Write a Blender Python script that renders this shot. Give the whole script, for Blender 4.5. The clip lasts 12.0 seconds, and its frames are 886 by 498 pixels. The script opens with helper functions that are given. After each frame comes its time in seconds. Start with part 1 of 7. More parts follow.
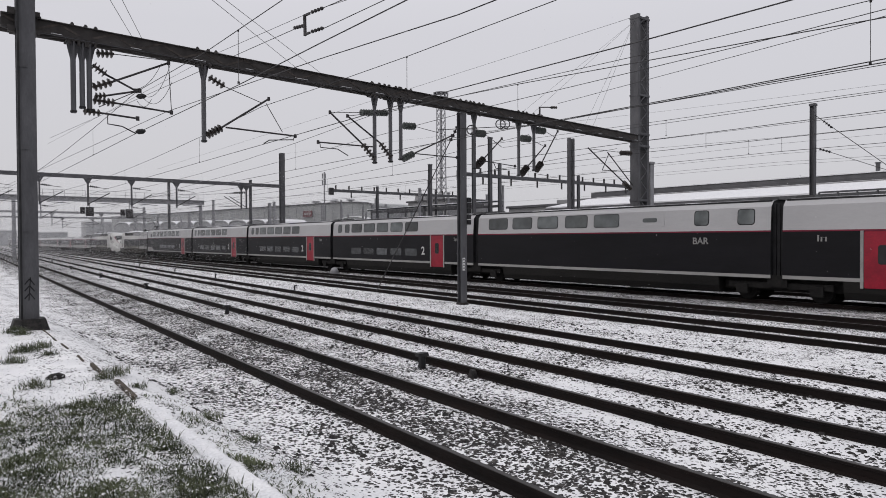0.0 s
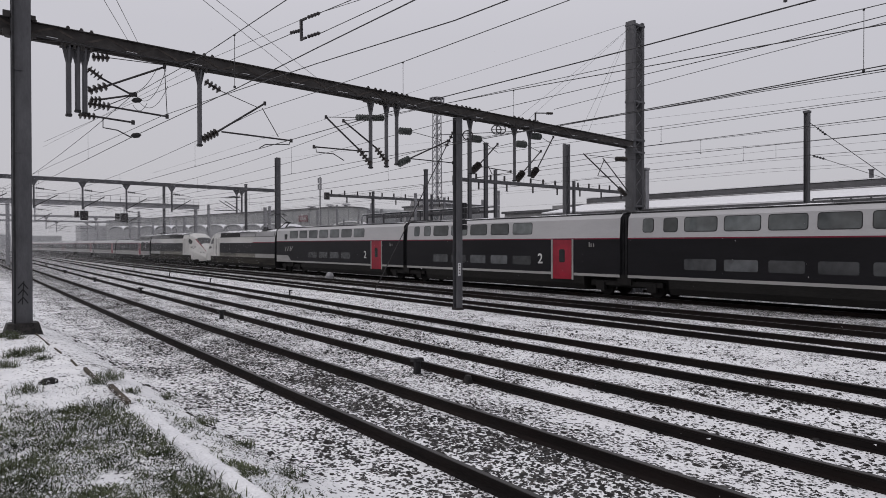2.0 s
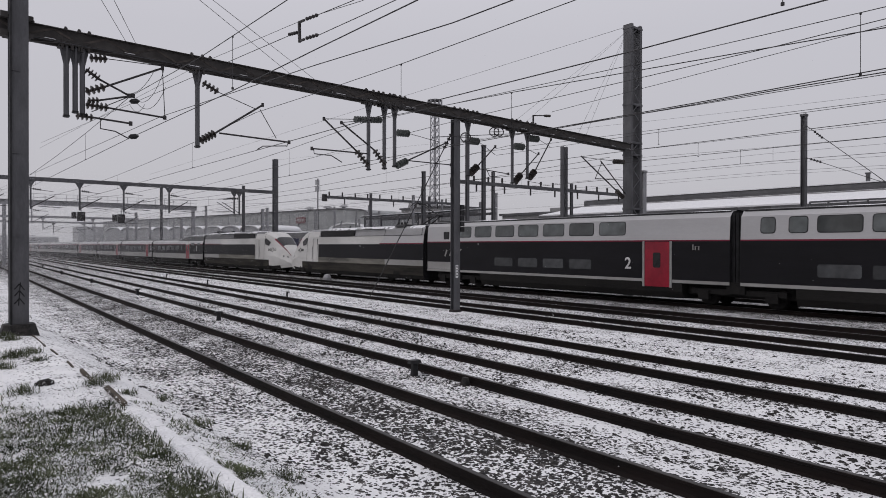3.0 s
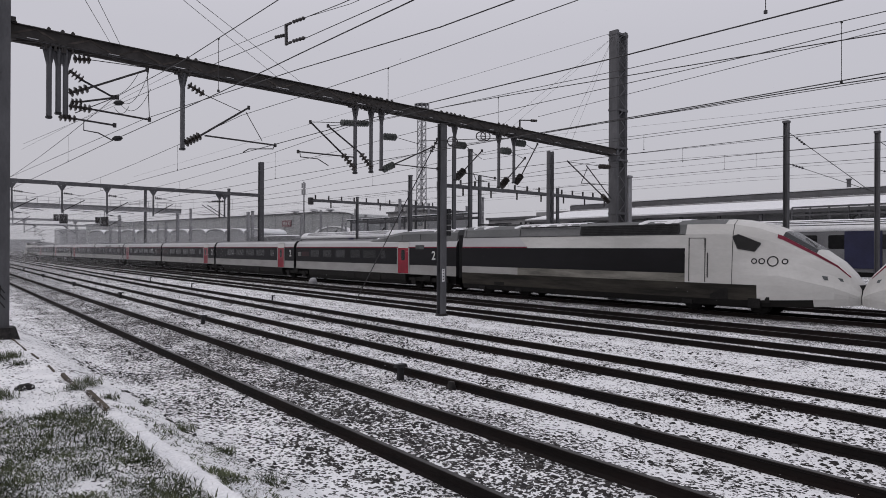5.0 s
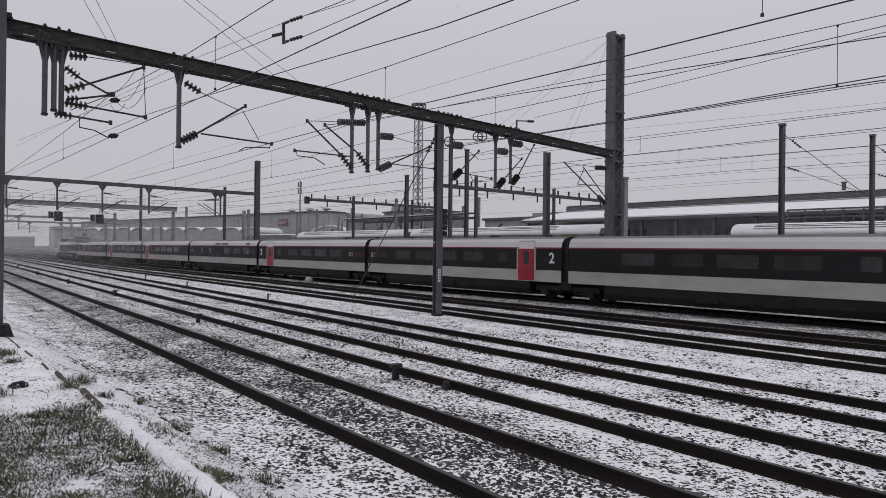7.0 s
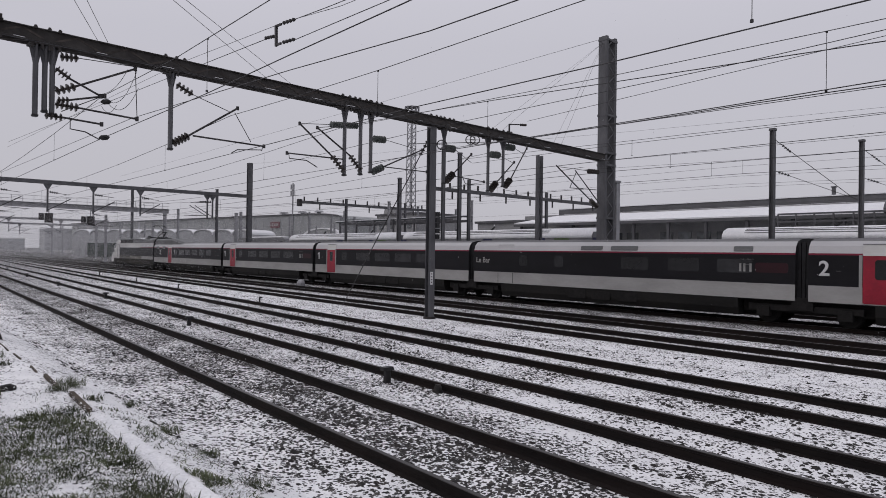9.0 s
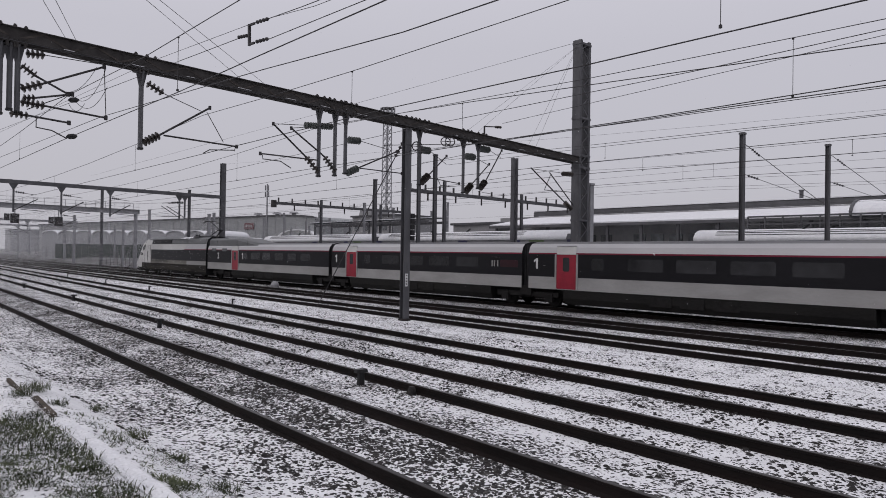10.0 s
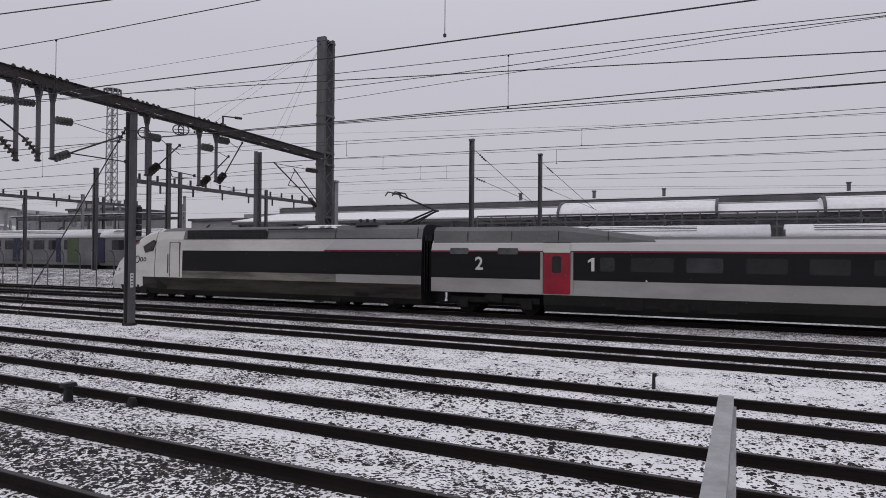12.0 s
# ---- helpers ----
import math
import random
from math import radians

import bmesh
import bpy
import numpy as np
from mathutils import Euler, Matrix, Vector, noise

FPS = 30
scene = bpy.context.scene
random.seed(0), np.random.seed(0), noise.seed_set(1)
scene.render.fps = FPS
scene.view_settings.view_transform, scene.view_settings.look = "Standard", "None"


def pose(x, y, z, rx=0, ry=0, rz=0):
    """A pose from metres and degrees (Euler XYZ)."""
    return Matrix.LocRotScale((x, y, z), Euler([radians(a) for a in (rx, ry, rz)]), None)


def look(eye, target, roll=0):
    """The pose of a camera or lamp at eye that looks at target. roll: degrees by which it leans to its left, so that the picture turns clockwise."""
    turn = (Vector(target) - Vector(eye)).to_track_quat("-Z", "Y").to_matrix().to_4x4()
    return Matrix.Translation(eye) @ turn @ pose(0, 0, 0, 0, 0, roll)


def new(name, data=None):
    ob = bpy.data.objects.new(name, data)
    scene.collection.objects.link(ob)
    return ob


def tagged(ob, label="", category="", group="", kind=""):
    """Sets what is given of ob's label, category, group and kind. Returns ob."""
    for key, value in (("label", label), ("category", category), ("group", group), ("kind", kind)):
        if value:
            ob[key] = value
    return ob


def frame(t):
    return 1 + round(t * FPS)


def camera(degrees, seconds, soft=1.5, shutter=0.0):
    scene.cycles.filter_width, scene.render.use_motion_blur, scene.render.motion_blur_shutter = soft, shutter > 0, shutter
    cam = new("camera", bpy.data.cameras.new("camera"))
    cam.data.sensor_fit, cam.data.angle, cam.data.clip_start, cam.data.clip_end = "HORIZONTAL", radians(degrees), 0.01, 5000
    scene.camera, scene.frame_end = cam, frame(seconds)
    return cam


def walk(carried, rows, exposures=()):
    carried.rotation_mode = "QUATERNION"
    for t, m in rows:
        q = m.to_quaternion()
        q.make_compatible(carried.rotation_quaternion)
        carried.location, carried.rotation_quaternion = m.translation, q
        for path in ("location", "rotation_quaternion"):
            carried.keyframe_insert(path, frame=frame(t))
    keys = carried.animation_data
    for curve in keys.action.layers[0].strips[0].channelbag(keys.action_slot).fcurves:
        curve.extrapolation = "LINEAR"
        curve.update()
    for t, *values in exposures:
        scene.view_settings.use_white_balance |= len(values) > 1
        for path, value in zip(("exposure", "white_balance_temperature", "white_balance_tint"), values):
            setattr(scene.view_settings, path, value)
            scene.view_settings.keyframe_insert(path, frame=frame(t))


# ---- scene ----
# ---------------- camera and walk ----------------
cam = camera(68.6, 12.0, 0.9)
EYE = 2.85
WALK = [(0.0, 51.37, -0.92, 0.26), (0.5, 51.17, -0.84, 0.14), (1.0, 51.05, -0.68, 0.03), (1.5, 50.99, -0.56, 0.0), (2.0, 50.98, -0.47, 0.07),
        (2.5, 50.97, -0.38, 0.05), (3.0, 50.77, -0.29, -0.08), (3.5, 50.32, -0.18, -0.23), (5.5, 49.41, 0.10, -0.37), (6.0, 49.31, 0.14, -0.59),
        (6.5, 49.28, 0.12, -0.58), (7.0, 49.23, 0.06, -0.65), (9.0, 48.60, 0.33, -0.81), (9.5, 47.90, 0.363, -0.806), (10.0, 46.474, 0.51, -0.866),
        (10.5, 44.539, 0.679, -0.612), (11.0, 41.618, 0.925, -0.394), (11.5, 35.91, 0.839, -0.405), (12.0, 24.524, 0.535, -0.448)]
SHIFT = {9.0: (0.02, 0.01, 0.005), 9.5: (0.037, 0.017, 0.008), 10.0: (0.038, 0.045, 0.004), 10.5: (0.053, 0.058, -0.004), 11.0: (0.091, 0.06, 0.01),
         11.5: (0.113, 0.111, -0.003), 12.0: (0.133, 0.245, -0.032)}
CAM_ROWS = []
for t, yaw, pitch, roll in WALK:
    dx, dy, dz = SHIFT.get(t, (0, 0, 0))
    CAM_ROWS.append((t, pose(dx, dy, EYE + dz, 90 + pitch, roll, yaw)))
EXPOSURES = [(0.0, 0.43, 6530, 11), (1.0, 0.31, 6510, 12), (2.5, 0.2, 6470, 13), (5.5, 0.18, 6420, 14), (12.0, 0.16, 6380, 15)]

# ---------------- sky and light: overcast, snowing ----------------
world = bpy.data.worlds.new("overcast_sky")
scene.world = world
world.use_nodes = True
wn, wl = world.node_tree.nodes, world.node_tree.links
wn.clear()
sky = wn.new("ShaderNodeTexSky")
sky.sky_type, sky.sun_disc = "NISHITA", False
sky.sun_elevation, sky.sun_rotation, sky.dust_density = radians(38), radians(200), 6.0
dim = wn.new("ShaderNodeVectorMath")
dim.operation = "SCALE"
dim.inputs[3].default_value = 0.10
coord = wn.new("ShaderNodeTexCoord")
sep = wn.new("ShaderNodeSeparateXYZ")
ramp = wn.new("ShaderNodeValToRGB")
ramp.color_ramp.elements[0].position, ramp.color_ramp.elements[0].color = 0.0, (0.455, 0.455, 0.475, 1)
ramp.color_ramp.elements[1].position, ramp.color_ramp.elements[1].color = 0.95, (0.80, 0.80, 0.84, 1)
mid = ramp.color_ramp.elements.new(0.30)
mid.color = (0.50, 0.50, 0.53, 1)
mixw = wn.new("ShaderNodeMix")
mixw.data_type = "RGBA"
mixw.inputs[0].default_value = 0.06
back = wn.new("ShaderNodeBackground")
back.inputs[1].default_value = 1.0
outw = wn.new("ShaderNodeOutputWorld")
wl.new(coord.outputs["Generated"], sep.inputs[0])
wl.new(sep.outputs[2], ramp.inputs[0])
wl.new(sky.outputs[0], dim.inputs[0])
wl.new(ramp.outputs[0], mixw.inputs[6])
wl.new(dim.outputs[0], mixw.inputs[7])
wl.new(mixw.outputs[2], back.inputs[0])
wl.new(back.outputs[0], outw.inputs[0])
sun = new("sun", bpy.data.lights.new("sun", "SUN"))
sun.data.energy, sun.data.angle, sun.data.color = 0.35, radians(40), (1.0, 0.98, 0.95)
sun.matrix_world = look((-20, -40, 50), (0, 0, 0))


# ---------------- materials ----------------
def nodes_of(name):
    m = bpy.data.materials.new(name)
    m.use_nodes = True
    n = m.node_tree.nodes
    return m, n, m.node_tree.links, n["Principled BSDF"]


def scaled_noise(n, l, scale, detail=4.0, rough=0.6, stretch=None):
    tc = n.new("ShaderNodeTexCoord")
    mp = n.new("ShaderNodeMapping")
    if stretch:
        mp.inputs["Scale"].default_value = stretch
    nz = n.new("ShaderNodeTexNoise")
    nz.inputs["Scale"].default_value, nz.inputs["Detail"].default_value, nz.inputs["Roughness"].default_value = scale, detail, rough
    l.new(tc.outputs["Object"], mp.inputs[0])
    l.new(mp.outputs[0], nz.inputs["Vector"])
    return nz


def ramp_of(n, l, source, stops):
    r = n.new("ShaderNodeValToRGB")
    e = r.color_ramp.elements
    while len(e) < len(stops):
        e.new(0.5)
    for el, (p, c) in zip(e, stops):
        el.position = p
        el.color = (*c, 1) if len(c) == 3 else c
    l.new(source, r.inputs[0])
    return r


def mix_col(n, l, fac, a, b, kind="MIX"):
    m = n.new("ShaderNodeMix")
    m.data_type, m.blend_type = "RGBA", kind
    if isinstance(fac, float):
        m.inputs[0].default_value = fac
    else:
        l.new(fac, m.inputs[0])
    for k, v in ((6, a), (7, b)):
        if isinstance(v, tuple):
            m.inputs[k].default_value = (*v, 1)
        else:
            l.new(v, m.inputs[k])
    return m.outputs[2]


def surface(name, a, b, rough=0.6, metal=0.0, scale=3.0, fine=40.0, bump=0.15, stretch=None, snow=0.0, coat=0.0, spread=(0.35, 0.65), gloss=0.25, grain=0.78):
    """Two colours mixed by a coarse noise, darkened a little by a fine one; snow: cover on faces that look up."""
    m, n, l, p = nodes_of(name)
    big = scaled_noise(n, l, scale, 5, 0.65, stretch)
    small = scaled_noise(n, l, fine, 3, 0.6, stretch)
    col = ramp_of(n, l, big.outputs[0], [(spread[0], a), (spread[1], b)]).outputs[0]
    shade = ramp_of(n, l, small.outputs[0], [(0.3, (grain,) * 3), (0.7, (1.0, 1.0, 1.0))]).outputs[0]
    col = mix_col(n, l, 1.0, col, shade, "MULTIPLY")
    rr = ramp_of(n, l, small.outputs[0], [(0.3, (rough * 0.85,) * 3), (0.7, (min(1, rough * 1.15),) * 3)])
    rough_out = rr.outputs[0]
    if snow:
        geo = n.new("ShaderNodeNewGeometry")
        sp = n.new("ShaderNodeSeparateXYZ")
        l.new(geo.outputs["Normal"], sp.inputs[0])
        add = n.new("ShaderNodeMath")
        add.operation = "ADD"
        l.new(sp.outputs[2], add.inputs[0])
        sn = scaled_noise(n, l, 2.5, 5, 0.7)
        sc = n.new("ShaderNodeMath")
        sc.operation = "MULTIPLY_ADD"
        sc.inputs[1].default_value, sc.inputs[2].default_value = 1.2, snow - 1.1
        l.new(sn.outputs[0], sc.inputs[0])
        l.new(sc.outputs[0], add.inputs[1])
        mask = ramp_of(n, l, add.outputs[0], [(0.78, (0, 0, 0)), (0.9, (1, 1, 1))]).outputs[0]
        col = mix_col(n, l, mask, col, (0.82, 0.83, 0.86))
        if metal:
            inv = n.new("ShaderNodeMath")
            inv.operation = "MULTIPLY_ADD"
            inv.inputs[1].default_value, inv.inputs[2].default_value = -metal, metal
            l.new(mask, inv.inputs[0])
            l.new(inv.outputs[0], p.inputs["Metallic"])
    elif metal:
        p.inputs["Metallic"].default_value = metal
    l.new(col, p.inputs["Base Color"])
    l.new(rough_out, p.inputs["Roughness"])
    p.inputs["Specular IOR Level"].default_value = gloss
    if coat:
        p.inputs["Coat Weight"].default_value = coat
        p.inputs["Coat Roughness"].default_value = 0.25
    if bump:
        bp = n.new("ShaderNodeBump")
        bp.inputs["Strength"].default_value, bp.inputs["Distance"].default_value = bump, 0.01
        l.new(small.outputs[0], bp.inputs["Height"])
        l.new(bp.outputs[0], p.inputs["Normal"])
    return m


def snow_ballast(name, cover=1.56):
    """Crushed stone half covered by thin wet snow; the stones show singly, in drifts some metres long."""
    m, n, l, p = nodes_of(name)
    tc = n.new("ShaderNodeTexCoord")
    mp = n.new("ShaderNodeMapping")
    mp.inputs["Scale"].default_value = (1.05, 1.0, 1.0)
    l.new(tc.outputs["Object"], mp.inputs[0])
    warp = n.new("ShaderNodeTexNoise")
    warp.inputs["Scale"].default_value = 9.0
    l.new(mp.outputs[0], warp.inputs["Vector"])
    wsum = n.new("ShaderNodeMix")
    wsum.data_type = "RGBA"
    wsum.blend_type = "ADD"
    wsum.inputs[0].default_value = 0.05
    l.new(mp.outputs[0], wsum.inputs[6])
    l.new(warp.outputs["Color"], wsum.inputs[7])
    vor = n.new("ShaderNodeTexVoronoi")
    vor.inputs["Scale"].default_value = 21.0
    l.new(wsum.outputs[2], vor.inputs["Vector"])
    sepc = n.new("ShaderNodeSeparateColor")
    l.new(vor.outputs["Color"], sepc.inputs[0])
    patch = scaled_noise(n, l, 1.1, 6, 0.72, (0.5, 1.0, 1.0))
    # bareness: cell value plus drift noise, thinned towards each stone's rim
    a1 = n.new("ShaderNodeMath")
    a1.operation = "MULTIPLY_ADD"
    a1.inputs[1].default_value = 2.1
    l.new(patch.outputs[0], a1.inputs[0])
    l.new(sepc.outputs[0], a1.inputs[2])
    a2 = n.new("ShaderNodeMath")
    a2.operation = "MULTIPLY_ADD"
    a2.inputs[1].default_value = -0.9
    l.new(vor.outputs["Distance"], a2.inputs[0])
    l.new(a1.outputs[0], a2.inputs[2])
    # how thickly the snow lies across the yard: deep on the verge and in the wide gap, thin between the rails
    sy = n.new("ShaderNodeSeparateXYZ")
    l.new(tc.outputs["Object"], sy.inputs[0])
    wob = n.new("ShaderNodeMath")
    wob.operation = "MULTIPLY_ADD"
    wob.inputs[1].default_value = 0.038
    l.new(sy.outputs[0], wob.inputs[0])
    l.new(sy.outputs[1], wob.inputs[2])
    my = n.new("ShaderNodeMath")
    my.operation = "DIVIDE"
    my.inputs[1].default_value = 40.0
    l.new(wob.outputs[0], my.inputs[0])
    prof = ramp_of(n, l, my.outputs[0], [(0.0, (0.04,) * 3), (0.066, (0.06,) * 3), (0.095, (0.44,) * 3), (0.15, (0.68,) * 3), (0.19, (0.45,) * 3), (0.23, (0.30,) * 3), (0.345, (0.33,) * 3), (0.375, (0.22,) * 3),
                                         (0.425, (0.20,) * 3), (0.46, (0.42,) * 3), (0.62, (0.60,) * 3), (0.66, (0.66,) * 3), (0.69, (0.95,) * 3), (0.75, (0.95,) * 3), (0.8, (0.5,) * 3)])
    # wind has scoured the far throat of the yard
    far = n.new("ShaderNodeMapRange")
    far.inputs[1].default_value, far.inputs[2].default_value = -35.0, -120.0
    far.inputs[3].default_value, far.inputs[4].default_value = 0.0, 0.42
    l.new(sy.outputs[0], far.inputs[0])
    bare_sum = n.new("ShaderNodeMath")
    bare_sum.operation = "ADD"
    l.new(prof.outputs[0], bare_sum.inputs[0])
    l.new(far.outputs[0], bare_sum.inputs[1])
    # more snow has gathered near the end of the yard
    near = n.new("ShaderNodeMapRange")
    near.inputs[1].default_value, near.inputs[2].default_value = -16.0, 2.0
    near.inputs[3].default_value, near.inputs[4].default_value = 0.0, -0.17
    l.new(sy.outputs[0], near.inputs[0])
    both = n.new("ShaderNodeMath")
    both.operation = "ADD"
    l.new(bare_sum.outputs[0], both.inputs[0])
    l.new(near.outputs[0], both.inputs[1])
    a3 = n.new("ShaderNodeMath")
    a3.operation = "ADD"
    l.new(both.outputs[0], a3.inputs[0])
    l.new(a2.outputs[0], a3.inputs[1])
    half = n.new("ShaderNodeMath")
    half.operation = "MULTIPLY"
    half.inputs[1].default_value = 0.5
    l.new(a3.outputs[0], half.inputs[0])
    bare = ramp_of(n, l, half.outputs[0], [(cover / 2, (0, 0, 0)), (cover / 2 + 0.014, (1, 1, 1))]).outputs[0]
    stone = ramp_of(n, l, sepc.outputs[1], [(0.0, (0.010, 0.0095, 0.010)), (0.6, (0.028, 0.026, 0.026)), (1.0, (0.07, 0.064, 0.06))]).outputs[0]
    sn = scaled_noise(n, l, 1.7, 6, 0.7)
    snow = ramp_of(n, l, sn.outputs[0], [(0.3, (0.65, 0.653, 0.672)), (0.65, (0.81, 0.81, 0.82))]).outputs[0]
    l.new(mix_col(n, l, bare, snow, stone), p.inputs["Base Color"])
    p.inputs["Roughness"].default_value = 0.85
    p.inputs["Specular IOR Level"].default_value = 0.3
    hgt = n.new("ShaderNodeMath")
    hgt.operation = "MULTIPLY_ADD"
    hgt.inputs[1].default_value = -1.0
    l.new(vor.outputs["Distance"], hgt.inputs[0])
    l.new(sn.outputs[0], hgt.inputs[2])
    bp = n.new("ShaderNodeBump")
    bp.inputs["Strength"].default_value, bp.inputs["Distance"].default_value = 0.55, 0.03
    l.new(hgt.outputs[0], bp.inputs["Height"])
    l.new(bp.outputs[0], p.inputs["Normal"])
    return m


def glass(name, tint, rough=0.06, gloss=0.5):
    m, n, l, p = nodes_of(name)
    nz = scaled_noise(n, l, 1.3, 3, 0.5)
    own = n.new("ShaderNodeObjectInfo")
    spread = ramp_of(n, l, own.outputs["Random"], [(0.0, (0.35,) * 3), (0.6, (0.9,) * 3), (1.0, (1.5,) * 3)]).outputs[0]
    tone = ramp_of(n, l, nz.outputs[0], [(0.3, tint), (0.7, tuple(c * 2.4 for c in tint))]).outputs[0]
    l.new(mix_col(n, l, 1.0, tone, spread, "MULTIPLY"), p.inputs["Base Color"])
    p.inputs["Roughness"].default_value = rough
    p.inputs["IOR"].default_value = 1.52
    p.inputs["Specular IOR Level"].default_value = gloss
    return m


M_GROUND = snow_ballast("snow_on_ballast")
M_STONE = surface("dark_ballast_stone", (0.009, 0.0085, 0.009), (0.04, 0.036, 0.034), 0.7, 0, 9, 60, 0.3)
M_SNOW = surface("fresh_snow", (0.72, 0.725, 0.75), (0.82, 0.822, 0.835), 0.8, 0, 2, 25, 0.25)
M_RAIL = surface("rusty_rail_steel", (0.015, 0.010, 0.009), (0.007, 0.006, 0.006), 0.8, 0.0, 4, 60, 0.2, (0.15, 1, 1), gloss=0.16)
M_HEAD = surface("worn_rail_head", (0.06, 0.056, 0.055), (0.03, 0.028, 0.028), 0.45, 0.3, 3, 40, 0.1, (0.1, 1, 1))
M_STEEL = surface("weathered_grey_mast_steel", (0.075, 0.075, 0.081), (0.12, 0.12, 0.128), 0.65, 0.0, 1.6, 30, 0.15, (1, 1, 0.3))
M_RUST = surface("rust_streaked_steel", (0.034, 0.03, 0.028), (0.085, 0.072, 0.065), 0.8, 0.0, 3.5, 30, 0.25, None, 0.25)
M_BEAM = surface("dark_gantry_steel", (0.03, 0.027, 0.026), (0.062, 0.057, 0.055), 0.7, 0.0, 2.0, 30, 0.2, None, 0.35)
# far steelwork: distance haze is put into this colour, paler than M_STEEL
M_FAR = surface("haze_paled_grey_steel", (0.25, 0.25, 0.262), (0.36, 0.36, 0.375), 0.6, 0.1, 1.5, 20, 0.1)
M_WIRE = surface("dark_overhead_wire", (0.035, 0.034, 0.036), (0.06, 0.058, 0.06), 0.6, 0.3, 6, 60, 0)
M_CERAMIC = surface("brown_glazed_insulator", (0.03, 0.026, 0.025), (0.07, 0.06, 0.055), 0.3, 0, 8, 40, 0, None, 0.25)
M_GLASSINS = surface("grey_green_insulator", (0.08, 0.09, 0.085), (0.14, 0.15, 0.145), 0.3, 0, 8, 40, 0)
M_TUBE = surface("dark_cantilever_tube", (0.03, 0.028, 0.03), (0.06, 0.056, 0.058), 0.5, 0.3, 5, 40, 0.1)
M_CONC = surface("dirty_concrete", (0.12, 0.105, 0.095), (0.24, 0.225, 0.21), 0.85, 0, 3, 30, 0.4, None, 0.2)
M_GALV = surface("galvanised_steel_rail", (0.30, 0.305, 0.31), (0.46, 0.465, 0.475), 0.45, 0.55, 7, 70, 0.15)
M_LETTER = surface("light_grey_lettering", (0.55, 0.55, 0.55), (0.62, 0.62, 0.62), 0.5, 0, 2, 20, 0)
M_BLACK = surface("black_paint", (0.012, 0.012, 0.013), (0.03, 0.03, 0.032), 0.5, 0, 4, 50, 0.1)
M_WHITE = surface("white_paint", (0.66, 0.66, 0.66), (0.8, 0.8, 0.8), 0.5, 0, 2, 30, 0.05)
M_SILVER = surface("silver_grey_car_paint", (0.37, 0.367, 0.375), (0.44, 0.437, 0.445), 0.42, 0.0, 0.35, 18, 0.0, (0.35, 1, 1), 0.0, 0.2, grain=0.95)
M_PEARL = surface("dirty_white_car_paint", (0.42, 0.415, 0.40), (0.60, 0.595, 0.58), 0.4, 0.0, 0.4, 15, 0.0, (0.35, 1, 1), 0.0, 0.2, grain=0.94)
M_ANTHRA = surface("anthracite_car_paint", (0.0052, 0.0050, 0.0064), (0.0105, 0.010, 0.0128), 0.42, 0.0, 0.5, 15, 0.02, (0.25, 1, 1), 0.0, 0.0, gloss=0.17)
M_REDLINE = surface("carmine_red_stripe", (0.13, 0.008, 0.026), (0.19, 0.011, 0.034), 0.4, 0, 1, 15, 0)
M_DOOR = surface("red_door_paint", (0.21, 0.004, 0.018), (0.33, 0.008, 0.028), 0.35, 0, 0.9, 20, 0.02, None, 0, 0.3)
M_SKIRT = surface("dirty_grey_skirt", (0.006, 0.0057, 0.0055), (0.014, 0.0133, 0.0123), 0.8, 0, 0.8, 18, 0.1, (0.3, 1, 1))
M_STRIPE = surface("light_grey_stripe", (0.22, 0.217, 0.21), (0.33, 0.326, 0.32), 0.45, 0, 0.5, 15, 0.0, (0.35, 1, 1), grain=0.93)
M_ROOF = surface("dark_grey_car_roof", (0.10, 0.10, 0.105), (0.17, 0.17, 0.175), 0.7, 0, 0.7, 18, 0.1, (0.4, 1, 1), 0.12)
M_FAIRING = surface("mid_grey_roof_fairing", (0.11, 0.113, 0.115), (0.16, 0.163, 0.165), 0.6, 0, 0.7, 18, 0.05, (0.4, 1, 1), 0.05)
M_GREYROOF = surface("light_grey_roof_panels", (0.24, 0.24, 0.245), (0.33, 0.33, 0.335), 0.55, 0, 0.7, 18, 0.03, (0.4, 1, 1), 0.08)
M_GRIME = surface("grimy_cream_band", (0.075, 0.072, 0.064), (0.25, 0.24, 0.21), 0.6, 0, 0.8, 18, 0.04, (0.3, 1, 2.0), grain=0.85)
M_BROWN = surface("brown_brake_dust", (0.012, 0.011, 0.0095), (0.05, 0.045, 0.037), 0.8, 0, 0.9, 18, 0.08, (0.3, 1, 2.5), grain=0.8)
M_BELLOWS = surface("black_rubber_bellows", (0.010, 0.010, 0.011), (0.02, 0.02, 0.022), 0.8, 0, 3, 30, 0.2)
M_BOGIE = surface("dirty_black_running_gear", (0.006, 0.0055, 0.0055), (0.014, 0.013, 0.0125), 0.8, 0.0, 4, 30, 0.2)
M_WINDOW = glass("tinted_car_window", (0.046, 0.051, 0.052), 0.08)
M_WINLOW = glass("lower_deck_window", (0.032, 0.034, 0.036), 0.10, 0.4)
M_SCREEN = surface("dark_windscreen_glass", (0.012, 0.013, 0.015), (0.02, 0.021, 0.024), 0.25, 0, 2, 20, 0.0, gloss=0.35)
M_WINSHADE = glass("window_in_dark_band", (0.009, 0.009, 0.010), 0.12, 0.28)
M_BLUE = surface("blue_and_grey_railcar_paint", (0.020, 0.021, 0.045), (0.030, 0.032, 0.075), 0.45, 0, 0.5, 15, 0.02)
M_RCGREY = surface("grey_railcar_paint", (0.12, 0.122, 0.13), (0.19, 0.192, 0.20), 0.5, 0, 0.5, 15, 0.02)
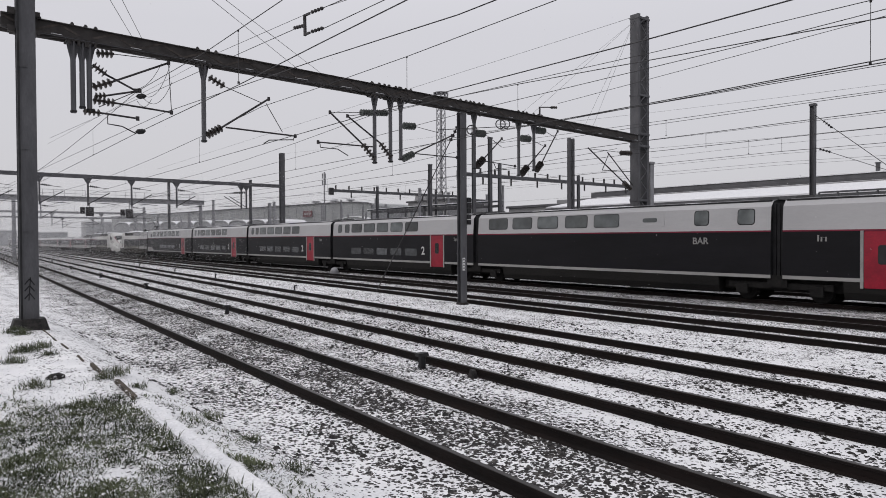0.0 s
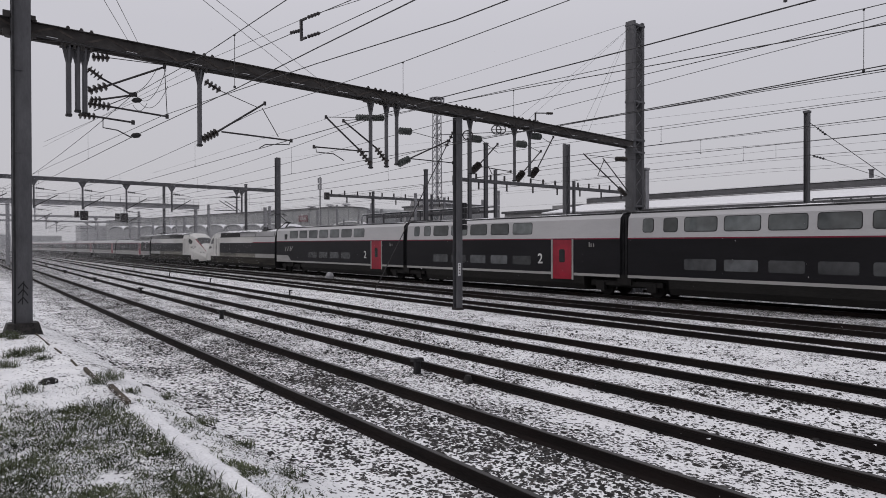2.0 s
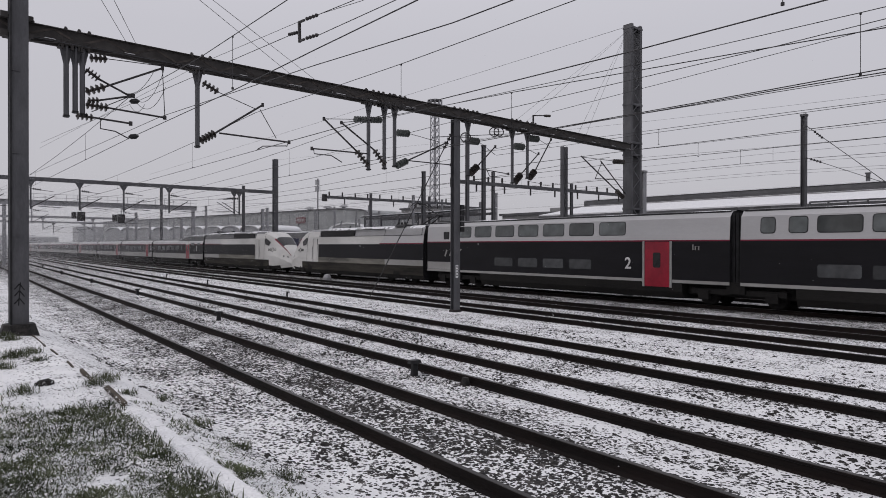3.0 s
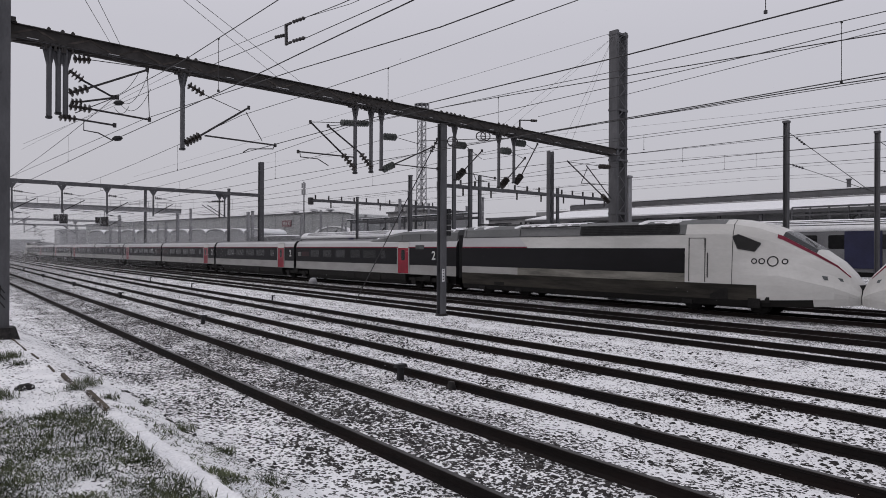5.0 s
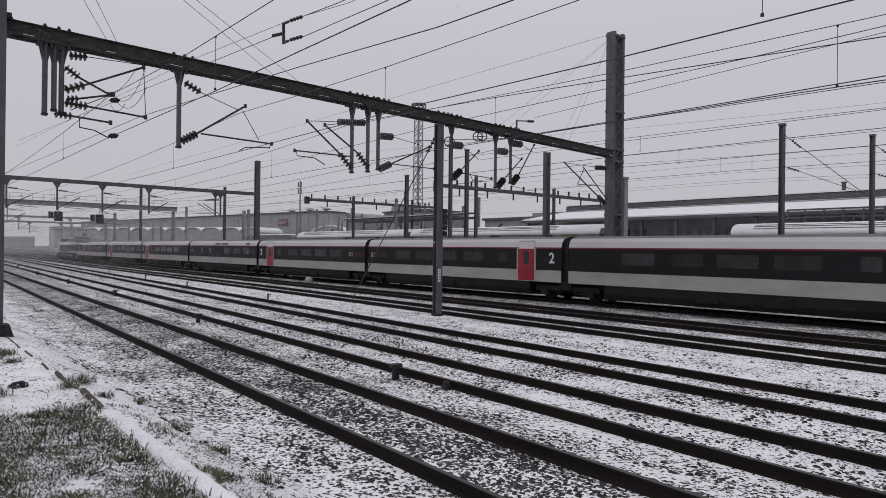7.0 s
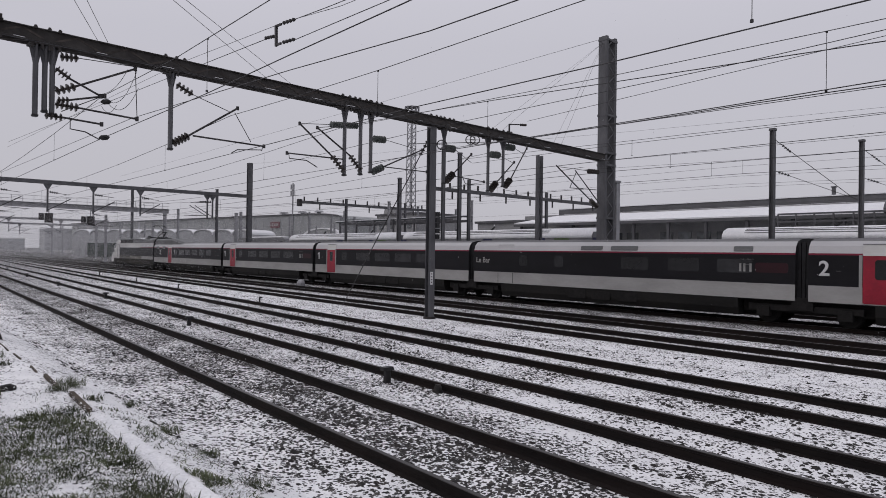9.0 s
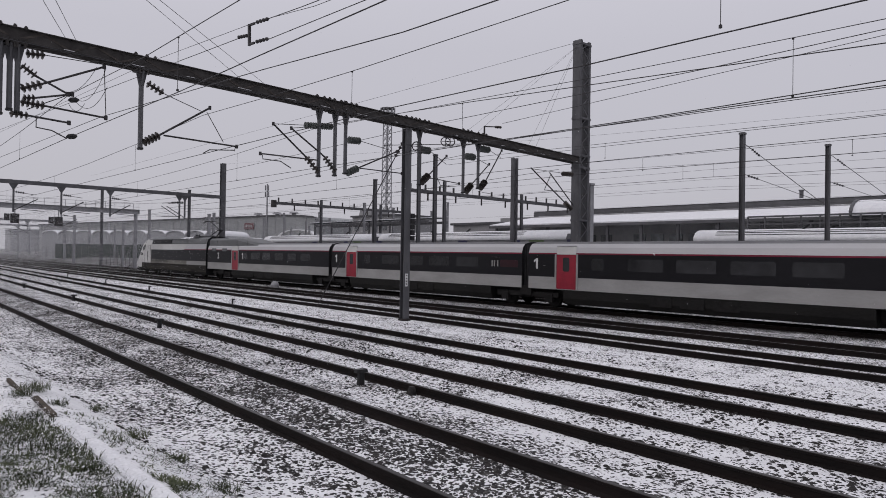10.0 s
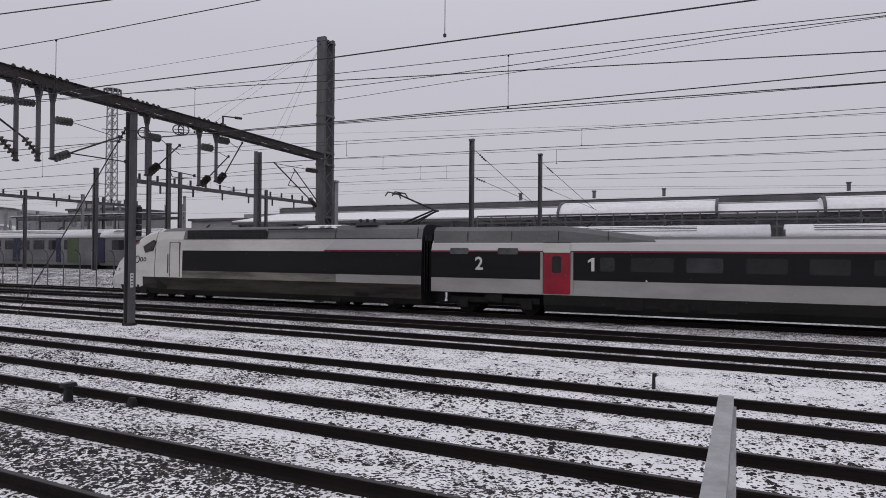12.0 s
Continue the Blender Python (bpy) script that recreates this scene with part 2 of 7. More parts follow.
M_GREEN = surface("lime_green_door", (0.06, 0.085, 0.045), (0.08, 0.11, 0.06), 0.5, 0, 1, 15, 0)
# depot walls: base colour lightened to stand for the haze before them
M_BUILD = surface("haze_lightened_cladding", (0.27, 0.28, 0.283), (0.33, 0.34, 0.343), 0.7, 0, 0.15, 3, 0.05)
M_BUILD2 = surface("grey_render_wall", (0.24, 0.24, 0.245), (0.33, 0.33, 0.335), 0.8, 0, 0.4, 8, 0.1)
# walls of horizon blocks and far sheds, with haze put into the pale tone
M_PALE = surface("haze_paled_render", (0.36, 0.365, 0.38), (0.42, 0.425, 0.44), 0.8, 0, 0.05, 2, 0)
M_WAGON = surface("dark_green_wagon_paint", (0.03, 0.042, 0.036), (0.055, 0.07, 0.06), 0.7, 0, 0.6, 10, 0.1)
M_DARKROOF = surface("dark_roof_edge", (0.09, 0.09, 0.095), (0.13, 0.13, 0.138), 0.7, 0, 0.6, 10, 0.1)
M_PANE = glass("dull_window_pane", (0.07, 0.075, 0.08), 0.2)
M_FAINTRED = surface("faint_dark_red_film", (0.018, 0.004, 0.007), (0.035, 0.005, 0.010), 0.4, 0, 1, 15, 0)
M_SIGN = surface("dull_red_sign", (0.17, 0.085, 0.095), (0.21, 0.10, 0.11), 0.5, 0, 1, 10, 0)
M_GRASS = surface("snow_dusted_weed_leaf", (0.028, 0.036, 0.017), (0.12, 0.136, 0.076), 0.75, 0, 1.6, 14, 0.1, None, 0.38)
M_TWIG = surface("dead_brown_twig", (0.04, 0.032, 0.025), (0.10, 0.08, 0.06), 0.8, 0, 4, 30, 0.1)
M_FLAKE, _n, _l, _p = nodes_of("falling_snowflake")
_d, _t, _m = _n.new("ShaderNodeBsdfDiffuse"), _n.new("ShaderNodeBsdfTranslucent"), _n.new("ShaderNodeMixShader")
_d.inputs[0].default_value = _t.inputs[0].default_value = (0.72, 0.72, 0.735, 1)
_l.new(_d.outputs[0], _m.inputs[1])
_l.new(_t.outputs[0], _m.inputs[2])
_l.new(_m.outputs[0], _n["Material Output"].inputs[0])


# ---------------- mesh helpers ----------------
class Geo:
    def __init__(self):
        self.v, self.f, self.s = [], [], []

    def poly(self, pts, slot=0):
        k = len(self.v)
        self.v += [tuple(p) for p in pts]
        self.f.append(tuple(range(k, k + len(pts))))
        self.s.append(slot)

    def box(self, c, size, slot=0, taper=1.0, chamfer=0.0):
        """A box round its centre; taper scales the upper end; chamfer cuts the four upright edges."""
        hx, hy, hz = size[0] / 2, size[1] / 2, size[2] / 2
        if chamfer:
            k = chamfer
            ring = [(-hx + k, -hy), (hx - k, -hy), (hx, -hy + k), (hx, hy - k), (hx - k, hy), (-hx + k, hy), (-hx, hy - k), (-hx, -hy + k)]
        else:
            ring = [(-hx, -hy), (hx, -hy), (hx, hy), (-hx, hy)]
        self.prism([(c[0] + x, c[1] + y, c[2] - hz) for x, y in ring], [(c[0] + x * taper, c[1] + y * taper, c[2] + hz) for x, y in ring], slot)

    def prism(self, low, high, slot=0, caps=True):
        k, n = len(self.v), len(low)
        self.v += [tuple(p) for p in low] + [tuple(p) for p in high]
        for i in range(n):
            j = (i + 1) % n
            self.f.append((k + i, k + j, k + n + j, k + n + i))
            self.s.append(slot)
        if caps:
            self.f += [tuple(range(k + n - 1, k - 1, -1)), tuple(range(k + n, k + 2 * n))]
            self.s += [slot, slot]

    def bar(self, p, q, w, h, slot=0, up=(0, 0, 1)):
        """A bar of rectangular section from p to q, w across and h along up."""
        p, q = Vector(p), Vector(q)
        d = (q - p).normalized()
        u = Vector(up)
        if abs(d.dot(u)) > 0.97:
            u = Vector((1, 0, 0))
        side = d.cross(u).normalized()
        u = side.cross(d)
        ring = [side * (a * w / 2) + u * (b * h / 2) for a, b in ((-1, -1), (1, -1), (1, 1), (-1, 1))]
        self.prism([p + r for r in ring], [q + r for r in ring], slot)

    def lathe(self, p, q, profile, n=10, slot=0):
        """Rings of radius r at the share s of the way from p to q."""
        p, q = Vector(p), Vector(q)
        d = (q - p).normalized()
        a = d.orthogonal().normalized()
        b = d.cross(a)
        k = len(self.v)
        for s, r in profile:
            c = p.lerp(q, s)
            for i in range(n):
                w = 2 * math.pi * i / n
                self.v.append(tuple(c + a * (r * math.cos(w)) + b * (r * math.sin(w))))
        for j in range(len(profile) - 1):
            for i in range(n):
                i2 = (i + 1) % n
                self.f.append((k + j * n + i, k + j * n + i2, k + (j + 1) * n + i2, k + (j + 1) * n + i))
                self.s.append(slot)
        self.f += [tuple(range(k + n - 1, k - 1, -1)), tuple(range(k + (len(profile) - 1) * n, k + len(profile) * n))]
        self.s += [slot, slot]

    def tube(self, p, q, r, n=8, slot=0):
        self.lathe(p, q, [(0, r), (1, r)], n, slot)

    def path(self, pts, r, n=5):
        """One bent tube through the points, lying mostly along the level."""
        k = len(self.v)
        pts = [Vector(p) for p in pts]
        for j, p in enumerate(pts):
            d = (pts[min(j + 1, len(pts) - 1)] - pts[max(j - 1, 0)]).normalized()
            u = Vector((0, 0, 1)) if abs(d.z) < 0.9 else Vector((1, 0, 0))
            a = d.cross(u).normalized()
            c = a.cross(d)
            for i in range(n):
                w = 2 * math.pi * i / n
                self.v.append(tuple(p + a * (r * math.cos(w)) + c * (r * math.sin(w))))
        for j in range(len(pts) - 1):
            for i in range(n):
                i2 = (i + 1) % n
                self.f.append((k + j * n + i, k + j * n + i2, k + (j + 1) * n + i2, k + (j + 1) * n + i))
                self.s.append(0)

    def insulator(self, p, q, r, discs=5):
        """A string of bell-shaped discs on a rod."""
        prof = [(0, r * 0.3)]
        for i in range(discs):
            s = (i + 0.2) / discs
            prof += [(s, r * 0.3), (s + 0.15 / discs, r), (s + 0.4 / discs, r * 0.8), (s + 0.5 / discs, r * 0.3)]
        prof.append((1, r * 0.3))
        self.lathe(p, q, prof, 10)

    def h_column(self, c, z0, z1, w, d, t=0.02, turn=False):
        """A rolled H section standing upright, in one piece."""
        a, k, m = d / 2, w / 2, t / 2
        ring = [(-k, -a), (k, -a), (k, -a + t), (m, -a + t), (m, a - t), (k, a - t), (k, a), (-k, a), (-k, a - t), (-m, a - t), (-m, -a + t), (-k, -a + t)]
        if turn:
            a, k = w / 2, d / 2
            ring = [(-a, -k), (-a + t, -k), (-a + t, -m), (a - t, -m), (a - t, -k), (a, -k), (a, k), (a - t, k), (a - t, m), (-a + t, m), (-a + t, k), (-a, k)]
        self.prism([(c[0] + x, c[1] + y, z0) for x, y in ring], [(c[0] + x, c[1] + y, z1) for x, y in ring])

    def mesh(self, name, mats, smooth=False):
        me = bpy.data.meshes.new(name)
        me.from_pydata(self.v, [], self.f)
        for m in mats if isinstance(mats, (list, tuple)) else [mats]:
            me.materials.append(m)
        me.polygons.foreach_set("material_index", self.s)
        if smooth:
            me.polygons.foreach_set("use_smooth", [True] * len(me.polygons))
        me.update()
        return me


def thing(name, label, category, group="", kind="", at=None):
    ob = new(name)
    if at:
        ob.location = at
    return tagged(ob, label, category, group, kind)


def part(name, geo, mats, parent=None, label="", smooth=False):
    ob = new(name, geo if isinstance(geo, bpy.types.Mesh) else geo.mesh(name, mats, smooth))
    if parent:
        ob.parent = parent
    return tagged(ob, label) if label else ob


def whole(name, geo, mats, label, category, group="", kind="", smooth=False):
    return tagged(part(name, geo, mats, None, "", smooth), label, category, group, kind)


def lettering(text, size, material, parent, m, label=""):
    cu = bpy.data.curves.new("lettering", "FONT")
    cu.body, cu.size, cu.extrude, cu.offset = text, size, 0.002, size * 0.018
    cu.materials.append(material)
    ob = new("lettering", cu)
    ob.parent, ob.matrix_basis = parent, m
    return tagged(ob, label) if label else ob


# ---------------- ground ----------------
def smooth_step(a, b, x):
    s = min(1, max(0, (x - a) / (b - a)))
    return s * s * (3 - 2 * s)


def ground_z(x, y):
    z = 0.55 * (1 - smooth_step(2.3, 4.0, y)) + 1.15 * smooth_step(36.5, 43, y)
    v = y + 0.036 * x - 5.70
    if abs(v) < 4:
        z += 0.085 * smooth_step(-0.9, 0.7, v) * (1 - smooth_step(1.0, 2.3, v))
    near = 1 - smooth_step(30, 80, math.hypot(x, y))
    if near > 0:
        flat = 1.0 if y < 3.6 else 0.4
        z += near * flat * (0.035 * noise.noise((x * 0.5, y * 0.8, 0)) + 0.02 * noise.noise((x * 2.1, y * 2.1, 3)))
    return z


def axis(lo, hi, fine_lo, fine_hi, step):
    vals = list(np.arange(fine_lo, fine_hi + step / 2, step))
    a, s = fine_lo, step
    while a > lo:
        s *= 1.25
        a -= s
        vals.insert(0, a)
    a, s = fine_hi, step
    while a < hi:
        s *= 1.25
        a += s
        vals.append(a)
    return [float(v) for v in vals]


def build_ground():
    xs, ys = axis(-1500, 1500, -36, 8, 0.22), axis(-900, 1500, -2, 20, 0.2)
    ys = sorted(ys + [37.0, 40.0, 42.0, 44.0, 47.0, 50.0])
    g = Geo()
    n = len(xs)
    g.v = [(x, y, ground_z(x, y)) for y in ys for x in xs]
    g.f = [(j * n + i, j * n + i + 1, (j + 1) * n + i + 1, (j + 1) * n + i) for j in range(len(ys) - 1) for i in range(n - 1)]
    g.s = [0] * len(g.f)
    whole("ground", g, M_GROUND, "black ballast and earth under a thin broken layer of wet snow", "ground", "", "structure", True)


build_ground()

# centre line of each track: y at x = 0, and its slope
TRACKS = [(5.70, -0.036), (9.23, -0.042), (12.85, -0.048), (18.75, -0.030), (22.98, -0.024), (28.92, 0.0), (33.6, 0.0)]
RAIL_TOP, GAUGE = 0.17, 1.53
TRAIN_Y = 28.92


def track_y(i, x):
    y, s = TRACKS[i]
    return y + s * x


def build_track(i):
    t = thing("railway_track", "rusty railway track in snow-covered ballast", "railway track", "parallel tracks", "structure")
    prof = [(-0.075, 0.0), (0.075, 0.0), (0.075, 0.012), (0.012, 0.03), (0.012, 0.125), (0.036, 0.135), (0.036, 0.165), (0.03, 0.172),
            (-0.03, 0.172), (-0.036, 0.165), (-0.036, 0.135), (-0.012, 0.125), (-0.012, 0.03), (-0.075, 0.012)]
    x0, x1 = (-330, 420) if i >= 5 else (-330, 60)
    for side in (-1, 1):
        g = Geo()
        off = side * GAUGE / 2
        lift = 0.10 if i == 0 and side > 0 else 0.0
        low = [(x0, track_y(i, x0) + off + a, b + lift * (b > 0.02)) for a, b in prof]
        high = [(x1, track_y(i, x1) + off + a, b + lift * (b > 0.02)) for a, b in prof]
        g.prism(low, high)
        for k in (6, 7, 8):
            g.s[k] = 1
        part("rail", g, [M_RAIL, M_HEAD], t)
    return t


track_things = [build_track(i) for i in range(len(TRACKS))]


# ---------------- main gantry over the tracks ----------------
def gp(y, z, dx=0.0):
    """A point in the upright plane of the main gantry."""
    return (-20.3 - 0.065 * (y - 2.2) + dx, y, z)


def lattice_column(g, x, y, z0, z1, w, d, c=0.16):
    """Two upright channels joined by zigzag lacing on both open faces."""
    for s in (-1, 1):
        g.box((x, y + s * (w - c) / 2, (z0 + z1) / 2), (d, c, z1 - z0))
    n = int((z1 - z0) / 0.55)
    for face in (-1, 1):
        for k in range(n):
            za, zb = z0 + (z1 - z0) * k / n, z0 + (z1 - z0) * (k + 1) / n
            s = 1 if k % 2 else -1
            g.bar((x + face * (d / 2 - 0.012), y - s * (w / 2 - c), za), (x + face * (d / 2 - 0.012), y + s * (w / 2 - c), zb), 0.06, 0.012, 0, (1, 0, 0))


def build_gantry_one():
    mast = thing("catenary_mast", "grey steel H-section mast on a concrete foot with black graffiti", "mast", "catenary masts")
    x, y = -19.86, 2.11
    g = Geo()
    g.h_column((x, y), 0.7, 10.6, 0.30, 0.42, 0.03, True)
    part("column", g, M_STEEL, mast)
    g = Geo()
    g.box((x, y, 0.60), (0.95, 0.95, 0.46), 0, 0.72, 0.2)
    part("foot", g, M_STONE, mast, "dark stained concrete foot")
    g = Geo()
    for zz, s in ((1.72, 1), (1.55, 1), (1.35, 1)):
        g.bar((x + 0.157, y - 0.11, zz), (x + 0.157, y, zz + 0.14), 0.03, 0.006, 0, (1, 0, 0))
        g.bar((x + 0.157, y, zz + 0.14), (x + 0.157, y + 0.11, zz - 0.02), 0.03, 0.006, 0, (1, 0, 0))
    g.bar((x + 0.157, y - 0.02, 1.3), (x + 0.157, y + 0.02, 1.9), 0.025, 0.006, 0, (1, 0, 0))
    part("graffiti", g, M_BLACK, mast, "black sprayed zigzag strokes")
    g = Geo()
    g.bar((x + 0.175, y - 0.18, 0.8), (x + 0.175, y - 0.18, 9.4), 0.05, 0.05, 0, (1, 0, 0))
    part("conduit", g, M_BLACK, mast, "dark cable conduit")
    for zz in (3.1, 5.2, 7.3):
        g = Geo()
        g.box((x + 0.17, y - 0.10, zz), (0.03, 0.24, 0.03))
        part("clip", g, M_STEEL, mast)
    for zz in (8.28, 8.74):
        g = Geo()
        g.box((x - 0.3, y, zz), (0.50, 0.60, 0.05))
        g.box((x - 0.05, y + 0.28, zz), (0.06, 0.12, 0.12))
        g.box((x - 0.05, y - 0.30, zz), (0.06, 0.16, 0.16))
        part("beam_clamp", g, M_BEAM, mast, "dark bolted clamp holding the beam")

    beam = thing("gantry_beam", "dark riveted steel gantry beam with thin snow on top", "gantry", "catenary gantries")
    a, b = 1.6, 31.9
    for dx in (-0.2, 0.2):
        g = Geo()
        zc = 8.51
        g.bar(gp(a, zc, dx), gp(b, zc, dx), 0.016, 0.36)
        s = 1 if dx > 0 else -1
        for z in (zc - 0.17, zc + 0.17):
            g.bar(gp(a, z, dx + s * 0.05), gp(b, z, dx + s * 0.05), 0.10, 0.022)
        part("girder", g, M_BEAM, beam)
    g = Geo()
    n = 40
    for k in range(n):
        ya, yb = a + (b - a) * k / n, a + (b - a) * (k + 1) / n
        s = 0.2 if k % 2 else -0.2
        for z in (8.325, 8.695):
            g.bar(gp(ya, z, -s), gp(yb, z, s), 0.06, 0.014)
    part("lacing", g, M_BEAM, beam)
    g = Geo()
    n = 46
    for k in range(n):
        ya, yb = a + (b - a) * k / n, a + (b - a) * (k + 1) / n
        za, zb = (8.37, 8.65) if k % 2 else (8.65, 8.37)
        g.bar(gp(ya, za, 0.216), gp(yb, zb, 0.216), 0.055, 0.012, 0, (1, 0, 0))
    part("face_lacing", g, M_RUST, beam, "rusty flat bars across the web")
    g = Geo()
    g.bar(gp(a, 8.335, 0.27), gp(b, 8.335, 0.27), 0.012, 0.05)
    part("flange_edge", g, M_STEEL, beam)
    g = Geo()
    for k in range(34):
        yy = a + 0.4 + (b - a - 0.8) * k / 33 + random.uniform(-0.3, 0.3)
        w = random.uniform(0.25, 0.8)
        g.bar(gp(yy - w / 2, 8.695, 0.22), gp(yy + w / 2, 8.70, 0.22), 0.07, 0.02)
        if k % 2:
            g.bar(gp(yy - w / 3, 8.365, 0.25), gp(yy + w / 3, 8.365, 0.25), 0.05, 0.016)
    part("snow_strip", g, M_SNOW, beam, "thin white snow strips on the flanges")
    g = Geo()
    for yy in (2.15, 3.5, 6.92, 13.5, 14.3, 14.8, 18.1, 18.9, 21.8, 22.9):
        for d in (-0.28, 0.05, 0.3):
            g.bar(gp(yy + d, 8.70, -0.3), gp(yy + d, 8.70, 0.3), 0.08, 0.07)
            g.bar(gp(yy + d, 8.70, 0.24), gp(yy + d, 8.77, 0.24), 0.05, 0.05)
    part("clamp", g, M_BEAM, beam)

    pole = thing("catenary_pole", "slim grey steel H-section pole carrying the gantry beam", "mast", "catenary masts")
    x, y, _ = gp(18.1, 0)
    g = Geo()
    g.h_column((x, y), 0, 8.27, 0.24, 0.34, 0.022, True)
    part("column", g, M_STEEL, pole)
    g = Geo()
    g.box((x, y, 0.03), (0.46, 0.46, 0.14), 0, 0.85, 0.05)
    part("foot", g, M_STONE, pole, "dark low foot")
    g = Geo()
    for k in range(5):
        g.box((x + 0.05, y + 0.27, 3.55 + 0.24 * k), (0.30, 0.20, 0.20), 0, 1, 0.02)
    g.box((x, y + 0.19, 4.0), (0.05, 0.05, 1.5))
    part("equipment_box", g, M_BLACK, pole, "stack of small black equipment boxes")
    g = Geo()
    g.box((x + 0.135, y - 0.02, 1.75), (0.01, 0.14, 0.55))
    part("number_plate", g, M_WHITE, pole, "narrow white plate")
    for k in range(4):
        g = Geo()
        g.box((x + 0.143, y - 0.02, 1.58 + 0.12 * k), (0.004, 0.07, 0.05))
        part("plate_mark", g, M_BLACK, pole)
    g = Geo()
    g.tube((x - 0.1, y, 7.9), (x - 5.2, y, 2.0), 0.022, 6)
    g.tube((x - 5.2, y, 2.0), (x - 6.85, y, 0.1), 0.022, 6)
    g.insulator((x - 0.25, y, 7.72), (x - 0.8, y, 7.1), 0.09, 4)
    part("guy_rod", g, M_TUBE, pole, "black guy rod anchored in the ground")

    lat = thing("lattice_mast", "tall dark grey laced steel mast rising above the gantry", "mast", "catenary masts")
    x, y, _ = gp(32.35, 0)
    g = Geo()
    lattice_column(g, x, y, 0, 15.6, 1.05, 0.55, 0.2)
    part("column", g, M_STEEL, lat)
    for z in (8.1, 8.8, 15.4, 11.0, 5.0):
        g = Geo()
        g.box((x, y, z), (0.6, 1.1, 0.12))
        part("band", g, M_STEEL, lat)
    g = Geo()
    g.tube(gp(27.3, 7.58), gp(30.8, 5.9), 0.035)
    g.tube(gp(29.1, 7.5), gp(31.6, 5.85), 0.03)
    g.tube(gp(27.5, 7.54), gp(31.0, 7.62), 0.015)
    g.tube(gp(29.2, 7.4), gp(28.6, 6.5), 0.02)
    g.tube(gp(28.6, 6.5), gp(31.4, 6.6), 0.02)
    part("cantilever_arm", g, M_TUBE, lat)
    for p, q in ((gp(30.4, 7.58), gp(31.5, 7.64)), (gp(30.7, 5.95), gp(31.4, 5.6))):
        g = Geo()
        g.insulator(p, q, 0.14, 6)
        part("insulator", g, M_CERAMIC, lat)
    for yy, zz in ((27.0, 8.7), (27.7, 8.7), (22.1, 8.8), (22.8, 8.8)):
        g = Geo()
        g.tube(gp(31.8, 15.2), gp(yy, zz), 0.006, 4)
        part("stay_wire", g, M_WIRE, lat)


def drop_support(label, posts, insulators, tubes, rods, tail=()):
    """Posts hung from the beam on flared heads, with insulated cantilever arms; all in the gantry's plane, as (y, z)."""
    t = thing("catenary_support", label, "catenary support", "drop posts under the gantry")
    for y, z in posts:
        g = Geo()
        x = gp(y, 0)[0]
        g.box((x, y, (z + 7.95) / 2), (0.125, 0.125, 7.95 - z), 0, 1, 0.025)
        for s_ in (-1, 1):
            g.prism([(x - 0.02, y + s_ * 0.06, 7.80), (x + 0.02, y + s_ * 0.06, 7.80), (x + 0.02, y + s_ * 0.17, 8.3), (x - 0.02, y + s_ * 0.17, 8.3)],
                    [(x - 0.02, y + s_ * 0.03, 7.80), (x + 0.02, y + s_ * 0.03, 7.80), (x + 0.02, y + s_ * 0.03, 8.3), (x - 0.02, y + s_ * 0.03, 8.3)])
            g.bar((x + s_ * 0.06, y, 7.85), (x + s_ * 0.20, y, 8.3), 0.05, 0.03)
        g.box((x, y, 8.12), (0.10, 0.10, 0.36))
        part("drop_post", g, M_STEEL, t)
        g = Geo()
        g.box((x, y, 8.30), (0.52, 0.36, 0.05))
        g.box((x + 0.24, y - 0.12, 8.24), (0.05, 0.05, 0.16))
        g.box((x + 0.24, y + 0.12, 8.24), (0.05, 0.05, 0.16))
        g.box((x + 0.23, y, 8.40), (0.06, 0.30, 0.06))
        part("head_plate", g, M_BEAM, t)
        g = Geo()
        g.box((x, y, z + 0.04), (0.15, 0.15, 0.05))
        part("clamp_band", g, M_BLACK, t)
    for (p, q, r, n, m) in insulators:
        g = Geo()
        g.insulator(gp(*p, 0.03), gp(*q, 0.03), r, n)
        part("insulator", g, m, t)
    for p, q, r in tubes:
        g = Geo()
        g.tube(gp(*p, 0.03), gp(*q, 0.03), r)
        g.lathe(gp(q[0], q[1] + 0.06, 0.03), gp(q[0], q[1] - 0.06, 0.03), [(0, 0.05), (1, 0.05)], 8)
        part("cantilever_tube", g, M_TUBE, t)
    for p, q in rods:
        g = Geo()
        g.tube(gp(*p, 0.03), gp(*q, 0.03), 0.013, 6)
        part("tie_rod", g, M_TUBE, t)
    if tail:
        g = Geo()
        g.path([gp(*p, 0.05) for p in tail], 0.018, 6)
        part("steady_arm", g, M_TUBE, t)


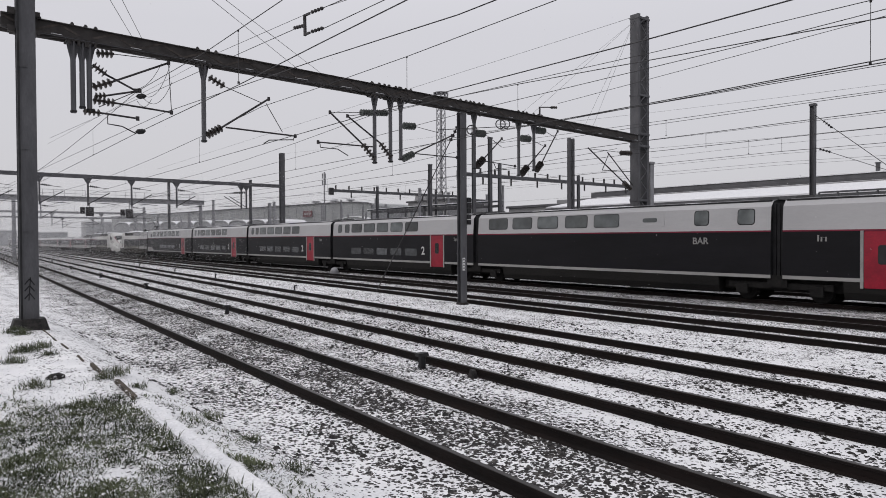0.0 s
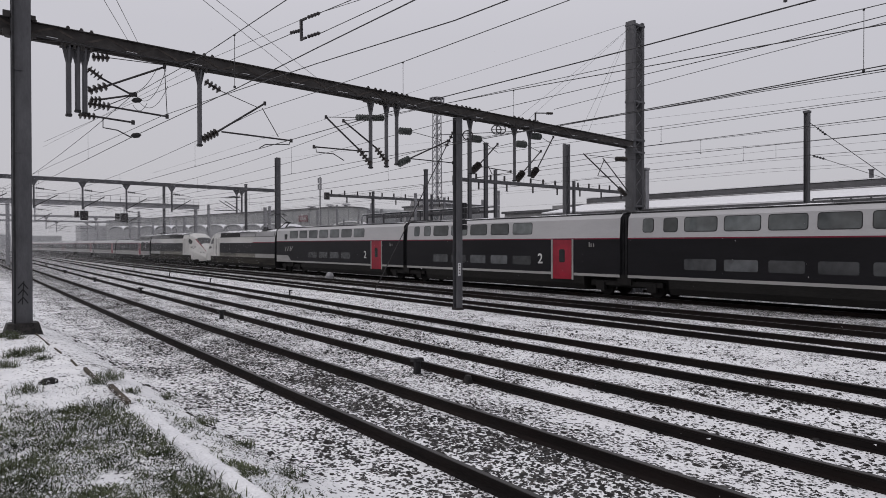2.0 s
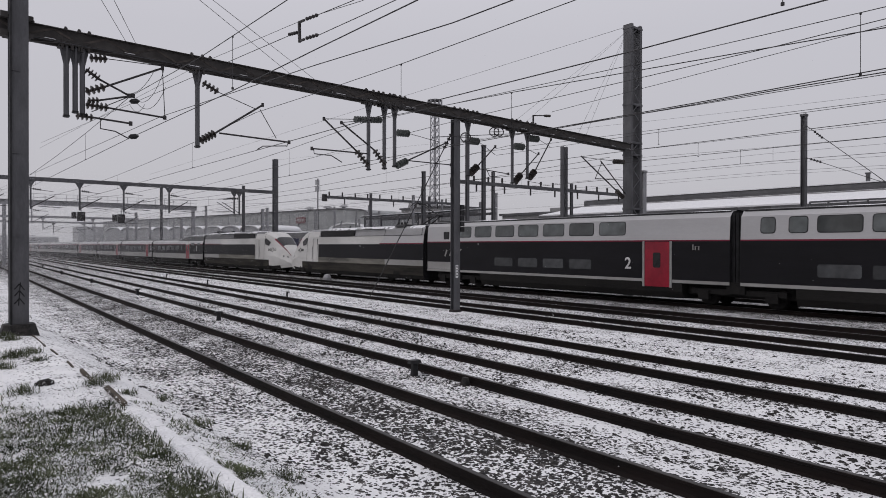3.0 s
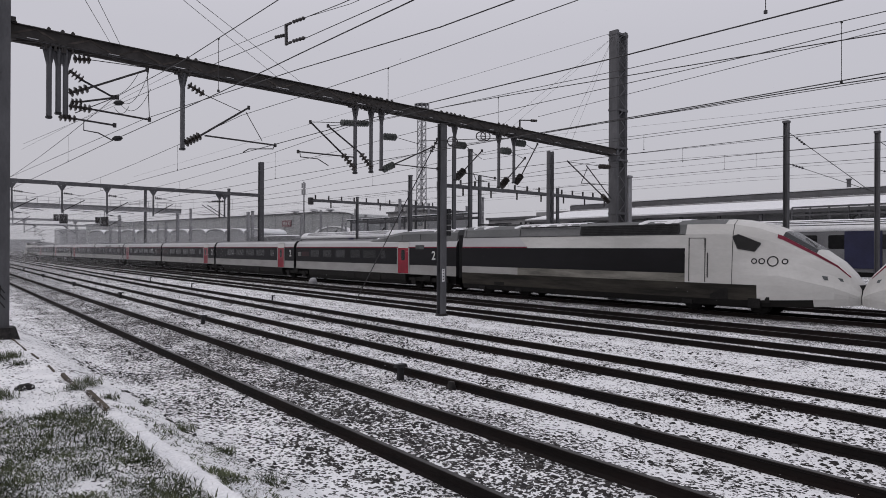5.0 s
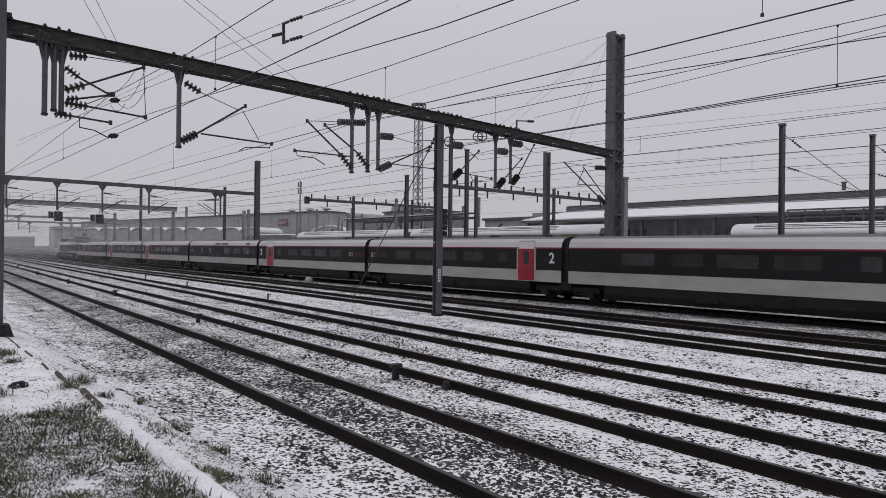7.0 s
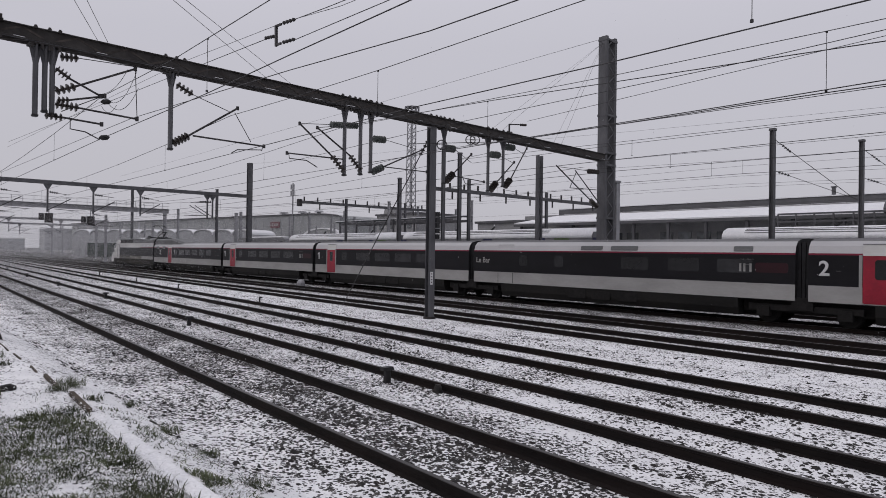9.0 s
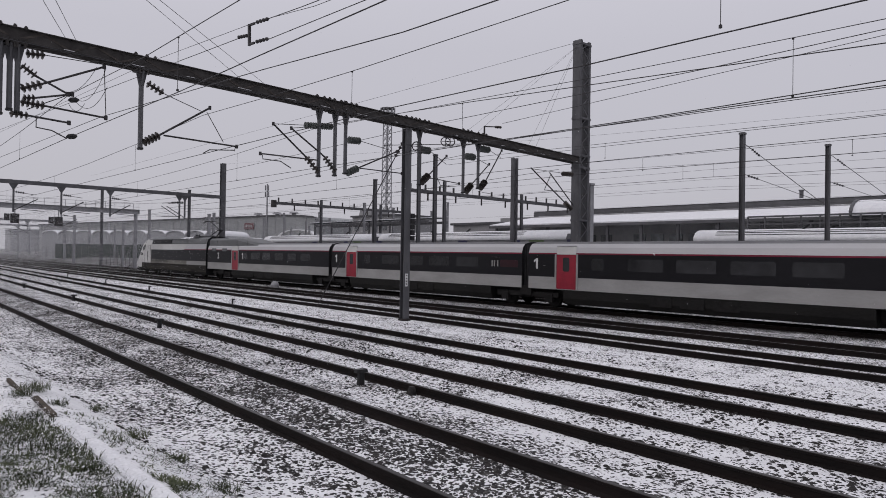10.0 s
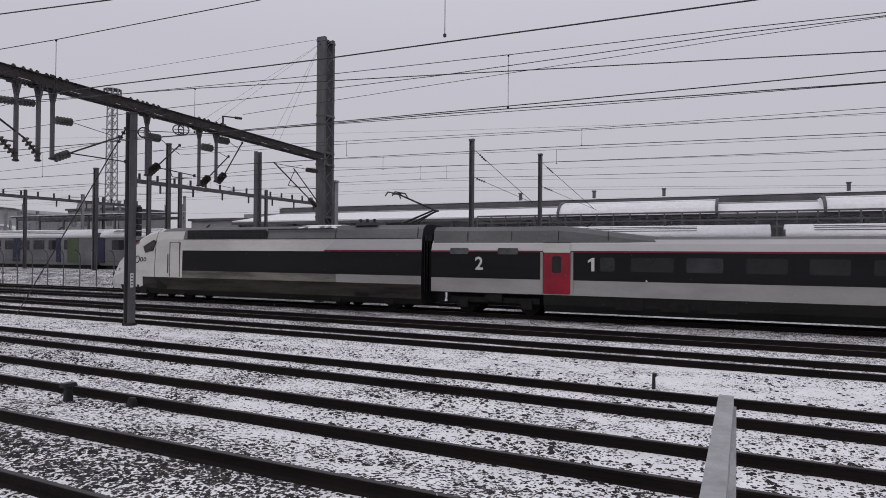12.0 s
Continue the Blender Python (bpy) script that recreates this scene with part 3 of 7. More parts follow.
def build_supports():
    c, s = M_CERAMIC, M_GLASSINS
    drop_support("three grey drop posts with dark insulators and crossing cantilever arms", [(3.27, 6.36), (3.49, 6.5), (3.67, 6.45)],
                 [((3.85, 8.1), (4.3, 8.16), 0.13, 4, c), ((3.75, 7.76), (4.1, 7.54), 0.13, 4, c), ((3.75, 7.13), (4.25, 7.36), 0.13, 4, c),
                  ((3.75, 6.78), (4.33, 6.77), 0.13, 5, c), ((3.5, 6.43), (3.95, 6.44), 0.11, 4, c), ((3.8, 6.9), (4.1, 6.95), 0.1, 3, c)],
                 [((4.25, 7.36), (5.83, 8.18), 0.03), ((4.33, 6.77), (5.9, 6.70), 0.028), ((3.95, 6.44), (4.93, 6.40), 0.028), ((4.1, 6.95), (5.0, 7.22), 0.028), ((4.1, 7.54), (4.9, 7.2), 0.03)],
                 [((4.3, 8.16), (6.1, 8.26)), ((5.83, 8.18), (5.9, 6.76)), ((3.9, 6.6), (5.0, 7.24))],
                 [(4.12, 6.44), (4.12, 6.15), (4.5, 6.12), (4.88, 5.95)])
    drop_support("grey drop post with a triangular insulated cantilever arm", [(6.9, 5.9)],
                 [((7.06, 7.96), (7.57, 7.74), 0.13, 4, c), ((6.97, 6.12), (7.47, 6.43), 0.14, 5, c)],
                 [((7.47, 6.43), (9.1, 7.56), 0.032), ((7.6, 6.44), (10.09, 6.42), 0.028)],
                 [((7.57, 7.74), (8.81, 7.4)), ((10.05, 6.42), (10.0, 6.25)), ((9.0, 7.4), (9.6, 6.5))],
                 [(8.9, 6.05), (9.1, 6.18), (9.98, 6.28)])
    drop_support("three grey drop posts with slanting insulated arms to both sides", [(13.49, 5.72), (14.25, 5.82), (14.76, 5.95)],
                 [((12.82, 7.58), (13.4, 7.64), 0.13, 5, s), ((13.58, 7.66), (14.1, 7.72), 0.13, 5, s), ((13.48, 5.89), (12.89, 6.42), 0.13, 5, c), ((14.27, 6.0), (13.73, 6.53), 0.13, 5, c),
                  ((14.88, 7.32), (15.5, 7.36), 0.15, 5, s), ((14.82, 6.0), (15.4, 6.27), 0.15, 5, s)],
                 [((12.89, 6.42), (11.49, 7.42), 0.032), ((13.73, 6.53), (12.24, 7.38), 0.032), ((13.4, 6.35), (10.99, 6.30), 0.026), ((15.4, 6.27), (17.5, 7.2), 0.03), ((15.4, 6.27), (17.8, 6.3), 0.022)],
                 [((11.49, 7.42), (12.82, 7.58)), ((12.24, 7.38), (13.58, 7.66)), ((15.5, 7.36), (17.15, 7.2))],
                 [(11.05, 6.3), (11.08, 6.12), (11.8, 6.12), (12.25, 5.92)])
    drop_support("grey drop post with insulated arm beside the pole", [(18.86, 5.87)],
                 [((18.95, 7.46), (19.5, 7.48), 0.17, 5, s), ((18.95, 6.0), (19.45, 6.4), 0.17, 5, c)],
                 [((19.45, 6.4), (20.6, 7.38), 0.03), ((19.0, 6.3), (21.5, 6.2), 0.02)], [((19.5, 7.48), (20.6, 7.0))], [(20.0, 6.3), (20.2, 6.0), (20.9, 6.0)])
    drop_support("two grey drop posts with short slanting insulated arms", [(21.8, 5.76), (22.9, 6.07)],
                 [((21.96, 7.54), (22.6, 7.56), 0.17, 5, s), ((23.04, 8.03), (23.7, 8.06), 0.17, 5, s), ((21.95, 5.85), (22.4, 6.25), 0.17, 5, c), ((23.0, 6.1), (23.45, 6.5), 0.17, 5, c)],
                 [((22.4, 6.25), (23.72, 7.36), 0.03), ((23.45, 6.5), (24.7, 8.16), 0.03)], [((22.6, 7.56), (23.7, 7.3)), ((23.7, 8.06), (24.6, 7.8)), ((22.9, 5.95), (24.0, 5.9))])
    t = thing("wire_tensioner", "pair of dark spoked tensioning wheels on overhead wires", "tensioner")
    for y, z in ((18.4, 7.5), (20.5, 8.0), (20.2, 7.95)):
        g = Geo()
        p = gp(y, z, 0.35)
        for k in range(12):
            w0, w1 = 2 * math.pi * k / 12, 2 * math.pi * (k + 1) / 12
            g.tube((p[0] + 0.1 * math.cos(w0), p[1] + 0.2 * math.cos(w0), p[2] + 0.2 * math.sin(w0)), (p[0] + 0.1 * math.cos(w1), p[1] + 0.2 * math.cos(w1), p[2] + 0.2 * math.sin(w1)), 0.025, 5)
            if k % 3 == 0:
                g.tube(p, (p[0] + 0.1 * math.cos(w0), p[1] + 0.2 * math.cos(w0), p[2] + 0.2 * math.sin(w0)), 0.015, 4)
        part("wheel", g, M_TUBE, t)
    g = Geo()
    g.tube(gp(16.5, 7.3, 0.3), gp(23.0, 8.25, 0.3), 0.016, 5)
    part("cable", g, M_WIRE, t)


def beam_post():
    """A short post on top of the beam that carries one insulated wire."""
    t = thing("wire_post", "short dark post on the gantry beam carrying a wire", "wire post")
    g = Geo()
    g.bar(gp(23.34, 8.70), gp(23.34, 9.2), 0.06, 0.06, 0, (1, 0, 0))
    g.bar(gp(23.3, 9.17), gp(24.3, 9.30), 0.05, 0.05)
    part("post", g, M_TUBE, t)
    g = Geo()
    g.insulator(gp(24.2, 9.28), gp(24.7, 9.34), 0.07, 4)
    part("insulator", g, M_CERAMIC, t)


def loop_wires():
    """Slack jumper loops and small weights under the first arms."""
    t = thing("jumper_wires", "thin slack jumper wires with small dark weights", "cable")
    g = Geo()
    for ya, za, yb, zb, sag in ((4.95, 7.2, 5.85, 8.1, 0.5), (5.0, 7.1, 5.9, 7.6, 0.45), (4.6, 7.3, 5.6, 8.1, 0.35), (4.9, 6.9, 5.3, 7.0, 0.2)):
        pts = []
        for k in range(11):
            u = k / 10
            pts.append(gp(ya + (yb - ya) * u, za + (zb - za) * u - sag * 4 * u * (1 - u), 0.12))
        g.path(pts, 0.007, 4)
    part("jumper", g, M_WIRE, t)
    for y, z in ((5.02, 7.05), (4.99, 6.02)):
        g = Geo()
        g.lathe(gp(y - 0.14, z - 0.03, 0.1), gp(y + 0.14, z + 0.03, 0.1), [(0, 0.02), (0.25, 0.075), (0.75, 0.075), (1, 0.02)], 8)
        part("weight", g, M_BLACK, t)


build_gantry_one()
build_supports()
beam_post()
loop_wires()


# ---------------- the two coupled trainsets ----------------
HALF = 1.45
SINGLE = [(-1.2, 0.93), (-1.44, 0.95), (-1.45, 0.98), (-1.452, 1.62), (-1.45, 2.80), (-1.445, 2.87), (-1.36, 3.15), (-1.18, 3.34), (-0.75, 3.45), (0, 3.48)]
SINGLE_S = [0, 0, 1, 2, 3, 4, 4, 5, 5]
DOUBLE = [(-1.2, 0.92), (-1.44, 0.94), (-1.45, 0.97), (-1.452, 1.11), (-1.45, 2.90), (-1.447, 2.96), (-1.415, 3.45), (-1.382, 3.95), (-1.16, 4.19), (-0.6, 4.30), (0, 4.32)]
DOUBLE_S = [0, 0, 1, 2, 3, 4, 4, 4, 5, 5]


def body_geo(profile, slots, x0, x1):
    g = Geo()
    full = profile + [(-y, z) for y, z in reversed(profile[:-1])]
    fs = slots + list(reversed(slots))
    for k in range(len(full) - 1):
        (ya, za), (yb, zb) = full[k], full[k + 1]
        g.poly([(x1, ya, za), (x0, ya, za), (x0, yb, zb), (x1, yb, zb)], fs[k])
    g.poly([(x0, y, z) for y, z in full], 6)
    g.poly([(x1, y, z) for y, z in reversed(full)], 6)
    g.poly([(x0, full[0][0], full[0][1]), (x1, full[0][0], full[0][1]), (x1, full[-1][0], full[-1][1]), (x0, full[-1][0], full[-1][1])], 0)
    return g


def side_panel(x0, x1, z0, z1, out, r=0.07, depth=0.012, lean=0.0, slot=0):
    """A flat panel with cut corners standing a little proud of the car's side (towards -y)."""
    g = Geo()
    ring = [(x0 + r, z0), (x1 - r, z0), (x1 - r * 0.3, z0 + r * 0.3), (x1, z0 + r), (x1, z1 - r), (x1 - r * 0.3, z1 - r * 0.3), (x1 - r, z1), (x0 + r, z1),
            (x0 + r * 0.3, z1 - r * 0.3), (x0, z1 - r), (x0, z0 + r), (x0 + r * 0.3, z0 + r * 0.3)]
    zs = (z1 - z0) or 1
    g.prism([(x, -out + lean * (z - z0) / zs + 0.03, z) for x, z in ring], [(x, -out - depth + lean * (z - z0) / zs, z) for x, z in ring], slot)
    return g


def skirt(parent, x0, x1):
    """Closed apron under the floor between the bogies."""
    g = Geo()
    ring = [(-1.28, 0.25), (-1.42, 0.55), (-1.447, 0.955), (1.447, 0.955), (1.42, 0.55), (1.28, 0.25)]
    g.prism([(x0, y, z) for y, z in ring], [(x1, y, z) for y, z in ring])
    part("skirt", g, M_SKIRT, parent)


def bogie(parent, x):
    g = Geo()
    for s in (-1, 1):
        g.bar((x - 2.1, s * 1.22, 0.66), (x + 2.1, s * 1.22, 0.66), 0.16, 0.24)
        g.box((x, s * 1.2, 0.85), (0.8, 0.4, 0.5))
        for dx in (-1.5, 1.5):
            g.box((x + dx, s * 1.24, 0.5), (0.5, 0.24, 0.4))
            g.lathe((x + dx - 0.45, s * 1.12, 0.7), (x + dx + 0.45, s * 1.12, 0.7), [(0, 0.07), (1, 0.07)], 8)
    g.box((x, 0, 0.7), (0.7, 2.4, 0.3))
    # added filler block behind the frames; keeps bright ground from showing through
    g.box((x, 0, 0.72), (4.9, 1.9, 0.55))
    part("bogie", g, M_BOGIE, parent)
    for dx in (-1.5, 1.5):
        for s in (-1, 1):
            g = Geo()
            g.lathe((x + dx, s * 0.70, 0.45), (x + dx, s * 0.84, 0.45), [(0, 0.49), (0.2, 0.49), (0.25, 0.46), (1, 0.44)], 18)
            part("wheel", g, M_BOGIE, parent)


def bellows(parent, x, top, w=0.42):
    g = Geo()
    for k in range(3):
        xx = x - w / 2 + w * (k + 0.5) / 3
        g.box((xx, 0, (0.9 + top) / 2), (w / 3 * 0.8, 2.5, top - 0.9))
    g.box((x, 0, (0.9 + top) / 2), (w, 2.3, top - 1.0))
    part("gangway_bellows", g, M_BELLOWS, parent)


def door_of(parent, x0, x1, z0, z1, top_panel=0.0):
    d = part("door", side_panel(x0, x1, z0, z1, HALF, 0.05, 0.022), M_DOOR, parent, "red entrance door")
    w = (x0 + x1) / 2
    part("door_window", side_panel(w - 0.2, w + 0.2, z0 + 0.9, z0 + 1.62, HALF + 0.022, 0.08, 0.006), M_WINSHADE, d, "dark rounded door window")
    y = -HALF - 0.012
    for x in (x0 - 0.07, x1 + 0.07):
        g = Geo()
        g.bar((x, y, z0 - 0.02), (x, y, z1 + 0.03), 0.11, 0.03, 0, (0, 1, 0))
        part("door_post", g, M_STRIPE, parent)
    if top_panel:
        part("door_head", side_panel(x0, x1, z1 + 0.01, z1 + top_panel, HALF, 0.03, 0.018, 0.06), M_PEARL, parent)
        g = Geo()
        g.bar((x0 - 0.02, y + 0.05, z1 + top_panel + 0.02), (x1 + 0.02, y + 0.05, z1 + top_panel + 0.02), 0.03, 0.025)
        part("door_gutter", g, M_BLACK, parent)


def text_pose(x, z, out=HALF + 0.006):
    return pose(x, -out, z, 90, 0, 0)


def numeral(car, number, x):
    """Class numeral on the side; the one has a slanting flag."""
    if number != "1":
        lettering(number, 0.80, M_LETTER, car, text_pose(x, 2.02))
        return
    g = Geo()
    y = -HALF - 0.006
    g.prism([(x + 0.14, y, 2.02), (x + 0.27, y, 2.02), (x + 0.27, y, 2.58), (x + 0.17, y, 2.58), (x, y, 2.47), (x, y, 2.37), (x + 0.14, y, 2.44)],
            [(x + 0.14, y - 0.004, 2.02), (x + 0.27, y - 0.004, 2.02), (x + 0.27, y - 0.004, 2.58), (x + 0.17, y - 0.004, 2.58), (x, y - 0.004, 2.47), (x, y - 0.004, 2.37), (x + 0.14, y - 0.004, 2.44)])
    part("numeral", g, M_LETTER, car, "light grey class numeral 1")


def roof_snow(parent, x0, x1, top, seed, many=5):
    rnd = random.Random(seed)
    for k in range(many):
        g = Geo()
        xa = rnd.uniform(x0, x1 - 2.5)
        n, w = 10, rnd.uniform(1.5, 5.0)
        y0, y1 = rnd.uniform(-1.15, -0.95), rnd.uniform(-0.7, -0.3)
        k0 = len(g.v)
        for j in range(n + 1):
            s = j / n
            fat = math.sin(math.pi * min(1, max(0.02, s))) ** 0.4
            mid = (y0 + y1) / 2 + rnd.uniform(-0.04, 0.04)
            h = (y1 - y0) / 2 * fat
            x = min(x1, xa + w * s)
            for yy, dz in ((mid - h, 0.0), (mid, 0.05 * fat), (mid + h, 0.0)):
                drop = 0.22 * max(0, (abs(yy) - 0.55)) ** 1.2
                g.v.append((x, yy, top - 0.03 - drop + dz))
        for j in range(n):
            for i in range(2):
                a = k0 + j * 3 + i
                g.f.append((a, a + 3, a + 4, a + 1))
                g.s.append(0)
        part("roof_snow", g, M_SNOW, parent, "patch of wet snow on the roof")


def snow_cap(parent, xs, heights, seed, half=1.10, drop=0.17):
    """Thick wet snow lying along a rounded roof, with a ragged lower edge."""
    rnd = random.Random(seed)
    g = Geo()
    n = max(3, int((xs[1] - xs[0]) / 0.22))
    rows_ = []
    for j in range(n + 1):
        s = j / n
        x = xs[0] + (xs[1] - xs[0]) * s
        zt = heights[0] + (heights[1] - heights[0]) * s
        e = 0.03 if j in (0, n) else rnd.uniform(0.6, 1.0)
        a, b = half + rnd.uniform(-0.09, 0.05), half + rnd.uniform(-0.09, 0.05)
        rows_.append([(x, -a, zt - drop - 0.02), (x, -a + 0.10, zt - drop * 0.55 + 0.03 * e), (x, -0.55, zt + 0.02 + 0.03 * e), (x, 0.0, zt + 0.03 + 0.05 * e), (x, 0.55, zt + 0.02 + 0.03 * e), (x, b - 0.10, zt - drop * 0.55 + 0.03 * e), (x, b, zt - drop - 0.02)])
    for p, q in zip(rows_, rows_[1:]):
        for i in range(6):
            g.poly([q[i], p[i], p[i + 1], q[i + 1]])
    part("roof_snow", g, M_SNOW, parent, "cap of wet snow on the roof", True)


MOVING = []


def double_deck_car(u0, length, kind, seed, door=None, number=""):
    car = thing("double_deck_carriage", {"bar": "dark grey and silver double-deck bar carriage with a red stripe", "end": "dark grey and silver double-deck end carriage with red door"}.get(kind, "dark grey and silver double-deck high-speed train carriage with red door"), "train carriage", "carriages of the leading trainset")
    g = body_geo(DOUBLE, DOUBLE_S, 0.24, length - 0.24)
    part("body", g, [M_SKIRT, M_STRIPE, M_ANTHRA, M_REDLINE, M_SILVER, M_ROOF, M_BELLOWS], car)
    bellows(car, 0.0, 4.1, 0.5)
    bogie(car, 0.0 if kind != "end" else 3.3)
    skirt(car, 2.5 if kind != "end" else 5.6, length - 2.5)
    roof_snow(car, 0.5, length - 0.5, 4.3, seed)
    g = Geo()
    g.bar((0.3, -1.17, 4.20), (length - 0.3, -1.17, 4.20), 0.05, 0.07)
    part("roof_gutter", g, M_BLACK, car, "dark gutter along the roof edge")
    for x, w in ((length - 0.6, 1.2), (0.75, 0.8)):
        g = Geo()
        g.box((x, -0.2, 4.33), (0.85, w, 0.13), 0, 0.8)
        part("roof_box", g, M_BLACK, car)
    zu0, zu1, zl0, zl1 = 3.24, 3.86, 1.46, 1.97
    if kind == "bar":
        ups = [(1.24, 2.84), (3.32, 4.85), (5.34, 6.82), (7.39, 8.87), (9.35, 10.88), (15.05, 15.7), (17.07, 17.76)]
        lows = []
        lettering("BAR", 0.42, M_STRIPE, car, text_pose(14.95, 2.38))
        part("hatch", side_panel(11.7, 13.5, 3.2, 3.9, 1.433, 0.05, 0.01, 0.044), M_SILVER, car)
        part("hatch_window", side_panel(12.3, 13.1, 3.42, 3.62, 1.432, 0.08, 0.014, 0.013), M_WINDOW, car)
    elif kind == "end":
        ups = [(3.09, 4.7), (5.09, 6.55), (6.97, 8.5), (8.89, 10.4), (10.83, 12.3), (12.72, 14.3), (14.7, 16.25)]
        lows = [(6.9, 8.45), (8.89, 10.4), (10.83, 12.3), (12.72, 14.2)]
        part("dark_panel", side_panel(2.0, 2.55, 3.1, 3.6, 1.43, 0.02, 0.012), M_BLACK, car)
        g = Geo()
        stroke = -HALF - 0.005
        g.bar((2.02, stroke, 2.38), (3.9, stroke, 2.46), 0.06, 0.008)
        for k in range(3):
            g.bar((2.36 + 0.5 * k, stroke, 2.40), (2.14 + 0.5 * k, stroke, 1.98 + 0.03 * k), 0.13, 0.008, 0, (0, 1, 0))
        g.bar((3.30, stroke, 2.02), (3.80, stroke, 2.46), 0.08, 0.008, 0, (0, 1, 0))
        part("emblem", g, M_STRIPE, car, "slanting grey emblem strokes")
        g = Geo()
        g.prism([(x, -HALF + 0.02, z) for x, z in ((0.27, 1.12), (3.35, 1.12), (2.75, 1.60), (0.27, 1.60))], [(x, -HALF - 0.012, z) for x, z in ((0.27, 1.12), (3.35, 1.12), (2.75, 1.60), (0.27, 1.60))])
        part("grey_panel", g, M_STRIPE, car, "light grey panel with a slanting end")
    else:
        ups = [(1.1, 1.65), (2.23, 2.91), (3.3, 4.84), (5.2, 6.75), (7.11, 8.61), (9.01, 10.52), (10.91, 12.43)]
        lows = [(3.3, 4.84), (5.2, 6.68), (7.11, 8.54), (9.02, 10.46), (10.92, 12.38)]
        if kind == "mirror":
            ups, lows = [(length - b, length - a) for a, b in ups], [(length - b, length - a) for a, b in lows]
    for a, b in ups:
        pane = part("window", side_panel(a, b, zu0, zu1, 1.43, 0.10, 0.014, 0.044), M_WINDOW, car)
        part("window_seal", side_panel(a - 0.035, b + 0.035, zu0 - 0.035, zu1 + 0.035, 1.433, 0.12, 0.006, 0.049), M_BLACK, pane, "thin black rubber seal")
    for a, b in lows:
        part("lower_window", side_panel(a, b, zl0, zl1, HALF, 0.08, 0.012), M_WINLOW, car)
    if door is not None:
        door_of(car, door, door + 1.32, 0.75, 2.88)
        if number:
            lettering(number, 0.78, M_LETTER, car, text_pose(door - 1.15 if kind != "mirror" else door + 1.7, 1.57))
        g = Geo()
        e = door + 2.5 if kind != "mirror" else door - 1.6
        g.bar((e, -HALF - 0.005, 2.5), (e, -HALF - 0.005, 2.75), 0.06, 0.008, 0, (0, 1, 0))
        g.bar((e + 0.12, -HALF - 0.005, 2.5), (e + 0.12, -HALF - 0.005, 2.68), 0.06, 0.008, 0, (0, 1, 0))
        g.bar((e + 0.12, -HALF - 0.005, 2.66), (e + 0.28, -HALF - 0.005, 2.66), 0.06, 0.008, 0, (0, 0, 1))
        g.bar((e + 0.28, -HALF - 0.005, 2.5), (e + 0.28, -HALF - 0.005, 2.68), 0.06, 0.008, 0, (0, 1, 0))
        part("emblem", g, M_STRIPE, car, "small white emblem")
    MOVING.append((car, u0, False))
    return car


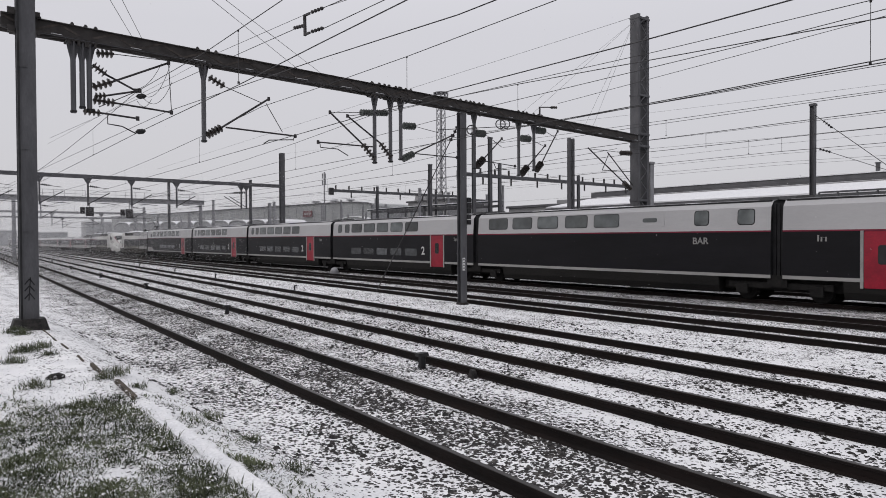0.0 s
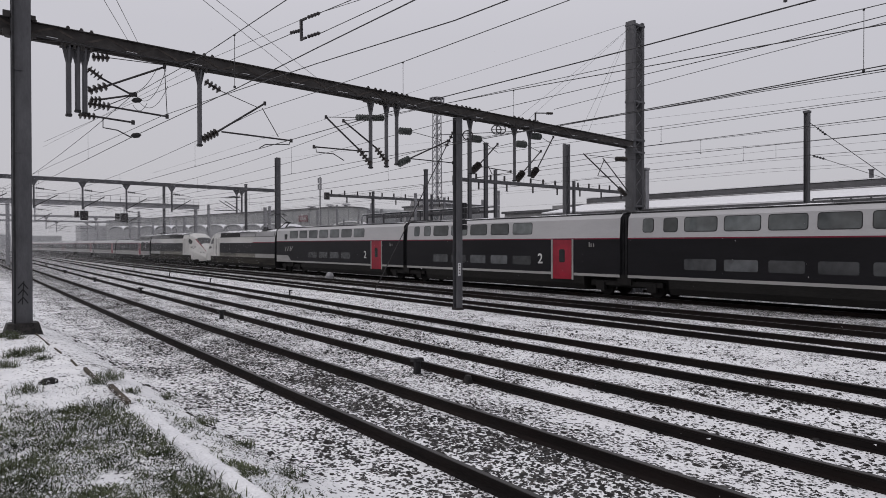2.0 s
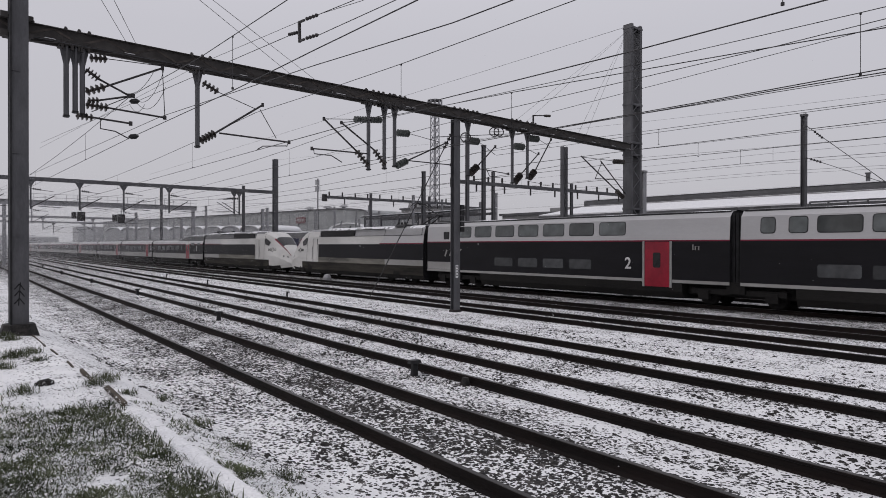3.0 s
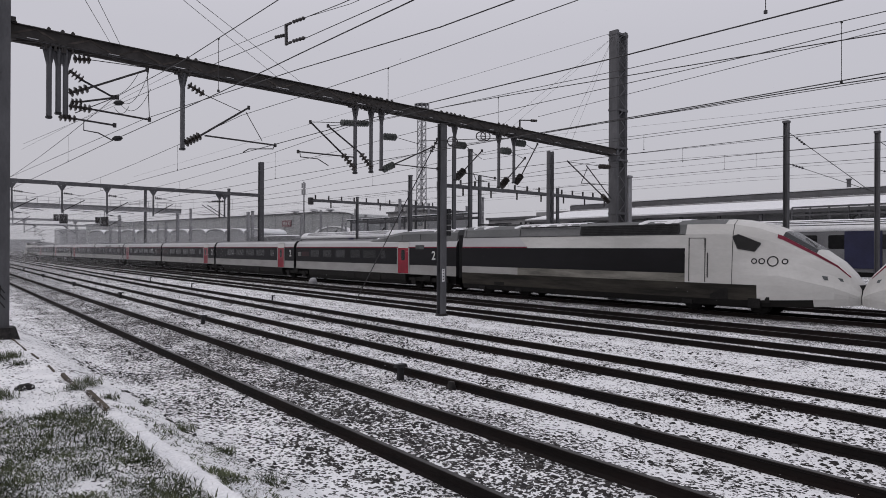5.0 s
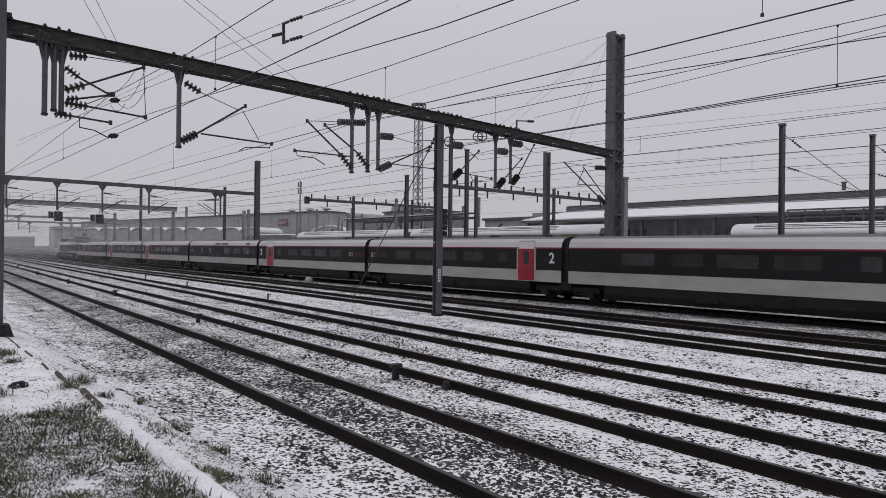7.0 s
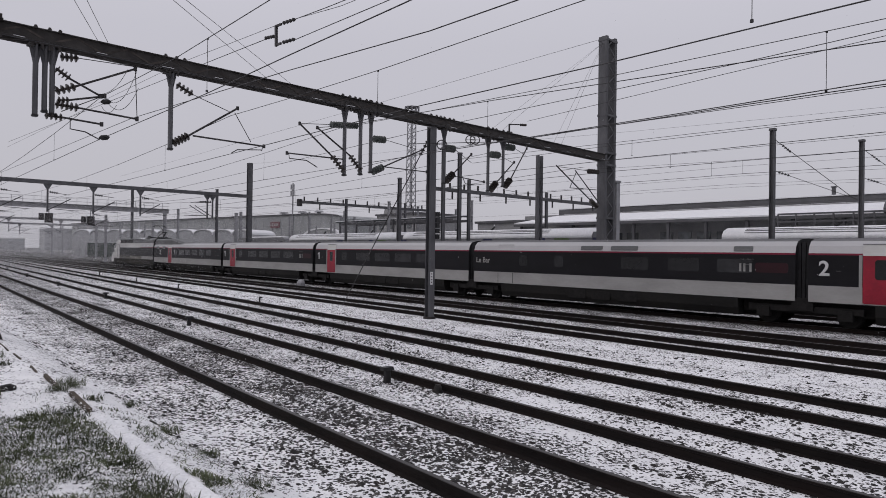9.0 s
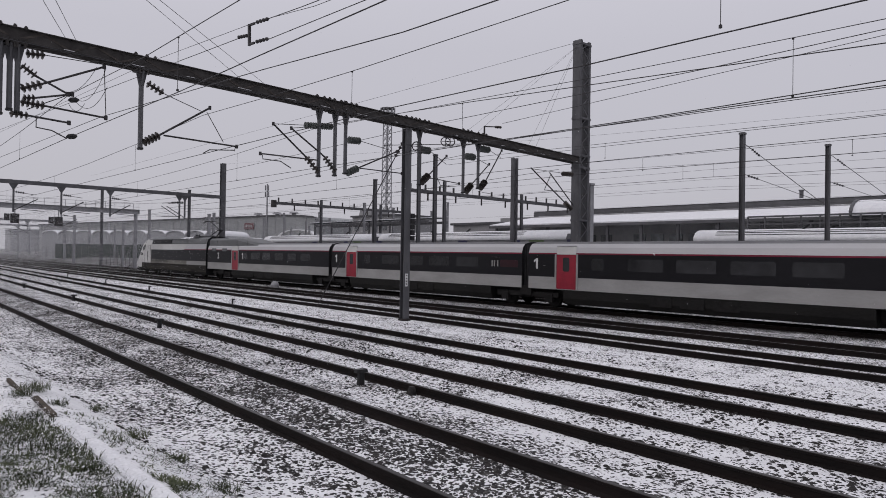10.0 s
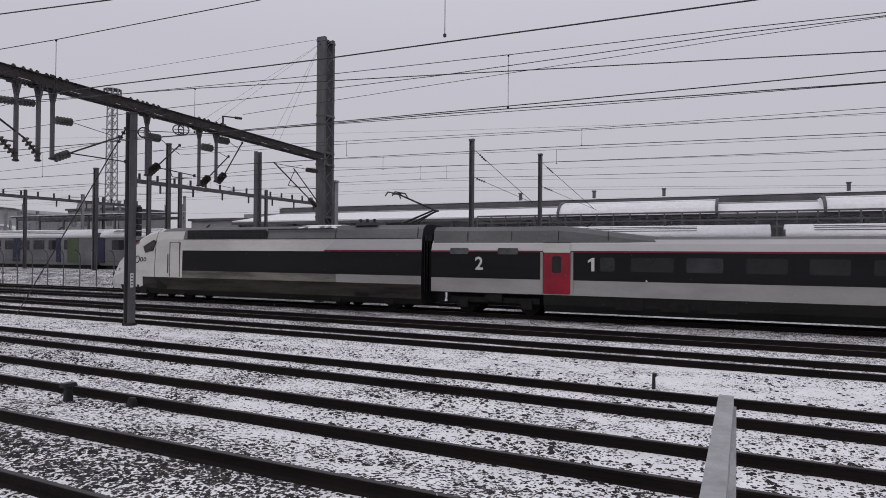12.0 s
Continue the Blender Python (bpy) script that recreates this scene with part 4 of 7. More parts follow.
def single_deck_car(u0, length, kind, seed, door=None, number="", num_x=0.0):
    car = thing("single_deck_carriage", {"bar": "light grey and black bar carriage with red stripe", "end": "light grey and black end carriage with roof fairing and red door"}.get(kind, "light grey and black high-speed train carriage with red door"), "train carriage", "carriages of the trailing trainset")
    g = body_geo(SINGLE, SINGLE_S, 0.24, length - 0.24)
    part("body", g, [M_SKIRT, M_STRIPE, M_ANTHRA, M_REDLINE, M_SILVER, M_ROOF, M_BELLOWS], car)
    bellows(car, 0.0, 3.3, 0.5)
    bogie(car, 0.0 if kind not in ("end_tail",) else 3.3)
    if kind == "end_lead":
        bogie(car, length - 3.3)
    skirt(car, 5.6 if kind == "end_tail" else 2.5, length - (5.6 if kind == "end_lead" else 2.5))
    if kind == "end_lead":
        roof_snow(car, 0.5, length - 0.5, 3.46, seed, 2)
    flip = (lambda a, b: (length - b, length - a)) if kind in ("door_right", "end_lead") else (lambda a, b: (a, b))
    wins = [(4.2, 4.9), (6.2, 8.0), (8.6, 10.4), (11.0, 12.8), (13.4, 15.2)]
    if kind == "bar":
        wins = [(3.9, 4.5), (6.4, 7.0), (10.5, 12.0), (13.0, 14.5), (15.3, 16.8)]
        lettering("Le Bar", 0.44, M_STRIPE, car, text_pose(0.42, 2.15))
        part("hatch", side_panel(2.2, 3.4, 2.9, 3.22, 1.41, 0.03, 0.012, 0.06), M_SILVER, car)
        for a, b in ((8.1, 9.4), (9.9, 11.4), (16.0, 16.8)):
            part("grille", side_panel(a, b, 2.92, 3.14, 1.44, 0.04, 0.012, 0.05), M_FAIRING, car, "grey roof-edge grille")
        g = Geo()
        for x in (2.25, 3.4):
            g.bar((x, -HALF - 0.006, 1.0), (x, -HALF - 0.006, 1.6), 0.025, 0.008, 0, (0, 1, 0))
        part("panel_joint", g, M_BLACK, car)
    elif kind in ("end_tail", "end_lead"):
        wins = [(9.24, 10.9), (11.36, 12.7), (13.5, 14.9), (15.6, 16.9), (17.6, 19.0), (8.0, 8.6)]
        for a, b in ((1.2, 2.1), (3.5, 4.45)):
            a, b = flip(a, b)
            part("high_window", side_panel(a, b, 2.70, 2.98, HALF, 0.06, 0.014), M_WINDOW, car)
        g = Geo()
        secs = [(0.3, 3.98), (6.2, 3.96), (7.2, 3.85), (8.9, 3.62), (10.2, 3.47)]
        rings = []
        for x, zt in secs:
            xx = x if kind == "end_tail" else length - x
            rings.append([(xx, -1.30, 3.2), (xx, -1.27, zt - 0.22), (xx, -1.05, zt - 0.03), (xx, 0, zt + 0.02), (xx, 1.05, zt - 0.03), (xx, 1.27, zt - 0.22), (xx, 1.30, 3.2)])
        for p, q in zip(rings, rings[1:]):
            for i in range(6):
                g.poly([p[i], p[i + 1], q[i + 1], q[i]] if kind == "end_tail" else [p[i], q[i], q[i + 1], p[i + 1]])
        g.poly(rings[0])
        part("roof_fairing", g, M_FAIRING, car, "grey streamlined roof fairing")
        for x in (2.0, 4.1, 6.2, 8.3):
            xx = x if kind == "end_tail" else length - x
            g = Geo()
            g.bar((xx, -1.29, 3.3), (xx, -1.29, 3.72), 0.03, 0.02, 0, (0, 1, 0))
            part("fairing_joint", g, M_BLACK, car)
        if kind == "end_lead":
            for k, (xa, xb, za, zb) in enumerate(((0.4, 2.0, 3.98, 3.975), (2.04, 4.1, 3.975, 3.967), (4.14, 6.2, 3.967, 3.96), (6.24, 8.3, 3.95, 3.70), (8.34, 10.0, 3.68, 3.49))):
                snow_cap(car, (length - xb, length - xa), (zb, za), 90 + k, 1.12, 0.10)
    for a, b in wins:
        a, b = flip(a, b)
        part("window", side_panel(a, b, 2.02, 2.60, HALF, 0.08, 0.008), M_WINSHADE, car)
    for x in (length * 0.42, length * 0.5, length * 0.58):
        g = Geo()
        g.box((x, -1.40, 0.66), (1.1, 0.12, 0.42))
        part("underfloor_box", g, M_BOGIE, car)
    if door is not None:
        door_of(car, door, door + 1.18, 1.02, 2.78, 0.42)
    if number:
        numeral(car, number, num_x)
        g = Geo()
        dx = 0.62 if kind != "door_right" else -0.3
        g.bar((num_x + dx, -HALF - 0.005, 2.2), (num_x + dx + 0.15, -HALF - 0.005, 2.2), 0.05, 0.008)
        part("number_dash", g, M_STRIPE, car)
    if kind in ("door_left", "door_right", "end_lead", "bar") and seed not in (13, 17):
        g = Geo()
        e = length - 2.4 if kind in ("door_left", "bar") else 0.65
        g.bar((e, -HALF - 0.006, 2.08), (e, -HALF - 0.006, 2.42), 0.09, 0.008, 0, (0, 1, 0))
        g.bar((e + 0.17, -HALF - 0.006, 2.08), (e + 0.17, -HALF - 0.006, 2.42), 0.09, 0.008, 0, (0, 1, 0))
        g.bar((e + 0.17, -HALF - 0.006, 2.38), (e + 0.42, -HALF - 0.006, 2.38), 0.09, 0.008, 0, (0, 0, 1))
        g.bar((e + 0.42, -HALF - 0.006, 2.08), (e + 0.42, -HALF - 0.006, 2.42), 0.09, 0.008, 0, (0, 1, 0))
        g.bar((e, -HALF - 0.006, 2.6), (e + 0.55, -HALF - 0.006, 2.6), 0.07, 0.008)
        part("emblem", g, M_STRIPE, car, "small white emblem")
        part("emblem_panel", side_panel(e + 0.6, e + 1.9, 2.06, 2.46, HALF, 0.1, 0.006), M_FAINTRED, car, "faint dark red emblem patch")
    if kind == "end_tail":
        lettering("2", 0.80, M_LETTER, car, text_pose(2.42, 2.02))
    MOVING.append((car, u0, False))
    return car


def nose_ring(x):
    """Half section of the power car at x metres from its nose tip: (y, z) from skirt to roof centre."""
    s = min(1.0, x / 6.2)
    key = [(0.0, 1.30, 0.50), (0.3, 1.75, 0.74), (0.8, 2.28, 0.95), (1.5, 2.76, 1.12), (2.7, 3.50, 1.28), (3.6, 3.86, 1.35), (4.6, 4.06, 1.40), (5.6, 4.11, 1.42), (30, 4.12, 1.42)]
    for (xa, za, wa), (xb, zb, wb) in zip(key, key[1:]):
        if xa <= x <= xb:
            k = (x - xa) / (xb - xa)
            zt, w = za + (zb - za) * k, wa + (wb - wa) * k
            break
    z0 = 0.30 + 0.30 * (1 - s) ** 2
    sh = min(3.42, z0 + (zt - z0) * 0.82)
    lean = 0.70 + 0.30 * min(1.0, x / 5.2)
    zs = [z0, z0 + 0.28, min(1.26, z0 + (sh - z0) * 0.36), min(1.66, z0 + (sh - z0) * 0.50), min(2.83, z0 + (sh - z0) * 0.8), sh]
    ring = [(-w * 0.90, zs[0]), (-w * 0.98, zs[1]), (-w, zs[2]), (-w, zs[3]), (-w * 0.985 * (0.25 + 0.75 * lean), zs[4]), (-w * 0.945 * lean, zs[5]),
            (-w * 0.84 * lean, zt - 0.10 - 0.22 * (zt - sh - 0.1)), (-w * 0.62 * lean, zt - 0.03), (-w * 0.3 * lean, zt), (0, zt)]
    return ring


def power_car(u0, turned, seed, roof=None):
    car = thing("power_car", "white-nosed high-speed power car with black side band and grey roof", "locomotive", "power cars of the trainsets")
    L = 22.15
    roof = roof or M_GREYROOF
    stations = [0.02, 0.10, 0.2, 0.35, 0.55, 0.8, 1.1, 1.5, 1.9, 2.3, 2.7, 3.1, 3.6, 4.1, 4.6, 5.0, 5.6, 6.2, 6.78, 7.2, 9.0, 12.7, 14.4, 16.3, 17.1, 19.5, 21.85]
    g = Geo()
    rings = []
    for x in stations:
        h = nose_ring(x)
        rings.append([(x, y, z) for y, z in h] + [(x, -y, z) for y, z in reversed(h[:-1])])
    for (xa, p), (xb, q) in zip(zip(stations, rings), zip(stations[1:], rings[1:])):
        m = len(p)
        for i in range(m - 1):
            k = i if i < 9 else m - 2 - i
            if xa < 6.7:
                slot = 3 if k == 0 and xa > 1.4 else (8 if k == 1 and xa > 3.4 else 0)
                if xa > 4.9 and k >= 6:
                    slot = 4
            else:
                slot = [3, 8, 6, 1, 0, 4, 4, 4, 4][k]
                if k == 4 and xa >= 17.0:
                    slot = 2
                if k == 2 and xa >= 16.9:
                    slot = 7
            if k == 4 and 16.2 < xa < 16.9:
                lower = i < 9
                if lower:
                    g.poly([q[i], p[i], q[i + 1]], 2)
                    g.poly([p[i], p[i + 1], q[i + 1]], 0)
                else:
                    g.poly([q[i], p[i + 1], q[i + 1]], 2)
                    g.poly([q[i], p[i], p[i + 1]], 0)
                continue
            g.poly([q[i], p[i], p[i + 1], q[i + 1]], slot)
    g.poly(rings[0], 0)
    g.poly(list(reversed(rings[-1])), 5)
    for i in range(len(rings) - 1):
        g.poly([rings[i][0], rings[i + 1][0], rings[i + 1][-1], rings[i][-1]], 3)
    part("body", g, [M_PEARL, M_ANTHRA, M_SILVER, M_SKIRT, roof, M_BELLOWS, M_GRIME, M_STRIPE, M_BROWN], car, "", False)
    for side in (-1, 1):
        def flat(x0, x1, z0, z1, y, d, r=0.05):
            gg = side_panel(x0, x1, z0, z1, y, r, d)
            if side > 0:
                gg.v = [(x, -yy, z) for x, yy, z in gg.v]
                gg.f = [tuple(reversed(f)) for f in gg.f]
            return gg
        part("louvre_band", flat(7.1, 12.65, 3.45, 3.93, 1.335, 0.02, 0.02), M_BLACK, car, "black roof louvre band")
        gg = Geo()
        for j in range(5):
            gg.bar((7.15, side * 1.362, 3.51 + 0.085 * j), (12.6, side * 1.362, 3.51 + 0.085 * j), 0.014, 0.02)
        part("louvre_blades", gg, M_SKIRT, car)
        gg = Geo()
        gg.bar((12.75, side * 1.30, 3.93), (16.9, side * 1.30, 3.93), 0.05, 0.07)
        for x in (12.72, 17.0, 21.6):
            gg.bar((x, side * 1.352, 3.44), (x, side * 1.25, 3.96), 0.025, 0.02, 0, (0, 1, 0))
        gg.bar((6.8, side * 1.352, 3.43), (21.8, side * 1.352, 3.43), 0.025, 0.03)
        part("roof_joint", gg, M_BLACK, car, "thin black joints of the roof hatches")
        part("red_line", flat(16.4, 21.84, 2.80, 2.87, 1.395, 0.02, 0.01), M_REDLINE, car, "thin carmine stripe")
        part("cab_door", flat(5.86, 6.54, 1.30, 3.22, 1.40, 0.014, 0.04), M_PEARL, car)
        gg = Geo()
        for x in (5.82, 6.58):
            gg.bar((x, side * 1.42, 1.3), (x, side * 1.40, 3.25), 0.035, 0.02, 0, (0, 1, 0))
        gg.bar((5.82, side * 1.40, 3.25), (6.58, side * 1.40, 3.25), 0.03, 0.02)
        gg.bar((5.70, side * 1.45, 1.5), (5.70, side * 1.44, 2.6), 0.03, 0.03, 0, (0, 1, 0))
        part("cab_door_joint", gg, M_SKIRT, car)
        gg = Geo()
        for x, z0, z1 in ((4.62, 1.2, 3.95),):
            h = nose_ring(x)
            for (ya, za), (yb, zb) in zip(h[2:7], h[3:8]):
                gg.bar((x, -side * ya + side * 0.004, za), (x, -side * yb + side * 0.004, zb + 0.004), 0.02, 0.014, 0, (0, 1, 0))
        part("panel_joint", gg, M_SKIRT, car)

        def skin(x, z, out):
            """Point on the body side at height z, set out by a little."""
            h = nose_ring(x)
            for (ya, za), (yb, zb) in zip(h, h[1:]):
                if za <= z <= zb:
                    k = (z - za) / max(1e-6, zb - za)
                    return (x, side * (-(ya + (yb - ya) * k) + out), z)
            return (x, side * (-h[5][0] + out), z)
        gg = Geo()
        pane = ((3.50, 3.00), (3.72, 2.68), (4.40, 2.80), (4.62, 3.30), (4.40, 3.38))
        gg.prism([skin(x, z, 0.0) for x, z in pane], [skin(x, z, 0.025) for x, z in pane])
        part("cab_side_window", gg, M_WINSHADE, car)
        gg = Geo()
        for (xa, za), (xb, zb) in zip(pane, pane[1:] + pane[:1]):
            gg.bar(skin(xa, za, 0.02), skin(xb, zb, 0.02), 0.05, 0.03, 0, (0, 1, 0))
        part("window_seal", gg, M_BLACK, car, "black rubber window seal")
        for xx, r in ((2.55, 0.10), (3.0, 0.20), (3.42, 0.11), (3.72, 0.10)):
            gg = Geo()
            for j in range(12):
                w0, w1 = 2 * math.pi * j / 12, 2 * math.pi * (j + 1) / 12
                gg.bar(skin(xx + r * math.cos(w0), 2.26 + r * math.sin(w0), 0.012), skin(xx + r * math.cos(w1), 2.26 + r * math.sin(w1), 0.012), 0.045, 0.015, 0, (0, 1, 0))
            part("emblem_ring", gg, M_BLACK, car, "dark ring of the emblem")
        gg = Geo()
        gg.prism([skin(x, z, 0.0) for x, z in ((0.55, 1.5), (1.15, 1.55), (1.25, 1.72), (0.6, 1.62))], [skin(x, z, 0.02) for x, z in ((0.55, 1.5), (1.15, 1.55), (1.25, 1.72), (0.6, 1.62))])
        part("headlight", gg, M_WINDOW, car)
        gg = Geo()
        run = [0.35, 0.55, 0.8, 1.1, 1.5, 1.9, 2.3, 2.7, 2.9]
        for xa, xb in zip(run, run[1:]):
            quad = []
            for x in (xa, xb):
                h = nose_ring(x)
                a, b = h[6], h[5]
                for k in ((0.0, 0.45) if x == xa else (0.45, 0.0)):
                    quad.append((x, side * (-(a[0] + (b[0] - a[0]) * k) + 0.012), a[1] + (b[1] - a[1]) * k + 0.012))
            gg.poly(quad if side > 0 else list(reversed(quad)))
            gg.poly([(x, y - side * 0.02, z - 0.01) for x, y, z in (reversed(quad) if side > 0 else quad)])
        part("red_chevron", gg, M_REDLINE, car, "red stripe beside the windscreen")
    g = Geo()
    cols = [1.5, 1.9, 2.3, 2.7]
    shells = []
    for lift in (0.018, -0.03):
        rows_ = []
        for x in cols:
            h = nose_ring(x)[6:]
            rows_.append([(x, y, z + lift) for y, z in h] + [(x, -y, z + lift) for y, z in reversed(h[:-1])])
        shells.append(rows_)
    top, low = shells
    for j in range(3):
        for i in range(len(top[0]) - 1):
            g.poly([top[j + 1][i], top[j][i], top[j][i + 1], top[j + 1][i + 1]])
            g.poly([low[j][i], low[j + 1][i], low[j + 1][i + 1], low[j][i + 1]])
    g.poly([low[0][i] for i in range(len(low[0]))] + [top[0][i] for i in reversed(range(len(top[0])))])
    g.poly([top[3][i] for i in range(len(top[3]))] + [low[3][i] for i in reversed(range(len(low[3])))])
    part("windscreen", g, M_SCREEN, car, "dark raked windscreen")
    g = Geo()
    g.tube((2.2, -0.1, nose_ring(2.2)[8][1] + 0.04), (1.6, 0.35, nose_ring(1.6)[8][1] + 0.04), 0.014, 5)
    part("wiper", g, M_BLACK, car)
    g = Geo()
    g.box((0.12, 0, 1.0), (0.8, 0.8, 0.75), 0, 0.85, 0.12)
    part("coupler", g, M_BLACK, car)
    g = Geo()
    g.box((18.6, -0.5, 4.16), (1.3, 1.2, 0.16), 0, 0.85)
    g.box((20.4, 0, 4.16), (1.8, 1.2, 0.1))
    for dx in (-0.4, 0.0, 0.4):
        g.tube((18.6 + dx, -0.9, 4.2), (18.6 + dx, -0.9, 4.40), 0.07, 7)
    part("roof_equipment", g, M_BLACK, car)
    caps = ((7.3, 12.5), (12.8, 16.9), (17.1, 17.8), (19.4, 21.8)) if roof is M_GREYROOF else (((6.9, 9.4), (12.8, 16.0), (16.05, 17.7), (19.4, 21.8)) if turned else ((14.5, 16.9),))
    for k, (xa, xb) in enumerate(caps):
        snow_cap(car, (xa, xb), (4.115, 4.115), seed * 7 + k)
    raised = not turned
    g = Geo()
    if raised:
        for y in (-0.35, 0.35):
            g.tube((20.3, y, 4.2), (21.9, y * 0.6, 4.82), 0.045, 6)
        g.tube((21.9, -0.3, 4.82), (21.9, 0.3, 4.82), 0.06, 6)
        g.tube((21.9, 0, 4.82), (19.75, 0, 5.72), 0.045, 6)
        g.tube((21.85, 0.1, 4.78), (20.9, 0.1, 4.25), 0.03, 6)
        for dx in (-0.15, 0.25):
            g.path([(19.7 + dx, -0.8, 5.55), (19.7 + dx, -0.55, 5.75), (19.7 + dx, 0.55, 5.75), (19.7 + dx, 0.8, 5.55)], 0.035, 6)
        g.tube((19.5, 0, 5.7), (20.0, 0, 5.7), 0.04, 6)
    else:
        for y in (-0.4, 0.4):
            g.tube((19.6, y, 4.25), (21.4, y, 4.3), 0.035, 6)
        g.tube((19.6, -0.7, 4.32), (19.6, 0.7, 4.32), 0.035, 6)
    part("pantograph", g, M_BLACK, car, "raised black pantograph" if raised else "folded black pantograph")
    bogie(car, 5.2)
    bogie(car, 18.6)
    bellows(car, L, 3.6, 0.4)
    MOVING.append((car, u0 + (L if turned else 0), turned))
    return car


# leading trainset, double-deck, seen from its rear power car forwards
power_car(0.0, False, 1)
double_deck_car(22.15, 21.85, "end", 2, 17.4, "2")
for k, u in enumerate((44.0, 62.7, 81.4)):
    double_deck_car(u, 18.7, "door", 3 + k, 14.06, "2")
double_deck_car(100.1, 18.7, "bar", 8)
double_deck_car(118.8, 18.7, "mirror", 9, 3.2, "1")
double_deck_car(137.5, 18.7, "mirror", 10, 3.2, "1")
# trailing trainset, single-deck
power_car(-22.15, True, 11, M_FAIRING)
single_deck_car(-44.0, 21.85, "end_lead", 12, 15.42, "2", 19.15)
single_deck_car(-62.7, 18.7, "door_right", 13, 15.38, "2", 17.6)
single_deck_car(-81.4, 18.7, "door_right", 14, 15.38, "2", 17.6)
single_deck_car(-100.1, 18.7, "door_left", 15, 2.1, "2", 0.6)
single_deck_car(-118.8, 18.7, "bar", 16)
single_deck_car(-137.5, 18.7, "door_left", 17, 2.1, "1", 0.6)
single_deck_car(-156.2, 18.7, "door_left", 18, 2.1, "1", 0.6)
single_deck_car(-178.05, 21.85, "end_tail", 19, 5.58, "1", 7.5)
power_car(-200.2, False, 20, M_FAIRING)


# ---------------- overhead lines ----------------
SUPPORTS = [-250, -205, -160, -103, -73.2, -21.3]


def overhead_line(y, contact, high, sag, r=0.011):
    """Messenger wire, contact wire and droppers over one track, up to the main gantry."""
    t = thing("overhead_line", "dark copper overhead line with droppers above a track", "overhead wire", "overhead lines", "")
    cg, mg = Geo(), Geo()
    cpts, mpts = [], []
    for a, b in zip(SUPPORTS, SUPPORTS[1:]):
        steps = 8
        for k in range(steps + (1 if b == SUPPORTS[-1] else 0)):
            s = k / steps
            x = a + (b - a) * s
            zm = high - sag * 4 * s * (1 - s) * ((b - a) / 46.0)
            cpts.append((x, y, contact))
            mpts.append((x, y, zm))
            if k % 2 == 1:
                dg = Geo()
                dg.lathe((x, y, contact - 0.01), (x, y, zm), [(0, 0.02), (0.05, 0.02), (0.051, 0.005), (1, 0.005)], 4)
                part("dropper", dg, M_WIRE, t)
    cg.path(cpts, r, 5)
    mg.path(mpts, r, 5)
    part("contact_wire", cg, M_WIRE, t)
    part("messenger_wire", mg, M_WIRE, t)


for row in ((5.1, 6.1, 7.35, 0.5, 0.010), (9.11, 6.1, 7.4, 0.5, 0.010), (13.5, 6.08, 7.6, 0.6, 0.010), (18.9, 6.12, 7.5, 0.6, 0.011), (22.2, 6.2, 7.7, 0.6, 0.011), (28.9, 6.4, 7.6, 0.5, 0.012)):
    overhead_line(*row)


def feeder(name_label, y, pts, r=0.012, droppers=(), down=1.1):
    """A free cable; pts are (x, z) along the line at y; droppers hang at those x."""
    g = Geo()
    line = []
    for (xa, za), (xb, zb) in zip(pts, pts[1:]):
        for k in range(8):
            s = k / 8
            line.append((xa + (xb - xa) * s, y, za + (zb - za) * s ))
    line.append((pts[-1][0], y, pts[-1][1]))
    g.path(line, r, 5)
    cable = whole("feeder_cable", g, M_WIRE, name_label, "cable", "feeder cables")
    for x in droppers:
        for (xa, za), (xb, zb) in zip(pts, pts[1:]):
            if xa <= x <= xb:
                z = za + (zb - za) * (x - xa) / (xb - xa)
                g = Geo()
                g.lathe((x, y, z - down), (x, y, z), [(0, 0.026), (0.04, 0.026), (0.041, 0.006), (0.97, 0.006), (0.971, 0.022), (1, 0.022)], 5)
                part("dropper", g, M_WIRE, cable)


